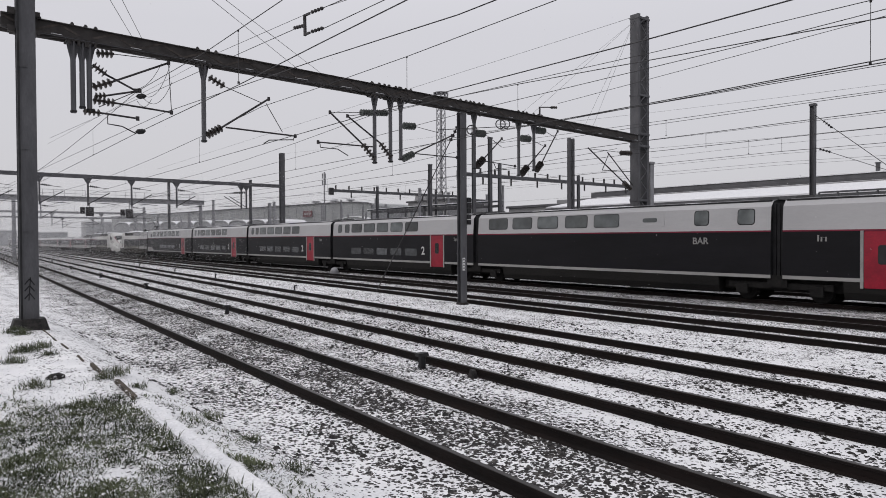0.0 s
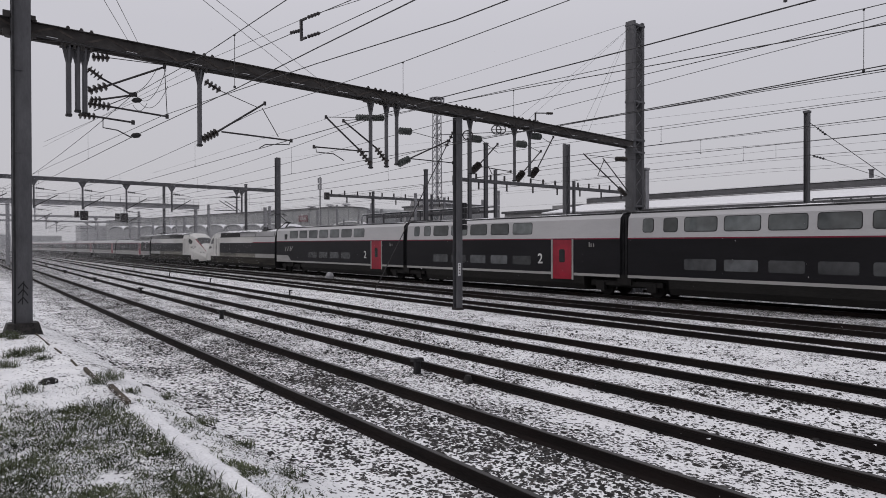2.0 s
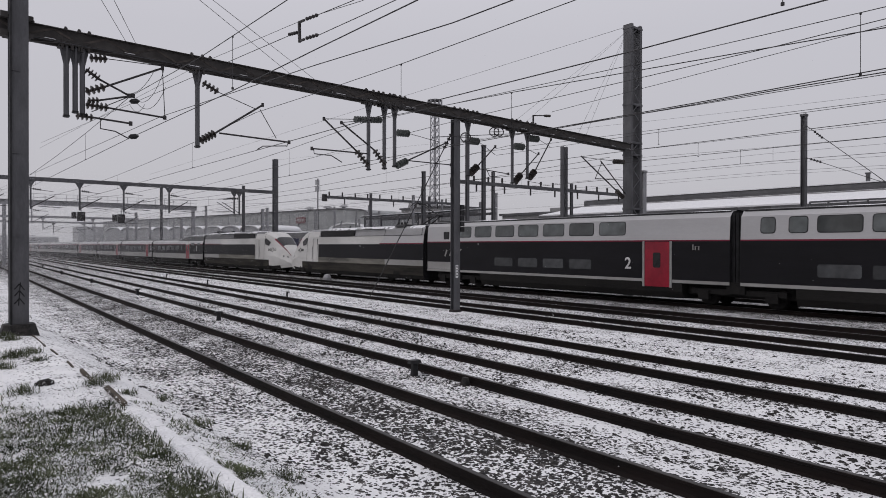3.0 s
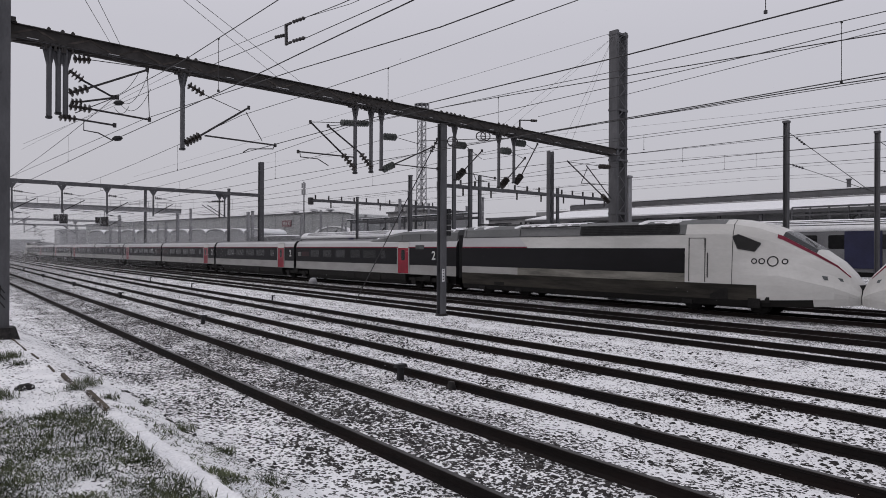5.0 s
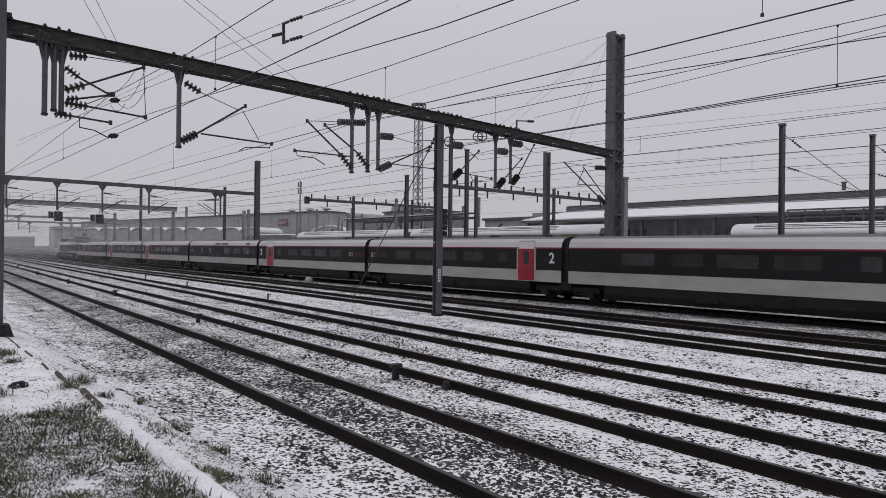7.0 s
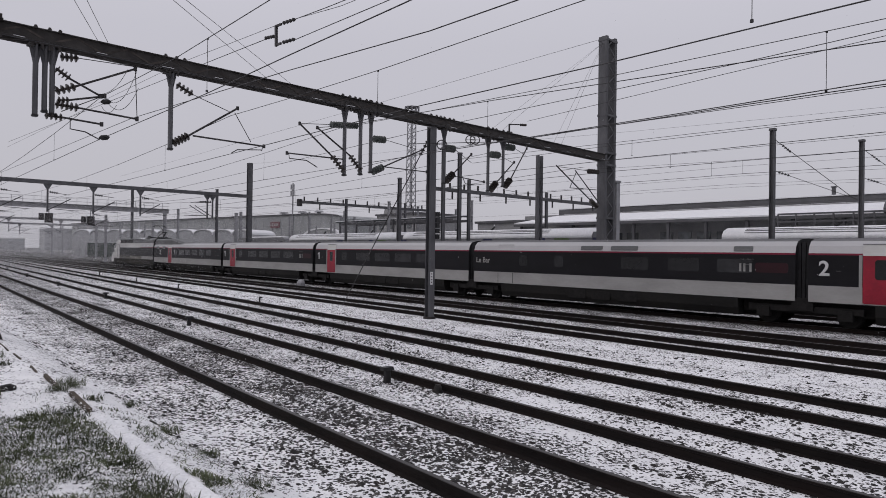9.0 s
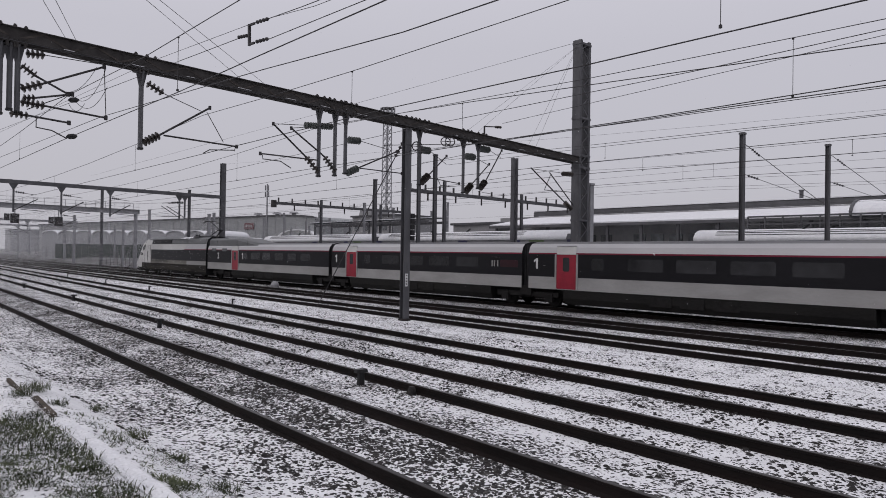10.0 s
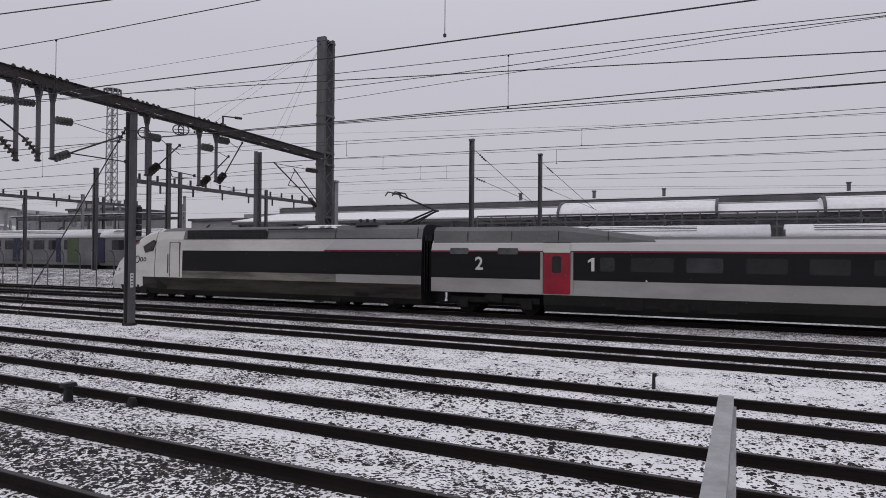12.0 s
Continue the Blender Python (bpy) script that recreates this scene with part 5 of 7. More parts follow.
NEAR_LINES = [
    ("dark contact wire above a rusty track", 5.1, [(-21.3, 6.1), (-13.1, 6.03), (-9.58, 6.05), (-6.8, 6.05), (12, 6.1)], 0.0098),
    ("dark messenger wire above a rusty track", 5.1, [(-21.3, 7.35), (-14.96, 7.15), (-10.61, 7.16), (12, 7.16)], 0.009, (-13.09,), 1.1),
    ("dark contact wire crossing between two tracks", 5.9, [(-73, 7.9), (-21.0, 6.8), (-11.08, 6.26), (-7.02, 5.99), (8, 5.69)], 0.009),
    ("thick dark contact wire above a track", 9.11, [(-21.3, 6.1), (-11.31, 6.11), (-6.24, 6.03), (-3.94, 6.02), (0.32, 6.0), (30, 6.0)], 0.0115),
    ("dark messenger wire above a track", 9.11, [(-21.3, 7.4), (-17.11, 7.29), (-12.76, 7.22), (-7.74, 7.21), (5, 7.21), (30, 7.51)], 0.009, (-12.76, -3.91), 1.11),
    ("thick dark messenger wire over the tracks", 13.5, [(-21.3, 7.65), (-16.62, 7.45), (-13.39, 7.31), (-5.95, 6.88), (2.41, 6.38), (14, 6.18)], 0.0115, (-13.39,), 1.22),
    ("dark contact wire above a snowy track", 13.5, [(-21.3, 6.08), (-11.6, 6.05), (-5.94, 6.03), (2.41, 6.05), (30, 6.1)], 0.0115),
    ("dark messenger wire over the tracks", 13.9, [(-21.3, 7.7), (-13.88, 7.49), (-9.16, 7.35), (-4.54, 7.27), (0.04, 7.22), (2.48, 7.17), (20, 7.37)], 0.009, (-4.54,), 1.2),
    ("dark contact wire above a snowy track", 13.9, [(-12.0, 6.12), (-6.12, 6.09), (-4.53, 6.07), (2.48, 5.94), (30, 5.89)], 0.0115),
    ("dark feeder cable rising from the gantry", 15.0, [(-73, 6.3), (-17.06, 7.31), (-10.46, 7.32), (-6.64, 7.33), (0.03, 7.47), (2.67, 7.46), (20, 7.86)], 0.0098),
    ("dark feeder cable leading from the wire post on the beam", 24.0, [(-21.08, 9.34), (-10.76, 9.74), (-0.04, 10.15), (4.22, 10.26), (30, 11.06)], 0.0115),
    ("thin dark feeder cable along the railway", 17.5, [(-21.3, 7.1), (-7.77, 6.88), (-4.31, 6.83), (3.1, 6.75), (30, 6.75)], 0.0098),
    ("thin feeder cable beyond the train", 33.75, [(-73.2, 13.1), (-22.4, 10.25), (-15.1, 9.88), (-0.09, 9.24), (30, 8.44)], 0.0057),
    ("dark messenger wire above a far track", 19.0, [(-21.3, 6.9), (-12.93, 6.7), (-8.46, 6.61), (-4.03, 6.51), (3.36, 6.49), (30, 6.59)], 0.0074, (-12.07, -4.03), 0.5),
    ("dark feeder cable above a far track", 20.5, [(-21.3, 6.95), (-13.95, 6.9), (-9.14, 6.83), (3.62, 6.65), (30, 6.55)], 0.0082),
    ("dark contact wire above a far track", 19.0, [(-21.3, 6.15), (-12.6, 6.11), (-4.77, 6.03), (3.36, 5.88), (30, 5.78)], 0.0098),
    ("dark messenger wire above a far track", 22.5, [(-21.3, 6.75), (-15.04, 6.7), (-10.05, 6.61), (3.96, 6.36), (30, 6.26)], 0.0066, (-12.65, -5.69), 0.5),
    ("dark contact wire above a far track", 22.2, [(-21.3, 6.2), (-14.77, 6.2), (-4.73, 6.05), (3.91, 5.93), (30, 5.88)], 0.0098),
    ("dark messenger wire above the running train", 28.9, [(-21.3, 7.45), (-12.98, 7.15), (2.92, 6.85), (30, 7.05)], 0.0066, (-14.21, -12.78), 0.62),
    ("dark contact wire above the running train", 28.9, [(-19.31, 6.57), (-12.97, 6.54), (5.07, 6.18), (60, 6.08)], 0.0098),
    ("thin overhead wire above the far tracks", 33.6, [(-120, 7.7), (-15.12, 7.54), (5.87, 7.08), (45, 6.88)], 0.0057),
    ("thin overhead wire above the far tracks", 37.0, [(-200, 7.8), (-16.68, 7.45), (6.46, 6.79), (45, 6.49)], 0.0066),
    ("thin overhead wire above the far tracks", 41.0, [(-200, 7.8), (-18.5, 7.45), (7.15, 6.68), (45, 6.38)], 0.0074),
    ("thin overhead wire above the far tracks", 46.0, [(-200, 8.2), (-20.78, 7.8), (8.01, 7.05), (45, 6.85)], 0.0074),
    ("thin overhead wire above the far tracks", 52.0, [(-200, 7.0), (45, 7.0)], 0.0074),
    ("dark high feeder cable ending at the tall laced mast", 32.0, [(-120, 15.2), (-44, 15.42), (-22.5, 15.52)], 0.0107),
    ("dark feeder cable passing behind the forked yoke", 9.5, [(-73, 12.2), (-26.84, 10.51), (-18.2, 9.9), (-15.1, 9.52), (8, 8.2)], 0.0082)]
for row in NEAR_LINES:
    feeder(*row)


def stay(p, q, label, r=0.0065):
    g = Geo()
    g.tube(p, q, r, 5)
    whole("stay_wire", g, M_WIRE, label, "wire", "stay wires")


for p, q in (((-20.6, 4.89, 8.72), (-15.73, 3.2, 8.21)), ((-20.6, 5.15, 8.72), (-15.05, 3.3, 8.04)), ((-20.6, 10.1, 8.70), (-14.76, 5.0, 8.35)), ((-20.6, 10.97, 8.70), (-14.22, 5.1, 8.22))):
    p, q = Vector(p), Vector(q)
    stay(p, p.lerp(q, 1.3), "thin steel stay wire anchored on the gantry beam")


def build_yoke():
    """Forked yoke where one cable splits in two, with tensioning shackles."""
    t = thing("wire_yoke", "dark forked steel yoke splitting an overhead cable in two", "wire fitting")
    y = 9.5
    g = Geo()
    g.bar((-18.85, y, 9.95), (-18.82, y, 9.28), 0.07, 0.09)
    g.bar((-18.85, y, 9.92), (-18.5, y, 9.9), 0.06, 0.06)
    g.bar((-18.82, y, 9.32), (-18.5, y, 9.3), 0.06, 0.06)
    part("yoke_plate", g, M_TUBE, t)
    for za, zb in ((9.9, 9.82), (9.3, 9.22)):
        g = Geo()
        g.insulator((-18.4, y, za), (-17.6, y, zb), 0.06, 4)
        part("shackle", g, M_TUBE, t)
    g = Geo()
    g.insulator((-19.6, y, 9.72), (-18.9, y, 9.62), 0.06, 4)
    part("shackle", g, M_TUBE, t)
    g = Geo()
    g.path([(-72, y, 12.6), (-45, y, 11.1), (-25.3, y, 10.0), (-19.6, y, 9.68)], 0.012, 5)
    g.path([(-17.6, y, 9.82), (-15.8, y, 9.68), (-5, y, 9.0), (20, y, 7.6)], 0.012, 5)
    g.path([(-17.6, y, 9.20), (-13.6, y, 9.08), (-5, y, 8.8), (20, y, 8.2)], 0.012, 5)
    part("cable", g, M_WIRE, t)


build_yoke()


# ---------------- farther gantries and masts ----------------
def far_gantry(x, y0, y1, z, posts, drops, label, h=0.36, walkway=False, metal=None):
    metal = metal or M_FAR
    t = thing("catenary_gantry", label, "gantry", "catenary gantries")
    g = Geo()
    for dx in (-0.18, 0.18):
        g.bar((x + dx, y0, z), (x + dx, y1, z), 0.05, h)
    n = int((y1 - y0) / 1.2)
    for k in range(n):
        ya, yb = y0 + (y1 - y0) * k / n, y0 + (y1 - y0) * (k + 1) / n
        g.bar((x - 0.18, ya, z + h / 2), (x + 0.18, yb, z + h / 2), 0.06, 0.03)
    part("beam", g, metal, t)
    for y, zt, w in posts:
        g = Geo()
        g.h_column((x, y), ground_z(x, y) - 0.1, zt, w, w * 1.2, 0.03, True)
        part("post", g, metal, t)
    for k, (y, ln, side) in enumerate(drops):
        g = Geo()
        g.box((x, y, z - ln / 2), (0.15, 0.15, ln))
        g.prism([(x - 0.08, y - 0.08, z - 0.7), (x + 0.08, y - 0.08, z - 0.7), (x + 0.08, y + 0.08, z - 0.7), (x - 0.08, y + 0.08, z - 0.7)],
                [(x - 0.15, y - 0.4, z - 0.15), (x + 0.15, y - 0.4, z - 0.15), (x + 0.15, y + 0.4, z - 0.15), (x - 0.15, y + 0.4, z - 0.15)])
        part("drop_post", g, metal, t)
        g = Geo()
        g.tube((x, y, z - ln + 0.15), (x, y + side * 2.0, z - ln + 1.35), 0.045, 6)
        g.tube((x, y, z - 0.95), (x, y + side * 1.9, z - 1.15), 0.025, 6)
        g.tube((x, y + side * 0.6, z - ln + 0.3), (x, y + side * 2.6, z - ln + 0.2), 0.03, 6)
        g.insulator((x, y + side * 0.15, z - 0.95), (x, y + side * 0.9, z - 1.03), 0.13, 4)
        part("cantilever_arm", g, M_TUBE, t)
    if walkway:
        g = Geo()
        for zz in (0.75, 1.25):
            g.bar((x + 0.4, y0, z + zz), (x + 0.4, y1, z + zz), 0.04, 0.04)
        k = 0
        while y0 + 1.3 * k < y1:
            g.bar((x + 0.4, y0 + 1.3 * k, z), (x + 0.4, y0 + 1.3 * k, z + 1.25), 0.05, 0.05)
            k += 1
        g.bar((x, y0, z + 0.35), (x, y1, z + 0.35), 0.9, 0.06)
        part("walkway_rail", g, M_FAR, t)
    return t


far_gantry(-73.2, 0.6, 33.5, 9.22, [(33.75, 13.2, 0.46), (0.8, 9.6, 0.3)],
           [(4.6, 2.9, 1), (8.75, 2.9, 1), (12.92, 2.9, 1), (16.97, 2.9, 1), (21.5, 2.9, 1), (28.7, 2.8, -1), (29.3, 2.8, -1)], "grey steel catenary gantry spanning many tracks, hazy with snow", metal=M_STEEL)
# from here outwards M_FAR carries the haze in its pale colour
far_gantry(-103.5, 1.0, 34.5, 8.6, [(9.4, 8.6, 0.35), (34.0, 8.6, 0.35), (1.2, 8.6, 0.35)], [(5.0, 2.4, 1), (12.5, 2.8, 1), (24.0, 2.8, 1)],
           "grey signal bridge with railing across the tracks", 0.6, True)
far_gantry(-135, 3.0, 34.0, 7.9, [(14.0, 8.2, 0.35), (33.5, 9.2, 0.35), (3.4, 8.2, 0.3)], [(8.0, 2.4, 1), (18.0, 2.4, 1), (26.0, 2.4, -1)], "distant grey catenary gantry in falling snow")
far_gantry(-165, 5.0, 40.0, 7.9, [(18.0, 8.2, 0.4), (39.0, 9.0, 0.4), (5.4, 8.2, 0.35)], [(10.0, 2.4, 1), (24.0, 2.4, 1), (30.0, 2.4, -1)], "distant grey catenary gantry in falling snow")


def signal_head(x, y, z):
    t = thing("signal_box", "dark railway signal head hung from the signal bridge", "railway signal", "signals on the bridge")
    g = Geo()
    g.box((x, y, z), (0.5, 1.0, 1.3), 0, 1, 0.1)
    g.box((x, y - 0.9, z + 0.15), (0.4, 0.6, 0.9), 0, 1, 0.08)
    part("housing", g, M_TUBE, t)
    g = Geo()
    g.bar((x, y, z + 0.6), (x, y, 8.3), 0.12, 0.12)
    part("hanger", g, M_FAR, t)


signal_head(-103.2, 18.4, 6.9)
signal_head(-103.2, 23.6, 6.7)


def low_gantry(x, y0, y1, z, posts):
    """Portal behind the train with upright stub insulators along its beam."""
    t = thing("catenary_gantry", "slim grey portal with stub insulators over the far tracks", "gantry", "catenary gantries")
    g = Geo()
    for dx in (-0.15, 0.15):
        g.bar((x + dx, y0, z), (x + dx, y1, z), 0.05, 0.30)
    part("beam", g, M_STEEL, t)
    y = y0 + 0.5
    k = 0
    while y < y1:
        g = Geo()
        g.box((x, y, z + 0.38), (0.13, 0.13, 0.5))
        part("stub_insulator", g, M_TUBE, t)
        if k % 2:
            g = Geo()
            g.box((x, y + 0.3, z - 0.45), (0.11, 0.11, 0.65))
            part("hanging_insulator", g, M_TUBE, t)
        y += 1.75
        k += 1
    g = Geo()
    g.box((x, y0 - 0.1, z - 0.1), (0.5, 0.5, 0.8), 0, 1, 0.05)
    part("end_box", g, M_TUBE, t)
    for yy, zt, w in posts:
        g = Geo()
        g.h_column((x, yy), ground_z(x, yy) - 0.1, zt, w, w * 1.2, 0.03, True)
        part("post", g, M_STEEL, t)


low_gantry(-66.5, 36.8, 57.0, 8.45, [(43.0, 9.2, 0.22), (52.0, 9.2, 0.22), (56.8, 8.6, 0.22)])
low_gantry(-43.0, 36.4, 63.0, 8.45, [(41.0, 9.6, 0.22), (52.0, 9.2, 0.22), (62.5, 8.6, 0.22)])


def far_mast(x, y, zt, w, label, lattice=False, arm=0, metal=None):
    t = thing("catenary_mast", label, "mast", "catenary masts")
    g = Geo()
    z0 = ground_z(x, y) - 0.1
    if lattice:
        lattice_column(g, x, y, z0, zt, w * 2.2, w, w * 0.55)
    else:
        g.h_column((x, y), z0, zt, w, w * 1.15, 0.03, True)
        g.box((x, y, zt + 0.06), (w * 1.3, w * 1.3, 0.12))
    part("column", g, metal or M_FAR, t)
    if arm:
        g = Geo()
        g.tube((x + 0.1, y, zt - 0.5), (x + 3.6, y + arm, zt - 3.8), 0.018, 5)
        g.insulator((x + 0.5, y, zt - 0.85), (x + 0.95, y, zt - 1.3), 0.07, 4)
        g.tube((x + 0.1, y, zt - 2.2), (x + 3.8, y + arm, zt - 3.9), 0.014, 5)
        g.insulator((x + 0.3, y, zt - 2.3), (x + 0.9, y, zt - 2.55), 0.07, 4)
        part("stay_cable", g, M_WIRE, t)


far_mast(-118.5, 33.5, 13.2, 0.34, "tall dark grey mast beyond the running train", metal=M_STEEL)
far_mast(-84.0, 34.2, 10.7, 0.26, "dark grey mast beyond the running train", metal=M_STEEL)
far_mast(-34.0, 40.2, 10.75, 0.27, "grey double-channel lattice mast behind the train", True, metal=M_STEEL)
far_mast(-14.75, 37.0, 9.8, 0.24, "slim grey steel mast with anchored wires", False, 1.0, metal=M_STEEL)
far_mast(-12.75, 45.0, 9.95, 0.24, "slim grey steel mast with insulated top", False, 1.0, metal=M_STEEL)
far_mast(-37.8, 35.0, 10.7, 0.24, "slim grey steel mast behind the train", metal=M_STEEL)
far_mast(-37.7, 33.2, 10.9, 0.22, "slim grey steel mast behind the train", metal=M_STEEL)
far_mast(-56.0, 43.0, 10.8, 0.3, "grey steel mast among the far tracks", metal=M_STEEL)
far_mast(-22.4, 33.6, 7.2, 0.30, "short grey mast beside the lattice mast")
# these masts take the default M_FAR, whose paleness stands for haze
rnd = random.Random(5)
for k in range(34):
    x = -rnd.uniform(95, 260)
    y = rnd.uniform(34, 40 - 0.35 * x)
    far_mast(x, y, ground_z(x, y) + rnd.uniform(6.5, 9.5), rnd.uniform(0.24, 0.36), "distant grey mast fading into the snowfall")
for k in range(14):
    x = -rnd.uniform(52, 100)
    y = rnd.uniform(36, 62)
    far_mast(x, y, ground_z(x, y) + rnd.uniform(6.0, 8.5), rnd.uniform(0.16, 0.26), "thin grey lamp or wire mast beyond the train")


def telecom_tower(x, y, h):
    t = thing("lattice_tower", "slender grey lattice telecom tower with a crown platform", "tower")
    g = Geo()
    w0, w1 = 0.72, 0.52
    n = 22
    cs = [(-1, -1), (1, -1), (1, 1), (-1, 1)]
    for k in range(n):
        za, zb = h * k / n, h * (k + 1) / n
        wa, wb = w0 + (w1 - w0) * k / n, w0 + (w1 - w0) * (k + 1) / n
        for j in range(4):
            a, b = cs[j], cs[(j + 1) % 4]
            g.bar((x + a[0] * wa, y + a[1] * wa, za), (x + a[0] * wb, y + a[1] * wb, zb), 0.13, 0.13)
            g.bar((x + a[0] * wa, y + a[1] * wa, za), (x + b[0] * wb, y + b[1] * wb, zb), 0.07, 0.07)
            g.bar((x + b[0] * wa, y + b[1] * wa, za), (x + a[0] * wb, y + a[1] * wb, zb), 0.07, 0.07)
    # haze over the tower comes from M_FAR's pale colour
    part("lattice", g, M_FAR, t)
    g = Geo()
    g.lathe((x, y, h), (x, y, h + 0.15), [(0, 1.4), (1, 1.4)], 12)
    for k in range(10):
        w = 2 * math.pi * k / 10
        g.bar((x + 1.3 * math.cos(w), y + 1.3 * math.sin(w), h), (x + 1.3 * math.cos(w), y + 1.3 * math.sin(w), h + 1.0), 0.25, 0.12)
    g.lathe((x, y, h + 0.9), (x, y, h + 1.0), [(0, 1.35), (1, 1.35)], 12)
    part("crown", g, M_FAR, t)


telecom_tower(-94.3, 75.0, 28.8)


def thin_antenna(x, y, h):
    t = thing("antenna_mast", "thin grey antenna mast with panel antennas on a roof", "antenna")
    g = Geo()
    g.tube((x, y, 0), (x, y, h), 0.3, 6)
    for z in (h - 1.5, h - 4.0):
        for k in range(3):
            w = 2 * math.pi * k / 3
            g.box((x + 0.7 * math.cos(w), y + 0.7 * math.sin(w), z), (0.4, 0.4, 2.0))
    part("pole", g, M_FAR, t)


thin_antenna(-232, 125, 29.5)


# ---------------- buildings ----------------
def big_hall():
    """Long grey depot standing askew to the tracks, far beyond the yard."""
    t = thing("depot_building", "long hazy grey depot with a flat roof and red sign", "building")
    a, b = Vector((-203.5, 130.0, 0)), Vector((-440, 90.5, 0))
    d = (b - a).normalized()
    back = Vector((d.y, -d.x, 0))
    back = back if back.x < 0 else -back
    run = (b - a).length
    prof = [(0.0, 0.3), (0.0, 15.0), (0.9, 15.7), (3.0, 16.2), (10.0, 16.8), (20, 17.1), (run, 17.0), (run, 0.3)]
    g = Geo()
    g.prism([tuple(a + d * s + Vector((0, 0, z))) for s, z in prof], [tuple(a + d * s + back * 30 + Vector((0, 0, z))) for s, z in prof])
    part("wall", g, M_BUILD, t)
    front = -back * 0.15
    for (sa, za), (sb, zb) in zip(prof[1:-2], prof[2:-1]):
        g = Geo()
        g.bar(a + d * sa + front + Vector((0, 0, za)), a + d * sb + front + Vector((0, 0, zb)), 0.5, 0.5)
        part("roof_edge", g, M_DARKROOF, t)
    for k in range(1, 36):
        g = Geo()
        g.bar(a + d * (6 * k) - back * 0.06, a + d * (6 * k) - back * 0.06 + Vector((0, 0, 16)), 0.2, 0.12)
        part("cladding_joint", g, M_FAR, t)
    c = a + d * 40.0 - back * 0.3
    g = Geo()
    g.bar(c - d * 3.0 + Vector((0, 0, 13.2)), c + d * 3.0 + Vector((0, 0, 13.2)), 0.3, 2.6)
    part("sign", g, M_SIGN, t, "plain dull red sign panel")
    for k in (-1, 0, 1):
        g = Geo()
        q = c - back * 0.2 + d * (1.6 * k) + Vector((0, 0, 13.2))
        g.bar(q - d * 0.5, q + d * 0.5, 0.05, 1.0)
        part("sign_mark", g, M_STRIPE, t)
    g = Geo()
    arcs = [math.pi * j / 12 for j in range(13)]

    def bow(w, r, out):
        return tuple(a + d * (9.0 + r * math.cos(w)) - back * out + Vector((0, 0, 8.0 + r * 0.32 * math.sin(w))))
    for w0, w1 in zip(arcs, arcs[1:]):
        g.prism([bow(w0, 9.7, 2.6), bow(w1, 9.7, 2.6), bow(w1, 11.0, 2.6), bow(w0, 11.0, 2.6)], [bow(w0, 9.7, 0.1), bow(w1, 9.7, 0.1), bow(w1, 11.0, 0.1), bow(w0, 11.0, 0.1)])
    part("barrel_roof", g, M_SNOW, t, "snow-edged barrel roof of the annexe")
    g = Geo()
    g.prism([tuple(a + d * (9.0 + 9.7 * math.cos(w)) - back * 2.4 + Vector((0, 0, 8.0 + 3.0 * math.sin(w)))) for w in [math.pi * j / 10 for j in range(11)]] + [tuple(a - d * 0.7 - back * 2.4 + Vector((0, 0, 0.3))), tuple(a + d * 18.7 - back * 2.4 + Vector((0, 0, 0.3)))],
            [tuple(a + d * (9.0 + 9.7 * math.cos(w)) - back * 0.1 + Vector((0, 0, 8.0 + 3.0 * math.sin(w)))) for w in [math.pi * j / 10 for j in range(11)]] + [tuple(a - d * 0.7 - back * 0.1 + Vector((0, 0, 0.3))), tuple(a + d * 18.7 - back * 0.1 + Vector((0, 0, 0.3)))])
    part("annexe", g, M_BUILD, t)
    for s in (18, 28, 40):
        g = Geo()
        q = a + d * s + back * 4
        g.lathe(q + Vector((0, 0, 17.0)), q + Vector((0, 0, 18.6)), [(0, 0.8), (0.6, 0.8), (0.62, 2.0), (1, 1.4)], 10)
        part("roof_vent", g, M_FAR, t)


big_hall()


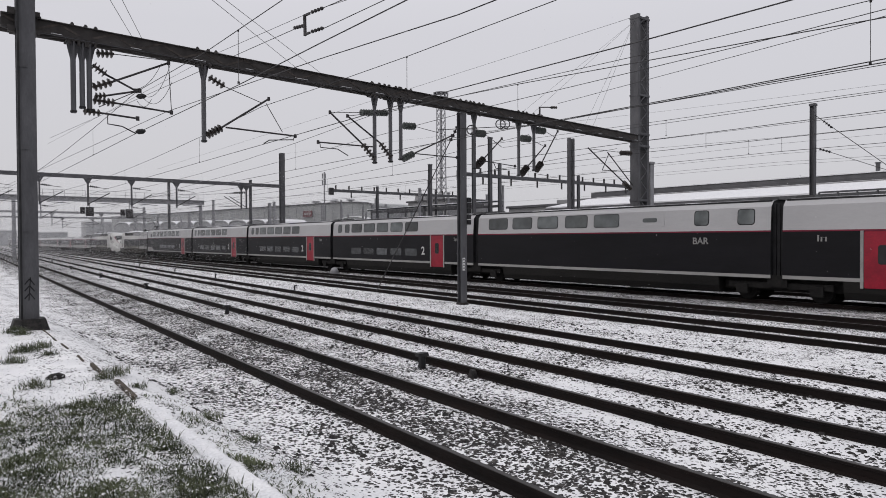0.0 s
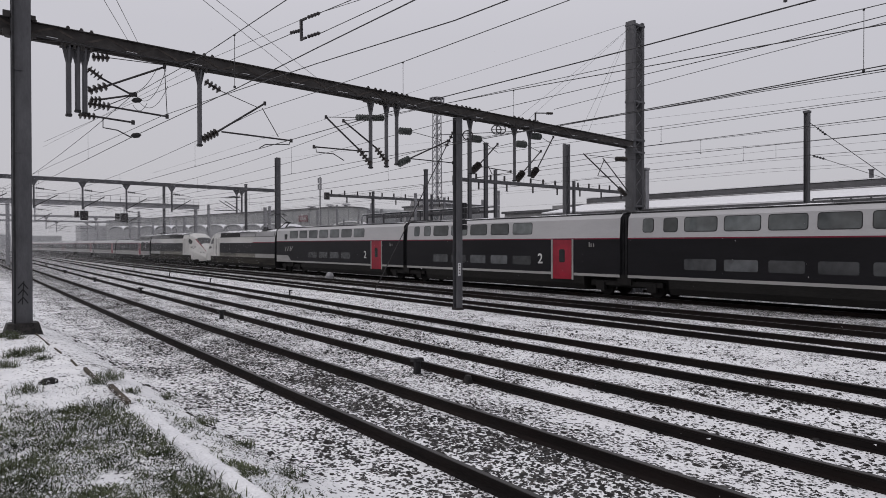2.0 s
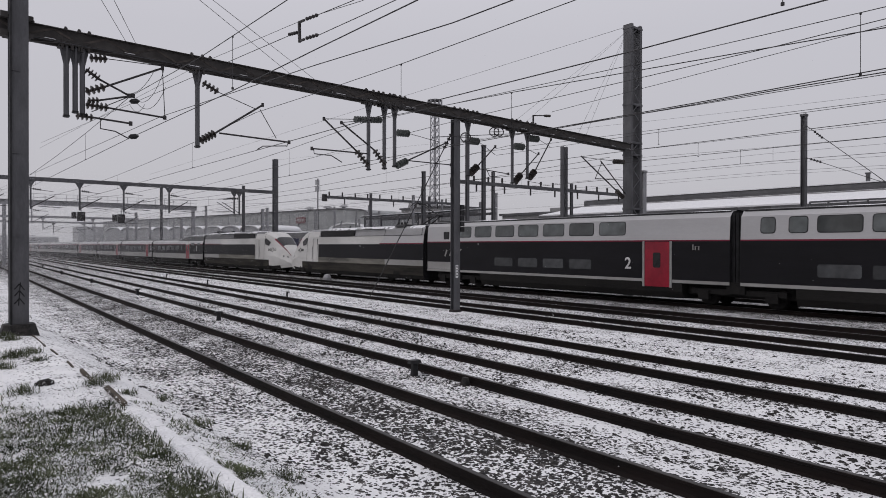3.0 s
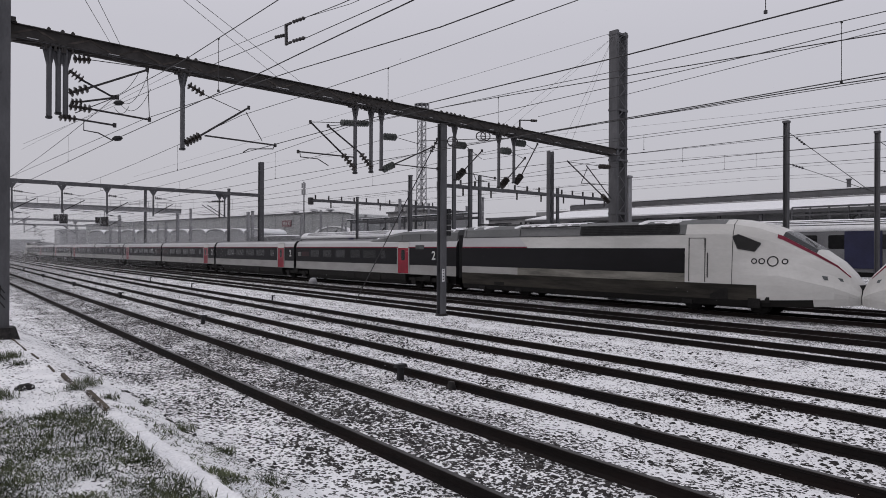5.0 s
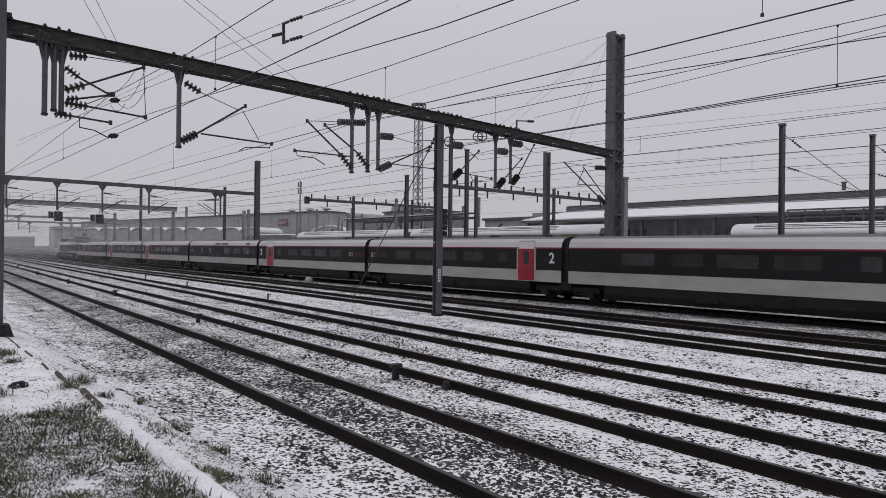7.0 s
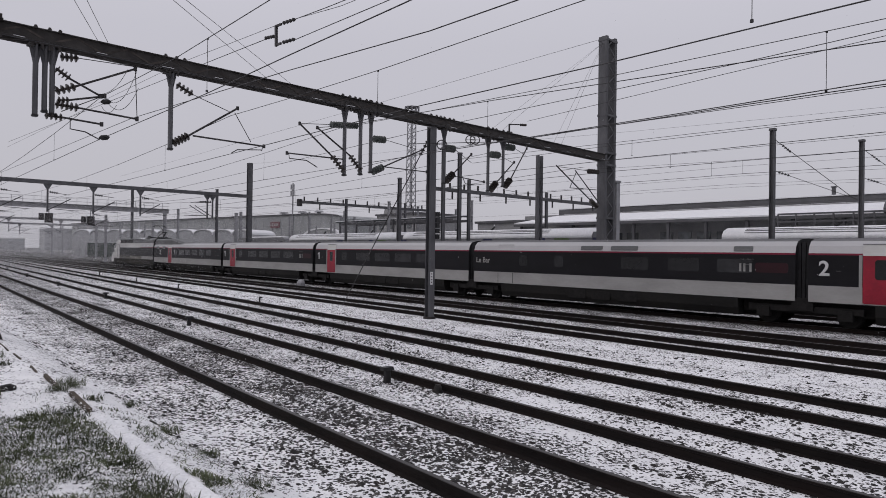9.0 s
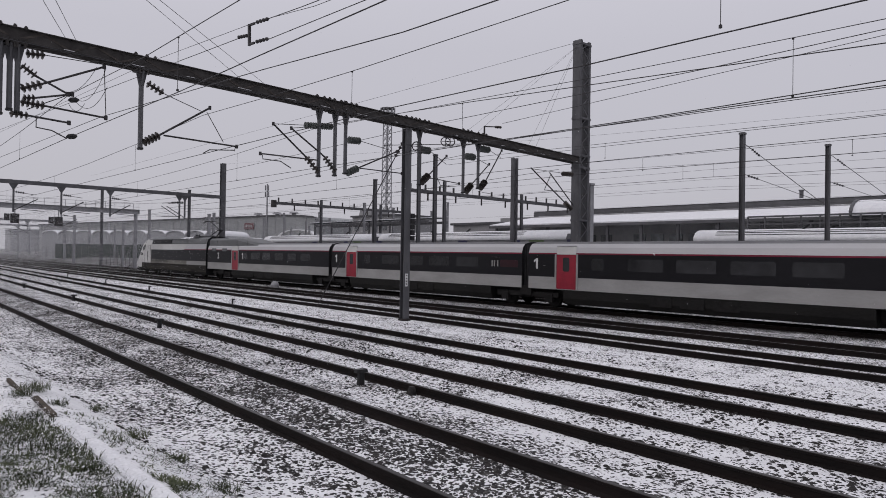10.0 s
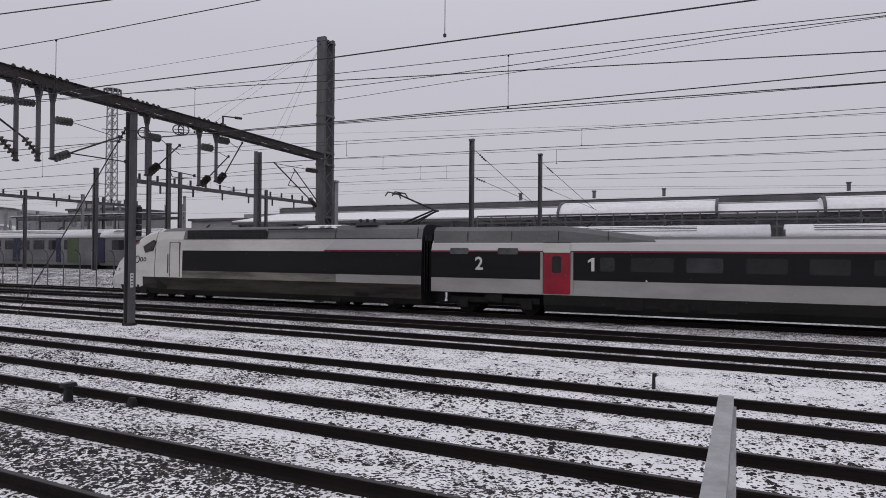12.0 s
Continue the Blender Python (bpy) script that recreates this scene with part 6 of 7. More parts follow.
def white_sheds():
    """A row of small workshops with vaulted roofs in front of the depot, behind a dark fence."""
    a, d = Vector((-134.6, 60.5, 0)), Vector((-0.89, -0.455, 0)).normalized()
    back = Vector((d.y, -d.x, 0))
    back = back if back.x < 0 else -back
    arc = [math.pi * j / 10 for j in range(11)]
    for k in range(10):
        q = a + d * (5.3 * k)
        z0 = ground_z(q.x, q.y)
        t = thing("workshop_shed", "small white shed with a snowy vaulted roof", "shed", "row of white sheds")
        ring = [(-2.62, z0 - 0.2), (2.62, z0 - 0.2)] + [(2.62 * math.cos(w), 6.15 + 0.95 * math.sin(w)) for w in arc]
        g = Geo()
        g.prism([q + d * u + Vector((0, 0, z)) for u, z in ring], [q + d * u + back * 8 + Vector((0, 0, z)) for u, z in ring])
        part("wall", g, M_PALE, t)
        g = Geo()
        rim = [(2.66 * math.cos(w), 6.17 + 1.0 * math.sin(w)) for w in arc] + [(2.66 * math.cos(w), 6.27 + 1.12 * math.sin(w)) for w in reversed(arc)]
        g.prism([q + d * u - back * 0.25 + Vector((0, 0, z)) for u, z in rim], [q + d * u + back * 8.3 + Vector((0, 0, z)) for u, z in rim])
        part("roof", g, M_SNOW, t)
        for u in (-1.3, 1.0):
            g = Geo()
            p = q + d * u - back * 0.04
            g.bar(p + Vector((0, 0, z0)), p + Vector((0, 0, z0 + 2.6)), 0.9, 0.06, 0, (back.x, back.y, 0))
            part("shed_door", g, M_FAR, t)
    f = thing("board_fence", "dark board fence along the far yard", "fence")
    a = a - back * 5 - d * 4
    for k in range(22):
        g = Geo()
        p, q = a + d * (2.0 * k), a + d * (2.0 * k + 1.94)
        top = 4.0 + 0.25 * noise.noise((k * 0.4, 0, 3))
        g.bar(p + Vector((0, 0, 2.4)), q + Vector((0, 0, 2.4)), 0.12, 2 * top - 4.8)
        part("panel", g, M_WAGON, f)


white_sheds()


def canopy_hall():
    """Low station buildings with snow-covered roofs, parallel to the tracks."""
    t = thing("station_building", "long low grey station building under snow-covered roofs", "building", at=(0, 0, -0.55))
    y0, y1 = 66.0, 82.0
    g = Geo()
    g.box((-6, (y0 + y1) / 2 + 2, 4.4), (108, y1 - y0, 8.4))
    part("wall", g, M_BUILD2, t)
    g = Geo()
    g.prism([(-57, y0 - 3.5, 7.15), (45, y0 - 3.5, 7.15), (45, y0 + 3.0, 8.5), (-54, y0 + 3.0, 8.5)], [(-57, y0 - 3.5, 7.35), (45, y0 - 3.5, 7.35), (45, y0 + 3.0, 8.7), (-54, y0 + 3.0, 8.7)])
    part("canopy_roof", g, M_SNOW, t, "snow-covered sloping canopy roof")
    g = Geo()
    g.box((-6, y0 - 3.5, 7.05), (102, 0.2, 0.3))
    part("canopy_edge", g, M_DARKROOF, t)
    g = Geo()
    g.box((-6, y0 + 3.3, 9.0), (98, 0.4, 0.62))
    part("fascia", g, M_DARKROOF, t, "dark roof fascia")
    g = Geo()
    g.box((-6, y0 + 6, 9.42), (98, 6.0, 0.1))
    part("upper_roof_snow", g, M_SNOW, t)
    for k in range(44):
        x = -54 + 2.2 * k
        w = random.Random(k).random()
        if w < 0.72:
            g = Geo()
            g.box((x, y0 + 1.95, 5.55), (1.5, 0.14, 1.1))
            part("window", g, M_PANE, t)
    for k in range(24):
        g = Geo()
        g.box((-56 + 4.1 * k, y0 - 3.2, 3.9), (0.28, 0.28, 6.4))
        part("canopy_post", g, M_STEEL, t)
    for xa, xb in ((-15.9, -1.7), (6.6, 30.0)):
        g = Geo()
        ring = []
        for k in range(9):
            w = math.pi * k / 8 / 2
            ring.append((y0 - 3.9 + 3.2 * (1 - math.cos(w)), 7.2 + 1.5 * math.sin(w)))
        ring += [(y0 + 3.0, 8.7), (y0 + 3.0, 7.2)]
        g.prism([(xa, y, z) for y, z in ring], [(xb, y, z) for y, z in ring])
        part("vaulted_roof", g, M_SNOW, t, "curved snow-covered roof")
        for x in (xa, xb):
            g = Geo()
            for (ya, za), (yb, zb) in zip(ring[:9], ring[1:9]):
                g.bar((x, ya, za), (x, yb, zb), 0.25, 0.2)
            part("roof_rib", g, M_DARKROOF, t)
    for x in (-22.5, -14.2, -7.0, 9.4):
        g = Geo()
        g.box((x, y0 + 5, 9.9), (0.3, 0.3, 1.0))
        g.box((x, y0 + 5, 10.42), (0.42, 0.42, 0.12))
        part("roof_flue", g, M_STEEL, t)
    low = thing("flat_roof_shed", "flat-roofed grey shed beside the station building", "shed", at=(0, 0, -0.45))
    g = Geo()
    g.box((-61, 67, 4.1), (8.5, 6, 6.8))
    part("wall", g, M_BUILD2, low)
    g = Geo()
    g.box((-61, 67, 7.6), (9.2, 6.6, 0.3))
    part("roof", g, M_DARKROOF, low)
    # open steel frame in front of the vaults
    fr = thing("footbridge_frame", "open grey steel frame of a covered walkway", "footbridge", at=(0, 0, -0.45))
    g = Geo()
    for z in (5.9, 6.5, 7.2):
        g.bar((-24, 61.5, z), (28, 61.5, z), 0.14, 0.14)
    part("beam", g, M_STEEL, fr)
    for k in range(35):
        g = Geo()
        x = -24 + 1.5 * k
        g.bar((x, 61.5, 0.8), (x, 61.5, 7.2), 0.12, 0.12)
        part("upright", g, M_STEEL, fr)


canopy_hall()


def annexe_block(x0, x1, y, z):
    t = thing("yard_building", "brownish grey flat-roofed yard building with a stair head", "building")
    g = Geo()
    g.box(((x0 + x1) / 2, y + 4, z / 2), (x1 - x0, 8, z))
    part("wall", g, M_BUILD2, t)
    g = Geo()
    g.box(((x0 + x1) / 2, y + 4, z + 0.12), (x1 - x0 + 0.5, 8.5, 0.25))
    part("roof_edge", g, M_DARKROOF, t)
    g = Geo()
    g.box((x0 + 1.9, y + 3, z + 0.7), (3.2, 4, 1.2), 0, 0.9)
    part("stair_head", g, M_BUILD2, t)
    for k in range(int((x1 - x0) / 2.4)):
        g = Geo()
        g.box((x0 + 1.3 + 2.4 * k, y - 0.03, z - 1.7), (1.1, 0.12, 1.0))
        part("window", g, M_PANE, t)


annexe_block(-86.7, -75.9, 62.0, 8.7)


def distant_block(x, y, w, d, h, label):
    """A low far-off building with a parapet and rows of windows."""
    t = thing("distant_building", label, "building", "buildings at the horizon")
    g = Geo()
    g.box((x, y, h / 2), (d, w, h))
    part("wall", g, M_PALE, t)
    g = Geo()
    g.box((x, y, h + 0.25), (d + 0.8, w + 0.8, 0.5))
    part("roof", g, M_SNOW, t)
    for r in range(int(h / 3.4)):
        for k in range(int(w / 5)):
            g = Geo()
            g.box((x + d / 2 + 0.05, y - w / 2 + 2.5 + 5 * k, 2.0 + 3.3 * r), (0.12, 2.0, 1.5))
            part("window", g, M_FAR, t)


rnd = random.Random(12)
yy = -70.0
while yy < 230:
    w = rnd.uniform(18, 36)
    distant_block(-430 - rnd.uniform(0, 50), yy + w / 2, w, 16, rnd.uniform(7, 15), "pale block of buildings at the horizon in snowfall")
    yy += w + rnd.uniform(0, 10)


def platform_canopy():
    t = thing("platform_canopy", "open steel platform canopy with snow on its ribs", "canopy")
    y0, y1, z, xa, xb = 50.0, 53.0, 6.95, -78.9, -55.1
    for y in (y0, y1):
        g = Geo()
        g.bar((xa, y, z - 0.3), (xb, y, z - 0.3), 0.15, 0.3)
        part("girder", g, M_STEEL, t)
    n = int((xb - xa) / 1.25)
    for k in range(n):
        x = xa + 1.25 * k
        g = Geo()
        g.bar((x, y0 - 0.7, z - 0.05), (x + 0.5, y1 + 0.7, z + 0.3), 0.12, 0.14)
        part("rib", g, M_STEEL, t)
        g = Geo()
        g.bar((x + 0.08, y0 - 0.7, z + 0.08), (x + 0.58, y1 + 0.7, z + 0.43), 0.5, 0.08)
        part("roof_snow", g, M_SNOW, t)
    for k in range(int((xb - xa) / 4.2)):
        g = Geo()
        x = xa + 4.2 * k
        g.box((x, y0, (z + 0.8) / 2), (0.2, 0.2, z - 0.8), 0, 1, 0.02)
        part("column", g, M_STEEL, t)
    g = Geo()
    g.box(((xa + xb) / 2, 51.5, 1.3), (xb - xa + 2, 4.2, 0.9))
    part("platform", g, M_CONC, t, "low concrete platform")


platform_canopy()


def fence():
    t = thing("fence", "tall thin dark wire fence with bent post tops", "fence")
    for k in range(46):
        g = Geo()
        x = -125 + 2.0 * k
        lean = 0.05 * noise.noise((k * 1.3, 0, 7))
        g.path([(x, 36.3, -0.1), (x + lean, 36.3, 2.5), (x + lean, 36.15, 2.85), (x + lean, 35.85, 3.0)], 0.045, 6)
        part("post", g, M_STEEL, t)
    for z in (0.3, 1.2, 2.1):
        g = Geo()
        g.tube((-125, 36.3, z), (-35, 36.3, z), 0.010, 4)
        part("fence_wire", g, M_WIRE, t)


fence()


# ---------------- parked railcar behind the running line ----------------
def parked_car(x0, length, kind, seed):
    t = thing("parked_railcar", "parked grey and blue railcar with a snow-covered roof" if kind == "blue" else "parked grey railcar under thick roof snow", "railcar", "parked railcars")
    y, zb = (46.0, 1.18) if kind == "blue" else (50.5, 1.12)
    g = Geo()
    prof = [(-1.35, 0.35), (-1.42, 0.9), (-1.42, 2.5), (-1.40, 3.25), (-1.20, 3.6)]
    full = prof + [(-a, b) for a, b in reversed(prof)]
    g.prism([(x0 + 0.3, y + a, zb + b) for a, b in full], [(x0 + length - 0.3, y + a, zb + b) for a, b in full])
    part("body", g, M_RCGREY if kind != "blue" else M_RCGREY, t)
    g = Geo()
    arc = [(-1.45, 3.1), (-1.42, 3.38), (-1.15, 3.72), (-0.6, 3.93), (0, 3.99), (0.6, 3.93), (1.15, 3.72), (1.42, 3.38), (1.45, 3.1)]
    g.prism([(x0 + 0.35, y + a, zb + b) for a, b in arc], [(x0 + length - 0.35, y + a, zb + b) for a, b in arc])
    part("roof_snow", g, M_SNOW, t, "white snow lying on the roof", True)
    g = Geo()
    for dz, yy in ((3.72, -1.16), (3.83, -0.90), (3.55, -1.29)):
        g.bar((x0 + 2, y + yy, zb + dz), (x0 + length - 5, y + yy, zb + dz), 0.07, 0.05)
    part("roof_rib", g, M_DARKROOF, t)
    n = int((length - 4) / 2.4)
    for k in range(n):
        g = side_panel(0, 1.7, 1.9, 2.85, 0, 0.1, 0.02)
        g.v = [(x0 + 2 + 2.4 * k + a, y - 1.42 + b, zb + c) for a, b, c in g.v]
        part("window", g, M_WINSHADE, t)
    doors = ((20.01, 0.7, M_BLUE), (21.75, 1.62, M_GREEN), (25.77, 1.46, M_BLUE), (13.0, 1.2, M_BLUE)) if kind == "blue" else ((7.8, 2.2, M_BLUE), (17.5, 2.2, M_BLUE))
    for s, w, paint in doors:
        g = side_panel(0, w, 0.6, 3.1, 0.01, 0.05, 0.03)
        g.v = [(x0 + s + a, y - 1.42 + b, zb + c) for a, b, c in g.v]
        part("door_panel", g, paint, t, "dull green door panel" if paint is M_GREEN else "deep blue door panel")
    g = Geo()
    g.box((x0 + length / 2, y, zb + 0.1), (length - 2, 2.4, 0.86))
    part("underframe", g, M_BOGIE, t)
    for s in (0.3, 0.5, 0.72):
        g = Geo()
        g.bar((x0 + length * s, y - 0.3, zb + 3.92), (x0 + length * s + 0.5, y - 0.3, zb + 4.25), 0.12, 0.12)
        part("roof_handle", g, M_BLACK, t)


def parked_locomotive(x0, x1, y, zb):
    t = thing("parked_locomotive", "parked grey locomotive with dark blue side panels", "locomotive")
    g = Geo()
    prof = [(x0, 0.9), (x1, 0.9), (x1, 2.3), (x1 - 0.5, 3.3), (x1 - 1.0, 3.6), (x0 + 1.0, 3.6), (x0 + 0.5, 3.3), (x0, 2.3)]
    g.prism([(x, y - 1.42, zb + z) for x, z in prof], [(x, y + 1.42, zb + z) for x, z in prof])
    part("body", g, M_RCGREY, t)
    g = Geo()
    g.box(((x0 + x1) / 2, y - 1.44, zb + 2.2), ((x1 - x0) * 0.52, 0.06, 1.1), 0, 1, 0.02)
    part("side_panel", g, M_BLUE, t, "dark blue side panel")
    for x in (x0 + 1.3, x1 - 1.3):
        g = Geo()
        g.box((x, y - 1.44, zb + 2.75), (0.8, 0.06, 0.6), 0, 1, 0.02)
        part("cab_window", g, M_PANE, t)
    g = Geo()
    g.box(((x0 + x1) / 2, y, zb + 0.55), (x1 - x0 - 0.6, 2.5, 0.9))
    part("underframe", g, M_BOGIE, t)
    g = Geo()
    g.box(((x0 + x1) / 2, y, zb + 3.68), ((x1 - x0) * 0.6, 1.8, 0.16), 0, 0.9)
    part("roof_snow", g, M_SNOW, t, "patchy snow on the roof")


parked_locomotive(-101.4, -84.6, 46.0, 1.18)
for x in (-83.9, -57.7):
    parked_car(x, 26.0, "blue", 2)
for k in range(4, 7):
    parked_car(-128.4 + 26.2 * k, 26.0, "grey", k)


# ---------------- verge: cable trough, weeds, dwarf signals, foreground rail ----------------
def trough():
    """Cable trough: lids under smooth snow near by, a dark open joint farther along."""
    t = thing("cable_trough", "row of concrete cable trough lids smoothed over by snow", "cable trough", "", "structure")
    rnd = random.Random(3)
    x = -9.6
    while x < 2:
        y = 2.37
        z = ground_z(x + 0.5, y)
        tilt = rnd.uniform(-0.012, 0.012)
        ring = [(x, y - 0.10), (x + 0.997, y - 0.10 + tilt), (x + 0.997, y + 0.10 + tilt), (x, y + 0.10)]
        g = Geo()
        g.prism([(a, b, z - 0.08) for a, b in ring], [(a, b, z + 0.022 + tilt) for a, b in ring])
        part("lid", g, M_SNOW, t)
        x += 1.0
    for xa, xb in ((-19.6, -17.2), (-16.6, -15.6), (-14.6, -13.9)):
        g = Geo()
        g.bar((xa, 2.36, ground_z(xa, 2.36) + 0.005), (xb, 2.34, ground_z(xb, 2.34) + 0.005), 0.03, 0.03)
        part("joint", g, M_TWIG, t, "dark open joint in the snow")


trough()


def weeds():
    """Leaf blades and stalks in a dense patch, dusted with snow."""
    rnd = random.Random(7)
    g = Geo()

    def blade(x, y, z, h, w, lean, ang):
        dx, dy = math.cos(ang), math.sin(ang)
        px, py = -dy * w / 2, dx * w / 2
        m = (x + dx * lean * 0.45, y + dy * lean * 0.45, z + h * 0.65)
        e = (x + dx * lean, y + dy * lean, z + h)
        g.poly([(x - px, y - py, z), (x + px, y + py, z), (m[0] + px * 0.8, m[1] + py * 0.8, m[2]), (m[0] - px * 0.8, m[1] - py * 0.8, m[2])])
        g.poly([(m[0] - px * 0.8, m[1] - py * 0.8, m[2]), (m[0] + px * 0.8, m[1] + py * 0.8, m[2]), e])

    for k in range(150000):
        x = rnd.uniform(-12.6, -3.4)
        y = rnd.uniform(-0.9, 3.35)
        if 2.22 < y < 2.52 + 0.05 * noise.noise((x * 3, 0, 9)):
            continue
        rim = min(1.0, max(0.0, (x + 11.2 + 1.1 * noise.noise((y * 1.3, x * 0.6, 5))) / 2.0))
        if y > 2.4:
            rim *= 0.6 * max(0.0, 0.5 + 1.8 * noise.noise((x * 1.1, y * 1.4, 8))) * max(0.0, 1 - (y - 2.5) / 0.85)
        clump = noise.noise((x * 0.9, y * 0.9, 1)) + 0.6 * noise.noise((x * 3.1, y * 3.1, 4))
        if rnd.random() > rim * (0.85 + 1.5 * clump):
            continue
        z = ground_z(x, y)
        dens = noise.noise((x * 1.6, y * 1.6, 2)) + 0.5 * noise.noise((x * 4.5, y * 4.5, 3))
        h = rnd.uniform(0.015, 0.055) * (1.0 + 1.6 * max(0, dens)) * (1.0 if y < 2.4 else 0.65)
        blade(x, y, z - 0.008, h, rnd.uniform(0.006, 0.02), rnd.uniform(0.03, 0.11), rnd.uniform(0, 6.28))
    for k in range(15000):
        x, y = rnd.uniform(-12.4, -3.4), rnd.uniform(-0.9, 2.3)
        lush = noise.noise((x * 0.9, y * 0.9, 1)) + 0.7 * noise.noise((x * 2.6, y * 2.6, 6))
        rim = min(1.0, max(0.0, (x + 11.6 + 1.1 * noise.noise((y * 1.3, x * 0.6, 5))) / 1.6))
        if rnd.random() > rim * (0.35 + 1.6 * lush):
            continue
        blade(x, y, ground_z(x, y), rnd.uniform(0.03, 0.11), rnd.uniform(0.006, 0.018), rnd.uniform(0.03, 0.11), rnd.uniform(0, 6.28))
    whole("weed_patch", g, M_GRASS, "low green weeds and grass dusted with snow beside the track", "grass", "", "stuff")
    g = Geo()
    for k in range(8000):
        x, y = rnd.uniform(-12.5, -3.6), rnd.uniform(-0.9, 2.35)
        z = ground_z(x, y)
        r = rnd.uniform(0.004, 0.011) if k % 4 else rnd.uniform(0.010, 0.02)
        a = rnd.uniform(0, 6.28)
        zz = z + rnd.uniform(0.02, 0.08)
        pts = [(x + r * math.cos(a + w) * rnd.uniform(0.6, 1.2), y + r * math.sin(a + w) * rnd.uniform(0.6, 1.2), zz + rnd.uniform(-0.012, 0.012)) for w in (0, 1.25, 2.5, 3.77, 5.0)]
        g.poly(pts)
    whole("snow_clumps", g, M_SNOW, "small clumps of snow caught on the weeds", "snow", "", "stuff")
    for (x, y, s, n) in ((-12.37, 2.58, 0.42, 120), (-11.91, 2.29, 0.3, 90), (-11.19, 2.65, 0.28, 80), (-15.85, 1.59, 0.5, 150), (-16.19, 1.93, 0.4, 120), (-14.55, 1.28, 0.4, 100), (-15.14, 1.95, 0.3, 70), (-9.5, 3.2, 0.35, 90), (-8.2, 3.3, 0.3, 80), (-6.6, 3.15, 0.3, 90), (-11.6, 3.3, 0.3, 60), (-19.2, 1.72, 0.42, 150), (-18.7, 1.85, 0.36, 120), (-11.9, 1.3, 0.4, 120), (-12.2, 0.3, 0.5, 150)):
        g = Geo()
        z = ground_z(x, y)
        for k in range(n * 2):
            a, b = rnd.uniform(0, 6.28), rnd.uniform(0, s)
            blade(x + b * math.cos(a) * 0.6, y + b * math.sin(a) * 0.6, z - 0.01, rnd.uniform(0.04, 0.17) * (s / 0.35), rnd.uniform(0.005, 0.012), rnd.uniform(0.02, 0.2), rnd.uniform(0, 6.28))
        whole("weed_tuft", g, M_GRASS, "small dark weed tuft poking through snow", "plant", "weed tufts")
    for (xa, ya), (xb, yb), w, label in (((-13.19, 2.35), (-12.1, 2.34), 0.05, "dark splintered plank end sticking out of snow"), ((-11.4, 2.39), (-10.05, 2.34), 0.07, "grey weathered plank end sticking out of snow")):
        g = Geo()
        g.bar((xa, ya, ground_z(xa, ya) + 0.05), (xb, yb, ground_z(xb, yb) + 0.02), w, 0.06)
        whole("timber_scrap", g, M_TWIG, label, "plank", "timber scraps")
    x, y = -12.46, 1.68
    g = Geo()
    g.lathe((x, y - 0.14, ground_z(x, y) + 0.02), (x, y + 0.14, ground_z(x, y) + 0.03), [(0, 0.03), (0.25, 0.07), (0.7, 0.08), (1, 0.03)], 8)
    whole("rock", g, M_STONE, "dark rounded stone half buried in snow", "stone")


weeds()


def track_peg(x, y, s=1.0):
    t = thing("track_marker", "short black post with a flat cap beside the rail", "marker post", "track marker posts")
    g = Geo()
    g.box((x, y, 0.13 * s), (0.13 * s, 0.15 * s, 0.30 * s), 0, 0.85, 0.02)
    part("stem", g, M_BLACK, t)
    g = Geo()
    g.box((x, y, 0.31 * s), (0.19 * s, 0.30 * s, 0.07 * s), 0, 0.85, 0.03)
    part("cap", g, M_BLACK, t)


for x, y in ((-11.42, 8.52), (-24.5, 9.0), (-40.0, 10.0), (-54.5, 10.4), (-72.4, 11.2), (-94, 12.5)):
    track_peg(x, y)
g = Geo()
g.box((-9.98, 8.74, 0.06), (0.22, 0.18, 0.20), 0, 0.5, 0.03)
whole("stone_block", g, M_STONE, "dark angular stump beside the rail", "block")
for x, y in ((-33.0, 15.9), (-48.0, 16.8), (-1.52, 14.77), (-60, 17.4), (-75, 18.1)):
    g = Geo()
    g.box((x, y, 0.15), (0.07, 0.08, 0.34), 0, 0.8)
    g.box((x + 0.02, y + 0.05, 0.29), (0.07, 0.16, 0.06))
    whole("marker_peg", g, M_BLACK, "thin dark marker peg standing in the snow", "peg", "marker pegs")
g = Geo()
g.lathe((-46.5, 25.9, 0), (-46.5, 25.9, 0.55), [(0, 0.34), (0.5, 0.34), (0.85, 0.25), (1, 0.1)], 12)
whole("relay_box", g, M_FAR, "pale rounded equipment housing beside the track", "equipment box")


def front_rail():
    """Galvanised channel of a railing beside the viewer."""
    t = thing("railing", "galvanised steel railing bar with a rough worn top", "railing")
    a, b = Vector((0.070, 1.30, 2.22)), Vector((0.084, 3.30, 2.22))
    d = (b - a).normalized()
    s = Vector((d.y, -d.x, 0))
    g = Geo()
    g.bar(a, b, 0.060, 0.010)
    for k in (-1, 1):
        g.bar(a + s * (0.027 * k) - Vector((0, 0, 0.037)), b + s * (0.027 * k) - Vector((0, 0, 0.037)), 0.006, 0.064)
    part("top_channel", g, M_GALV, t)
    g = Geo()
    g.box((b.x + 0.01, b.y - 0.08, 1.36), (0.06, 0.06, 1.66))
    g.box((a.x - 0.01, a.y + 0.1, 1.36), (0.06, 0.06, 1.66))
    part("railing_post", g, M_GALV, t)


front_rail()


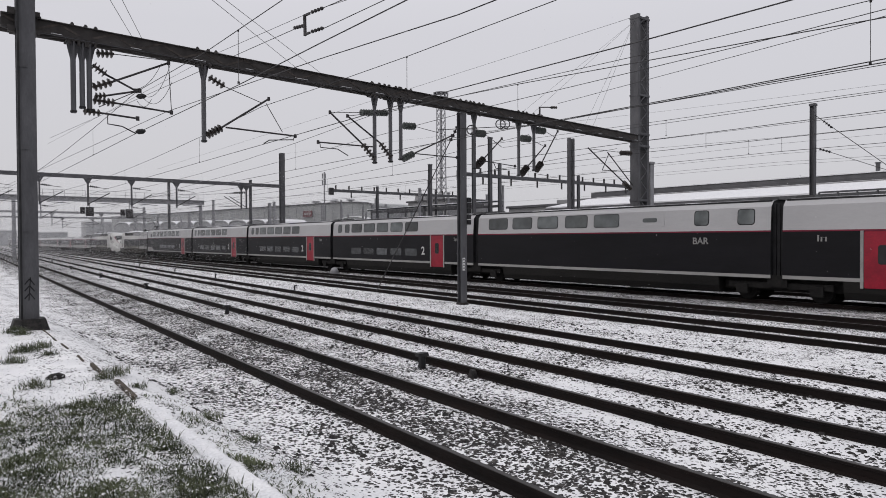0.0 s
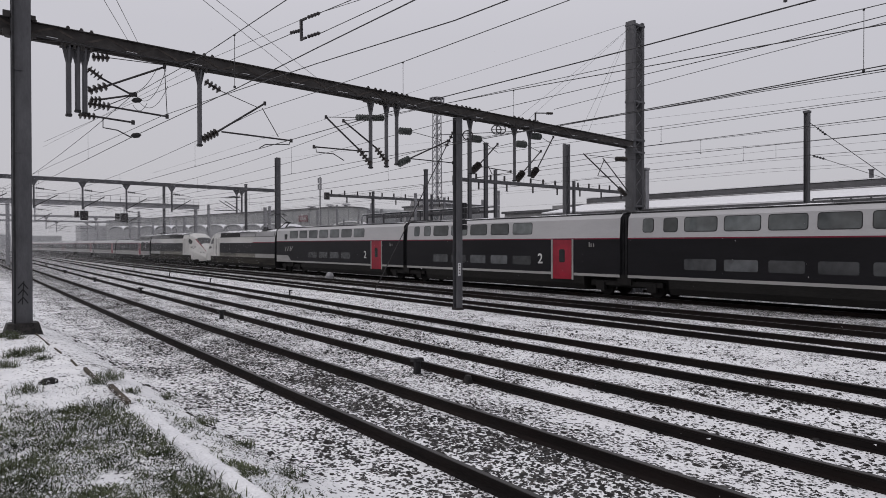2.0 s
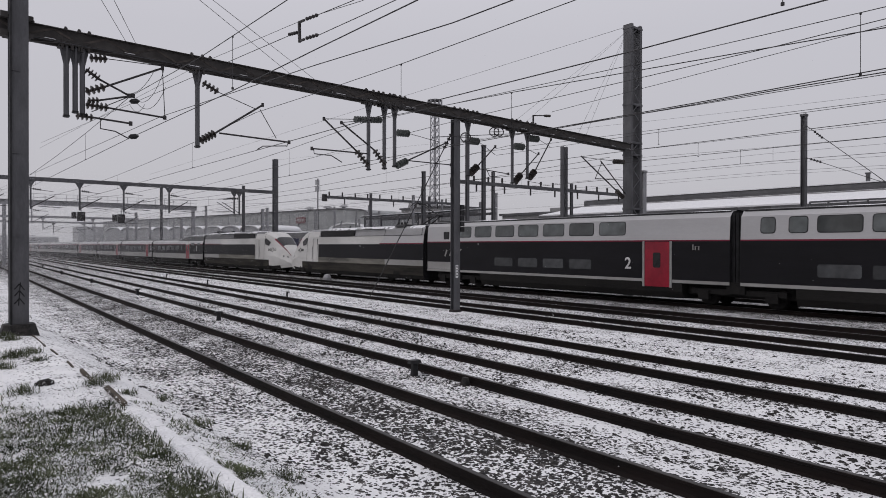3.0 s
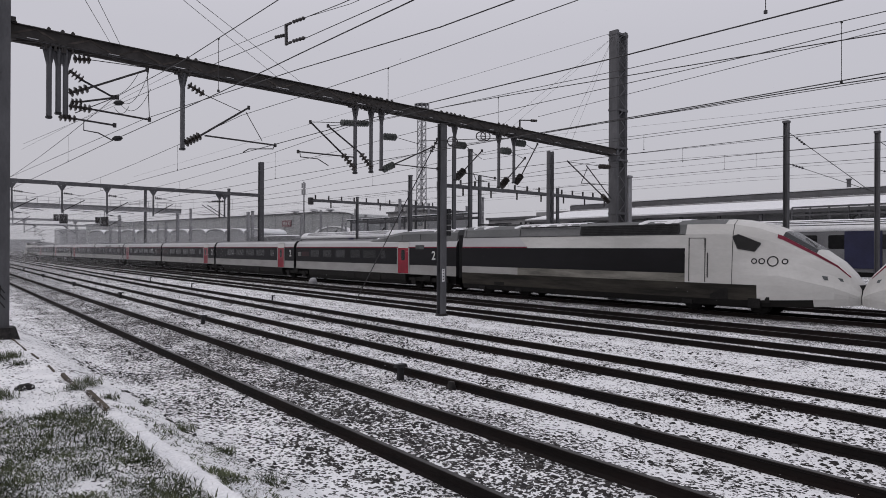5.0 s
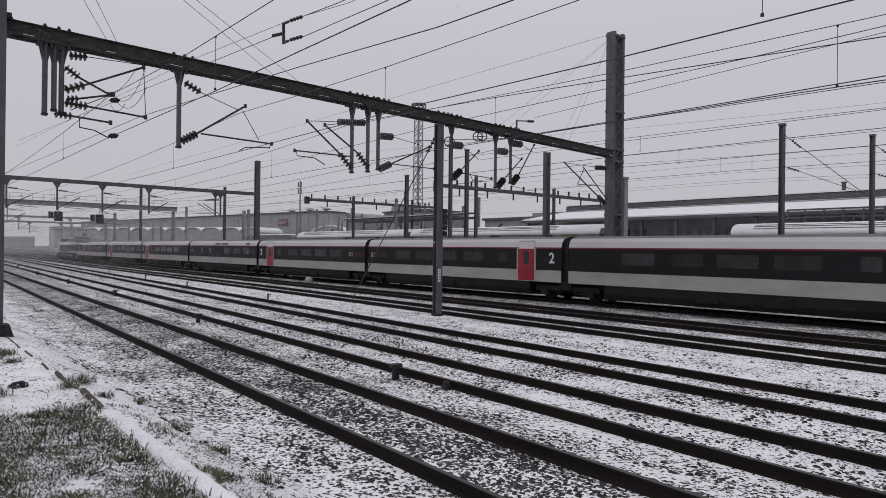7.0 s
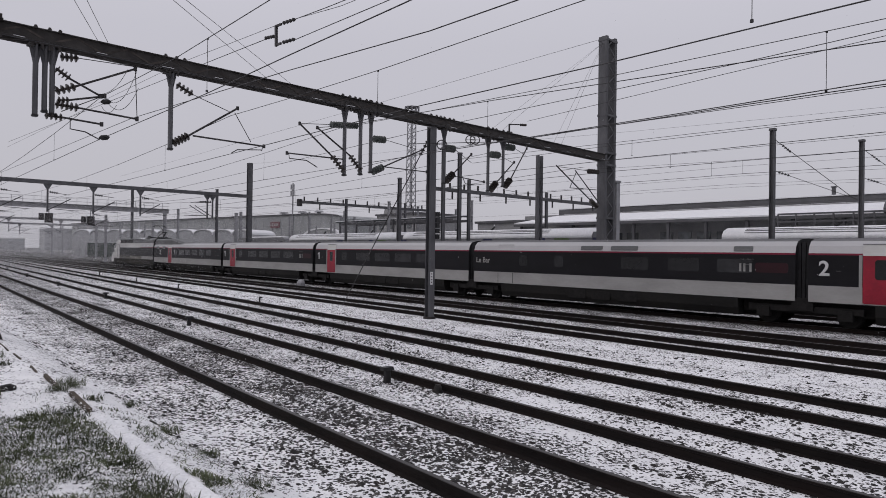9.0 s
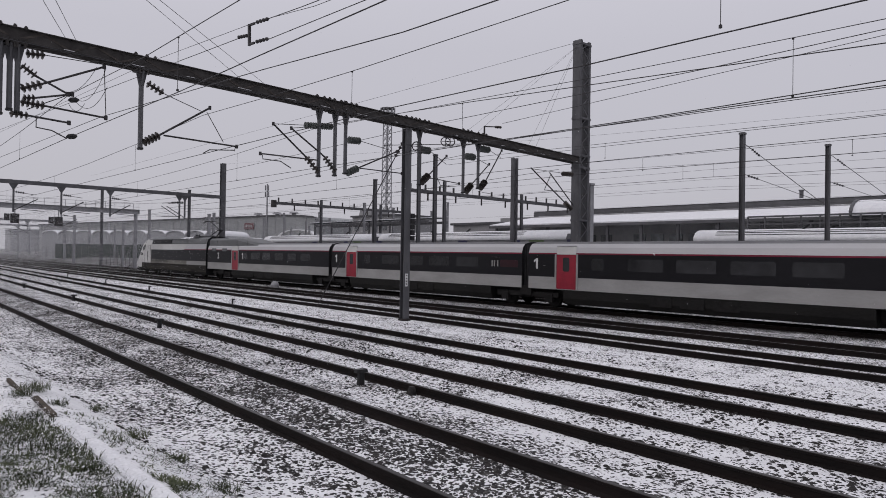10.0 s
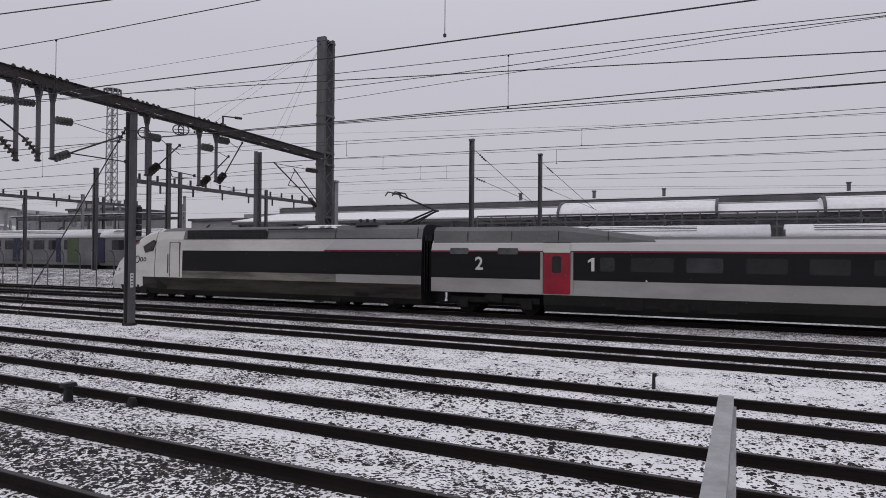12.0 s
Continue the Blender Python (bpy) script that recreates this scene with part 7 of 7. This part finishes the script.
# ---------------- loose stones and falling snow ----------------
def ballast_stones():
    rnd = np.random.default_rng(4)
    base = np.array([(1, 0, 0.1), (0.3, 0.9, 0), (-0.8, 0.5, 0.1), (-0.7, -0.7, 0), (0.4, -0.9, 0.1), (0.42, 0.12, 0.72), (-0.42, -0.15, 0.66)])
    faces = [(0, 1, 5), (1, 2, 6), (1, 6, 5), (2, 3, 6), (3, 4, 6), (4, 5, 6), (4, 0, 5)]
    v, f = [], []
    tries = 400000
    xs = rnd.uniform(-45, 3.0, tries)
    ys = rnd.uniform(3.2, 17.5, tries)
    for x, y in zip(xs, ys):
        x, y = float(x), float(y)
        p = noise.noise((x * 0.45, y * 0.9, 8)) + 0.5 * noise.noise((x * 1.7, y * 1.7, 9))
        v0 = y + 0.038 * x
        share = 0.15 if v0 > 2.75 else 0.07
        if 4.2 < v0 < 6.7:
            share = 0.17
        elif v0 > 13.2:
            share = 0.07
        if rnd.random() > share * (0.9 + 3.6 * p) * min(1.0, (x + 45) / 25):
            continue
        if any(abs(y - track_y(i, x) - o) < 0.06 for i in range(4) for o in (-GAUGE / 2, GAUGE / 2)):
            continue
        s = float(rnd.uniform(0.011, 0.024) + 0.035 * rnd.random() ** 6)
        a = float(rnd.uniform(0, 6.28))
        c, q = math.cos(a), math.sin(a)
        z = ground_z(x, y) - 0.008
        k = len(v)
        j = rnd.uniform(0.75, 1.25, 7)
        for (bx, by, bz), jj in zip(base, j):
            bx, by = bx * jj, by * jj
            v.append((x + s * (bx * c - by * q) * 1.25, y + s * (bx * q + by * c), z + s * bz * jj * 0.95))
        f += [tuple(k + i for i in t) for t in faces]
    me = bpy.data.meshes.new("ballast_stones")
    me.from_pydata(v, [], f)
    me.materials.append(M_STONE)
    tagged(new("ballast_stones", me), "loose dark crushed stones poking out of the thin snow", "gravel", "", "stuff")


ballast_stones()


def flakes(name, count, lo, hi, size, label, seed):
    rnd = np.random.default_rng(seed)
    c = rnd.uniform(lo, hi, (count, 3))
    off = rnd.normal(0, 1, (count, 3, 3))
    off /= np.linalg.norm(off, axis=2, keepdims=True)
    s = rnd.uniform(size[0], size[1], (count, 1, 1))
    v = (c[:, None, :] + off * s).reshape(-1, 3)
    me = bpy.data.meshes.new(name)
    me.vertices.add(len(v))
    me.vertices.foreach_set("co", v.ravel())
    me.loops.add(len(v))
    me.loops.foreach_set("vertex_index", np.arange(len(v)))
    me.polygons.add(count)
    me.polygons.foreach_set("loop_start", np.arange(0, len(v), 3))
    me.materials.append(M_FLAKE)
    me.update(calc_edges=True)
    return tagged(new(name, me), label, "snow", "", "stuff")


FAR_SNOW = flakes("falling_snow", 650000, (-330, 4, -2), (-62, 74, 9), (0.02, 0.036), "dense falling snow that hazes the distance", 1)
LOW_SNOW = flakes("falling_snow", 640000, (-300, 6, -1), (-88, 60, 9), (0.020, 0.034), "dense falling snow veiling the far end of the yard", 3)
NEAR_SNOW = flakes("drifting_snowflakes", 2500, (-34, 2.5, -4), (12, 26, 18), (0.006, 0.013), "sparse wet snowflakes drifting past", 2)


def motions():
    walk(cam, CAM_ROWS, EXPOSURES)
    for car, u, turned in MOVING:
        rows = []
        for k in range(0, 13, 2):
            s = -131.14 + 24.403 * k + 0.02243 * k * k
            rows.append((float(k), pose(s + u, TRAIN_Y, RAIL_TOP, 0, 0, 180 if turned else 0)))
        walk(car, rows)
    walk(FAR_SNOW, [(0.0, pose(0, 0, 1.5)), (12.0, pose(2.0, 0, -2.0))])
    walk(LOW_SNOW, [(0.0, pose(0, 0, 1.2)), (12.0, pose(2.0, 0, -1.2))])
    walk(NEAR_SNOW, [(0.0, pose(0, 0, 5.0)), (12.0, pose(3.0, 0.5, -6.0))])


motions()
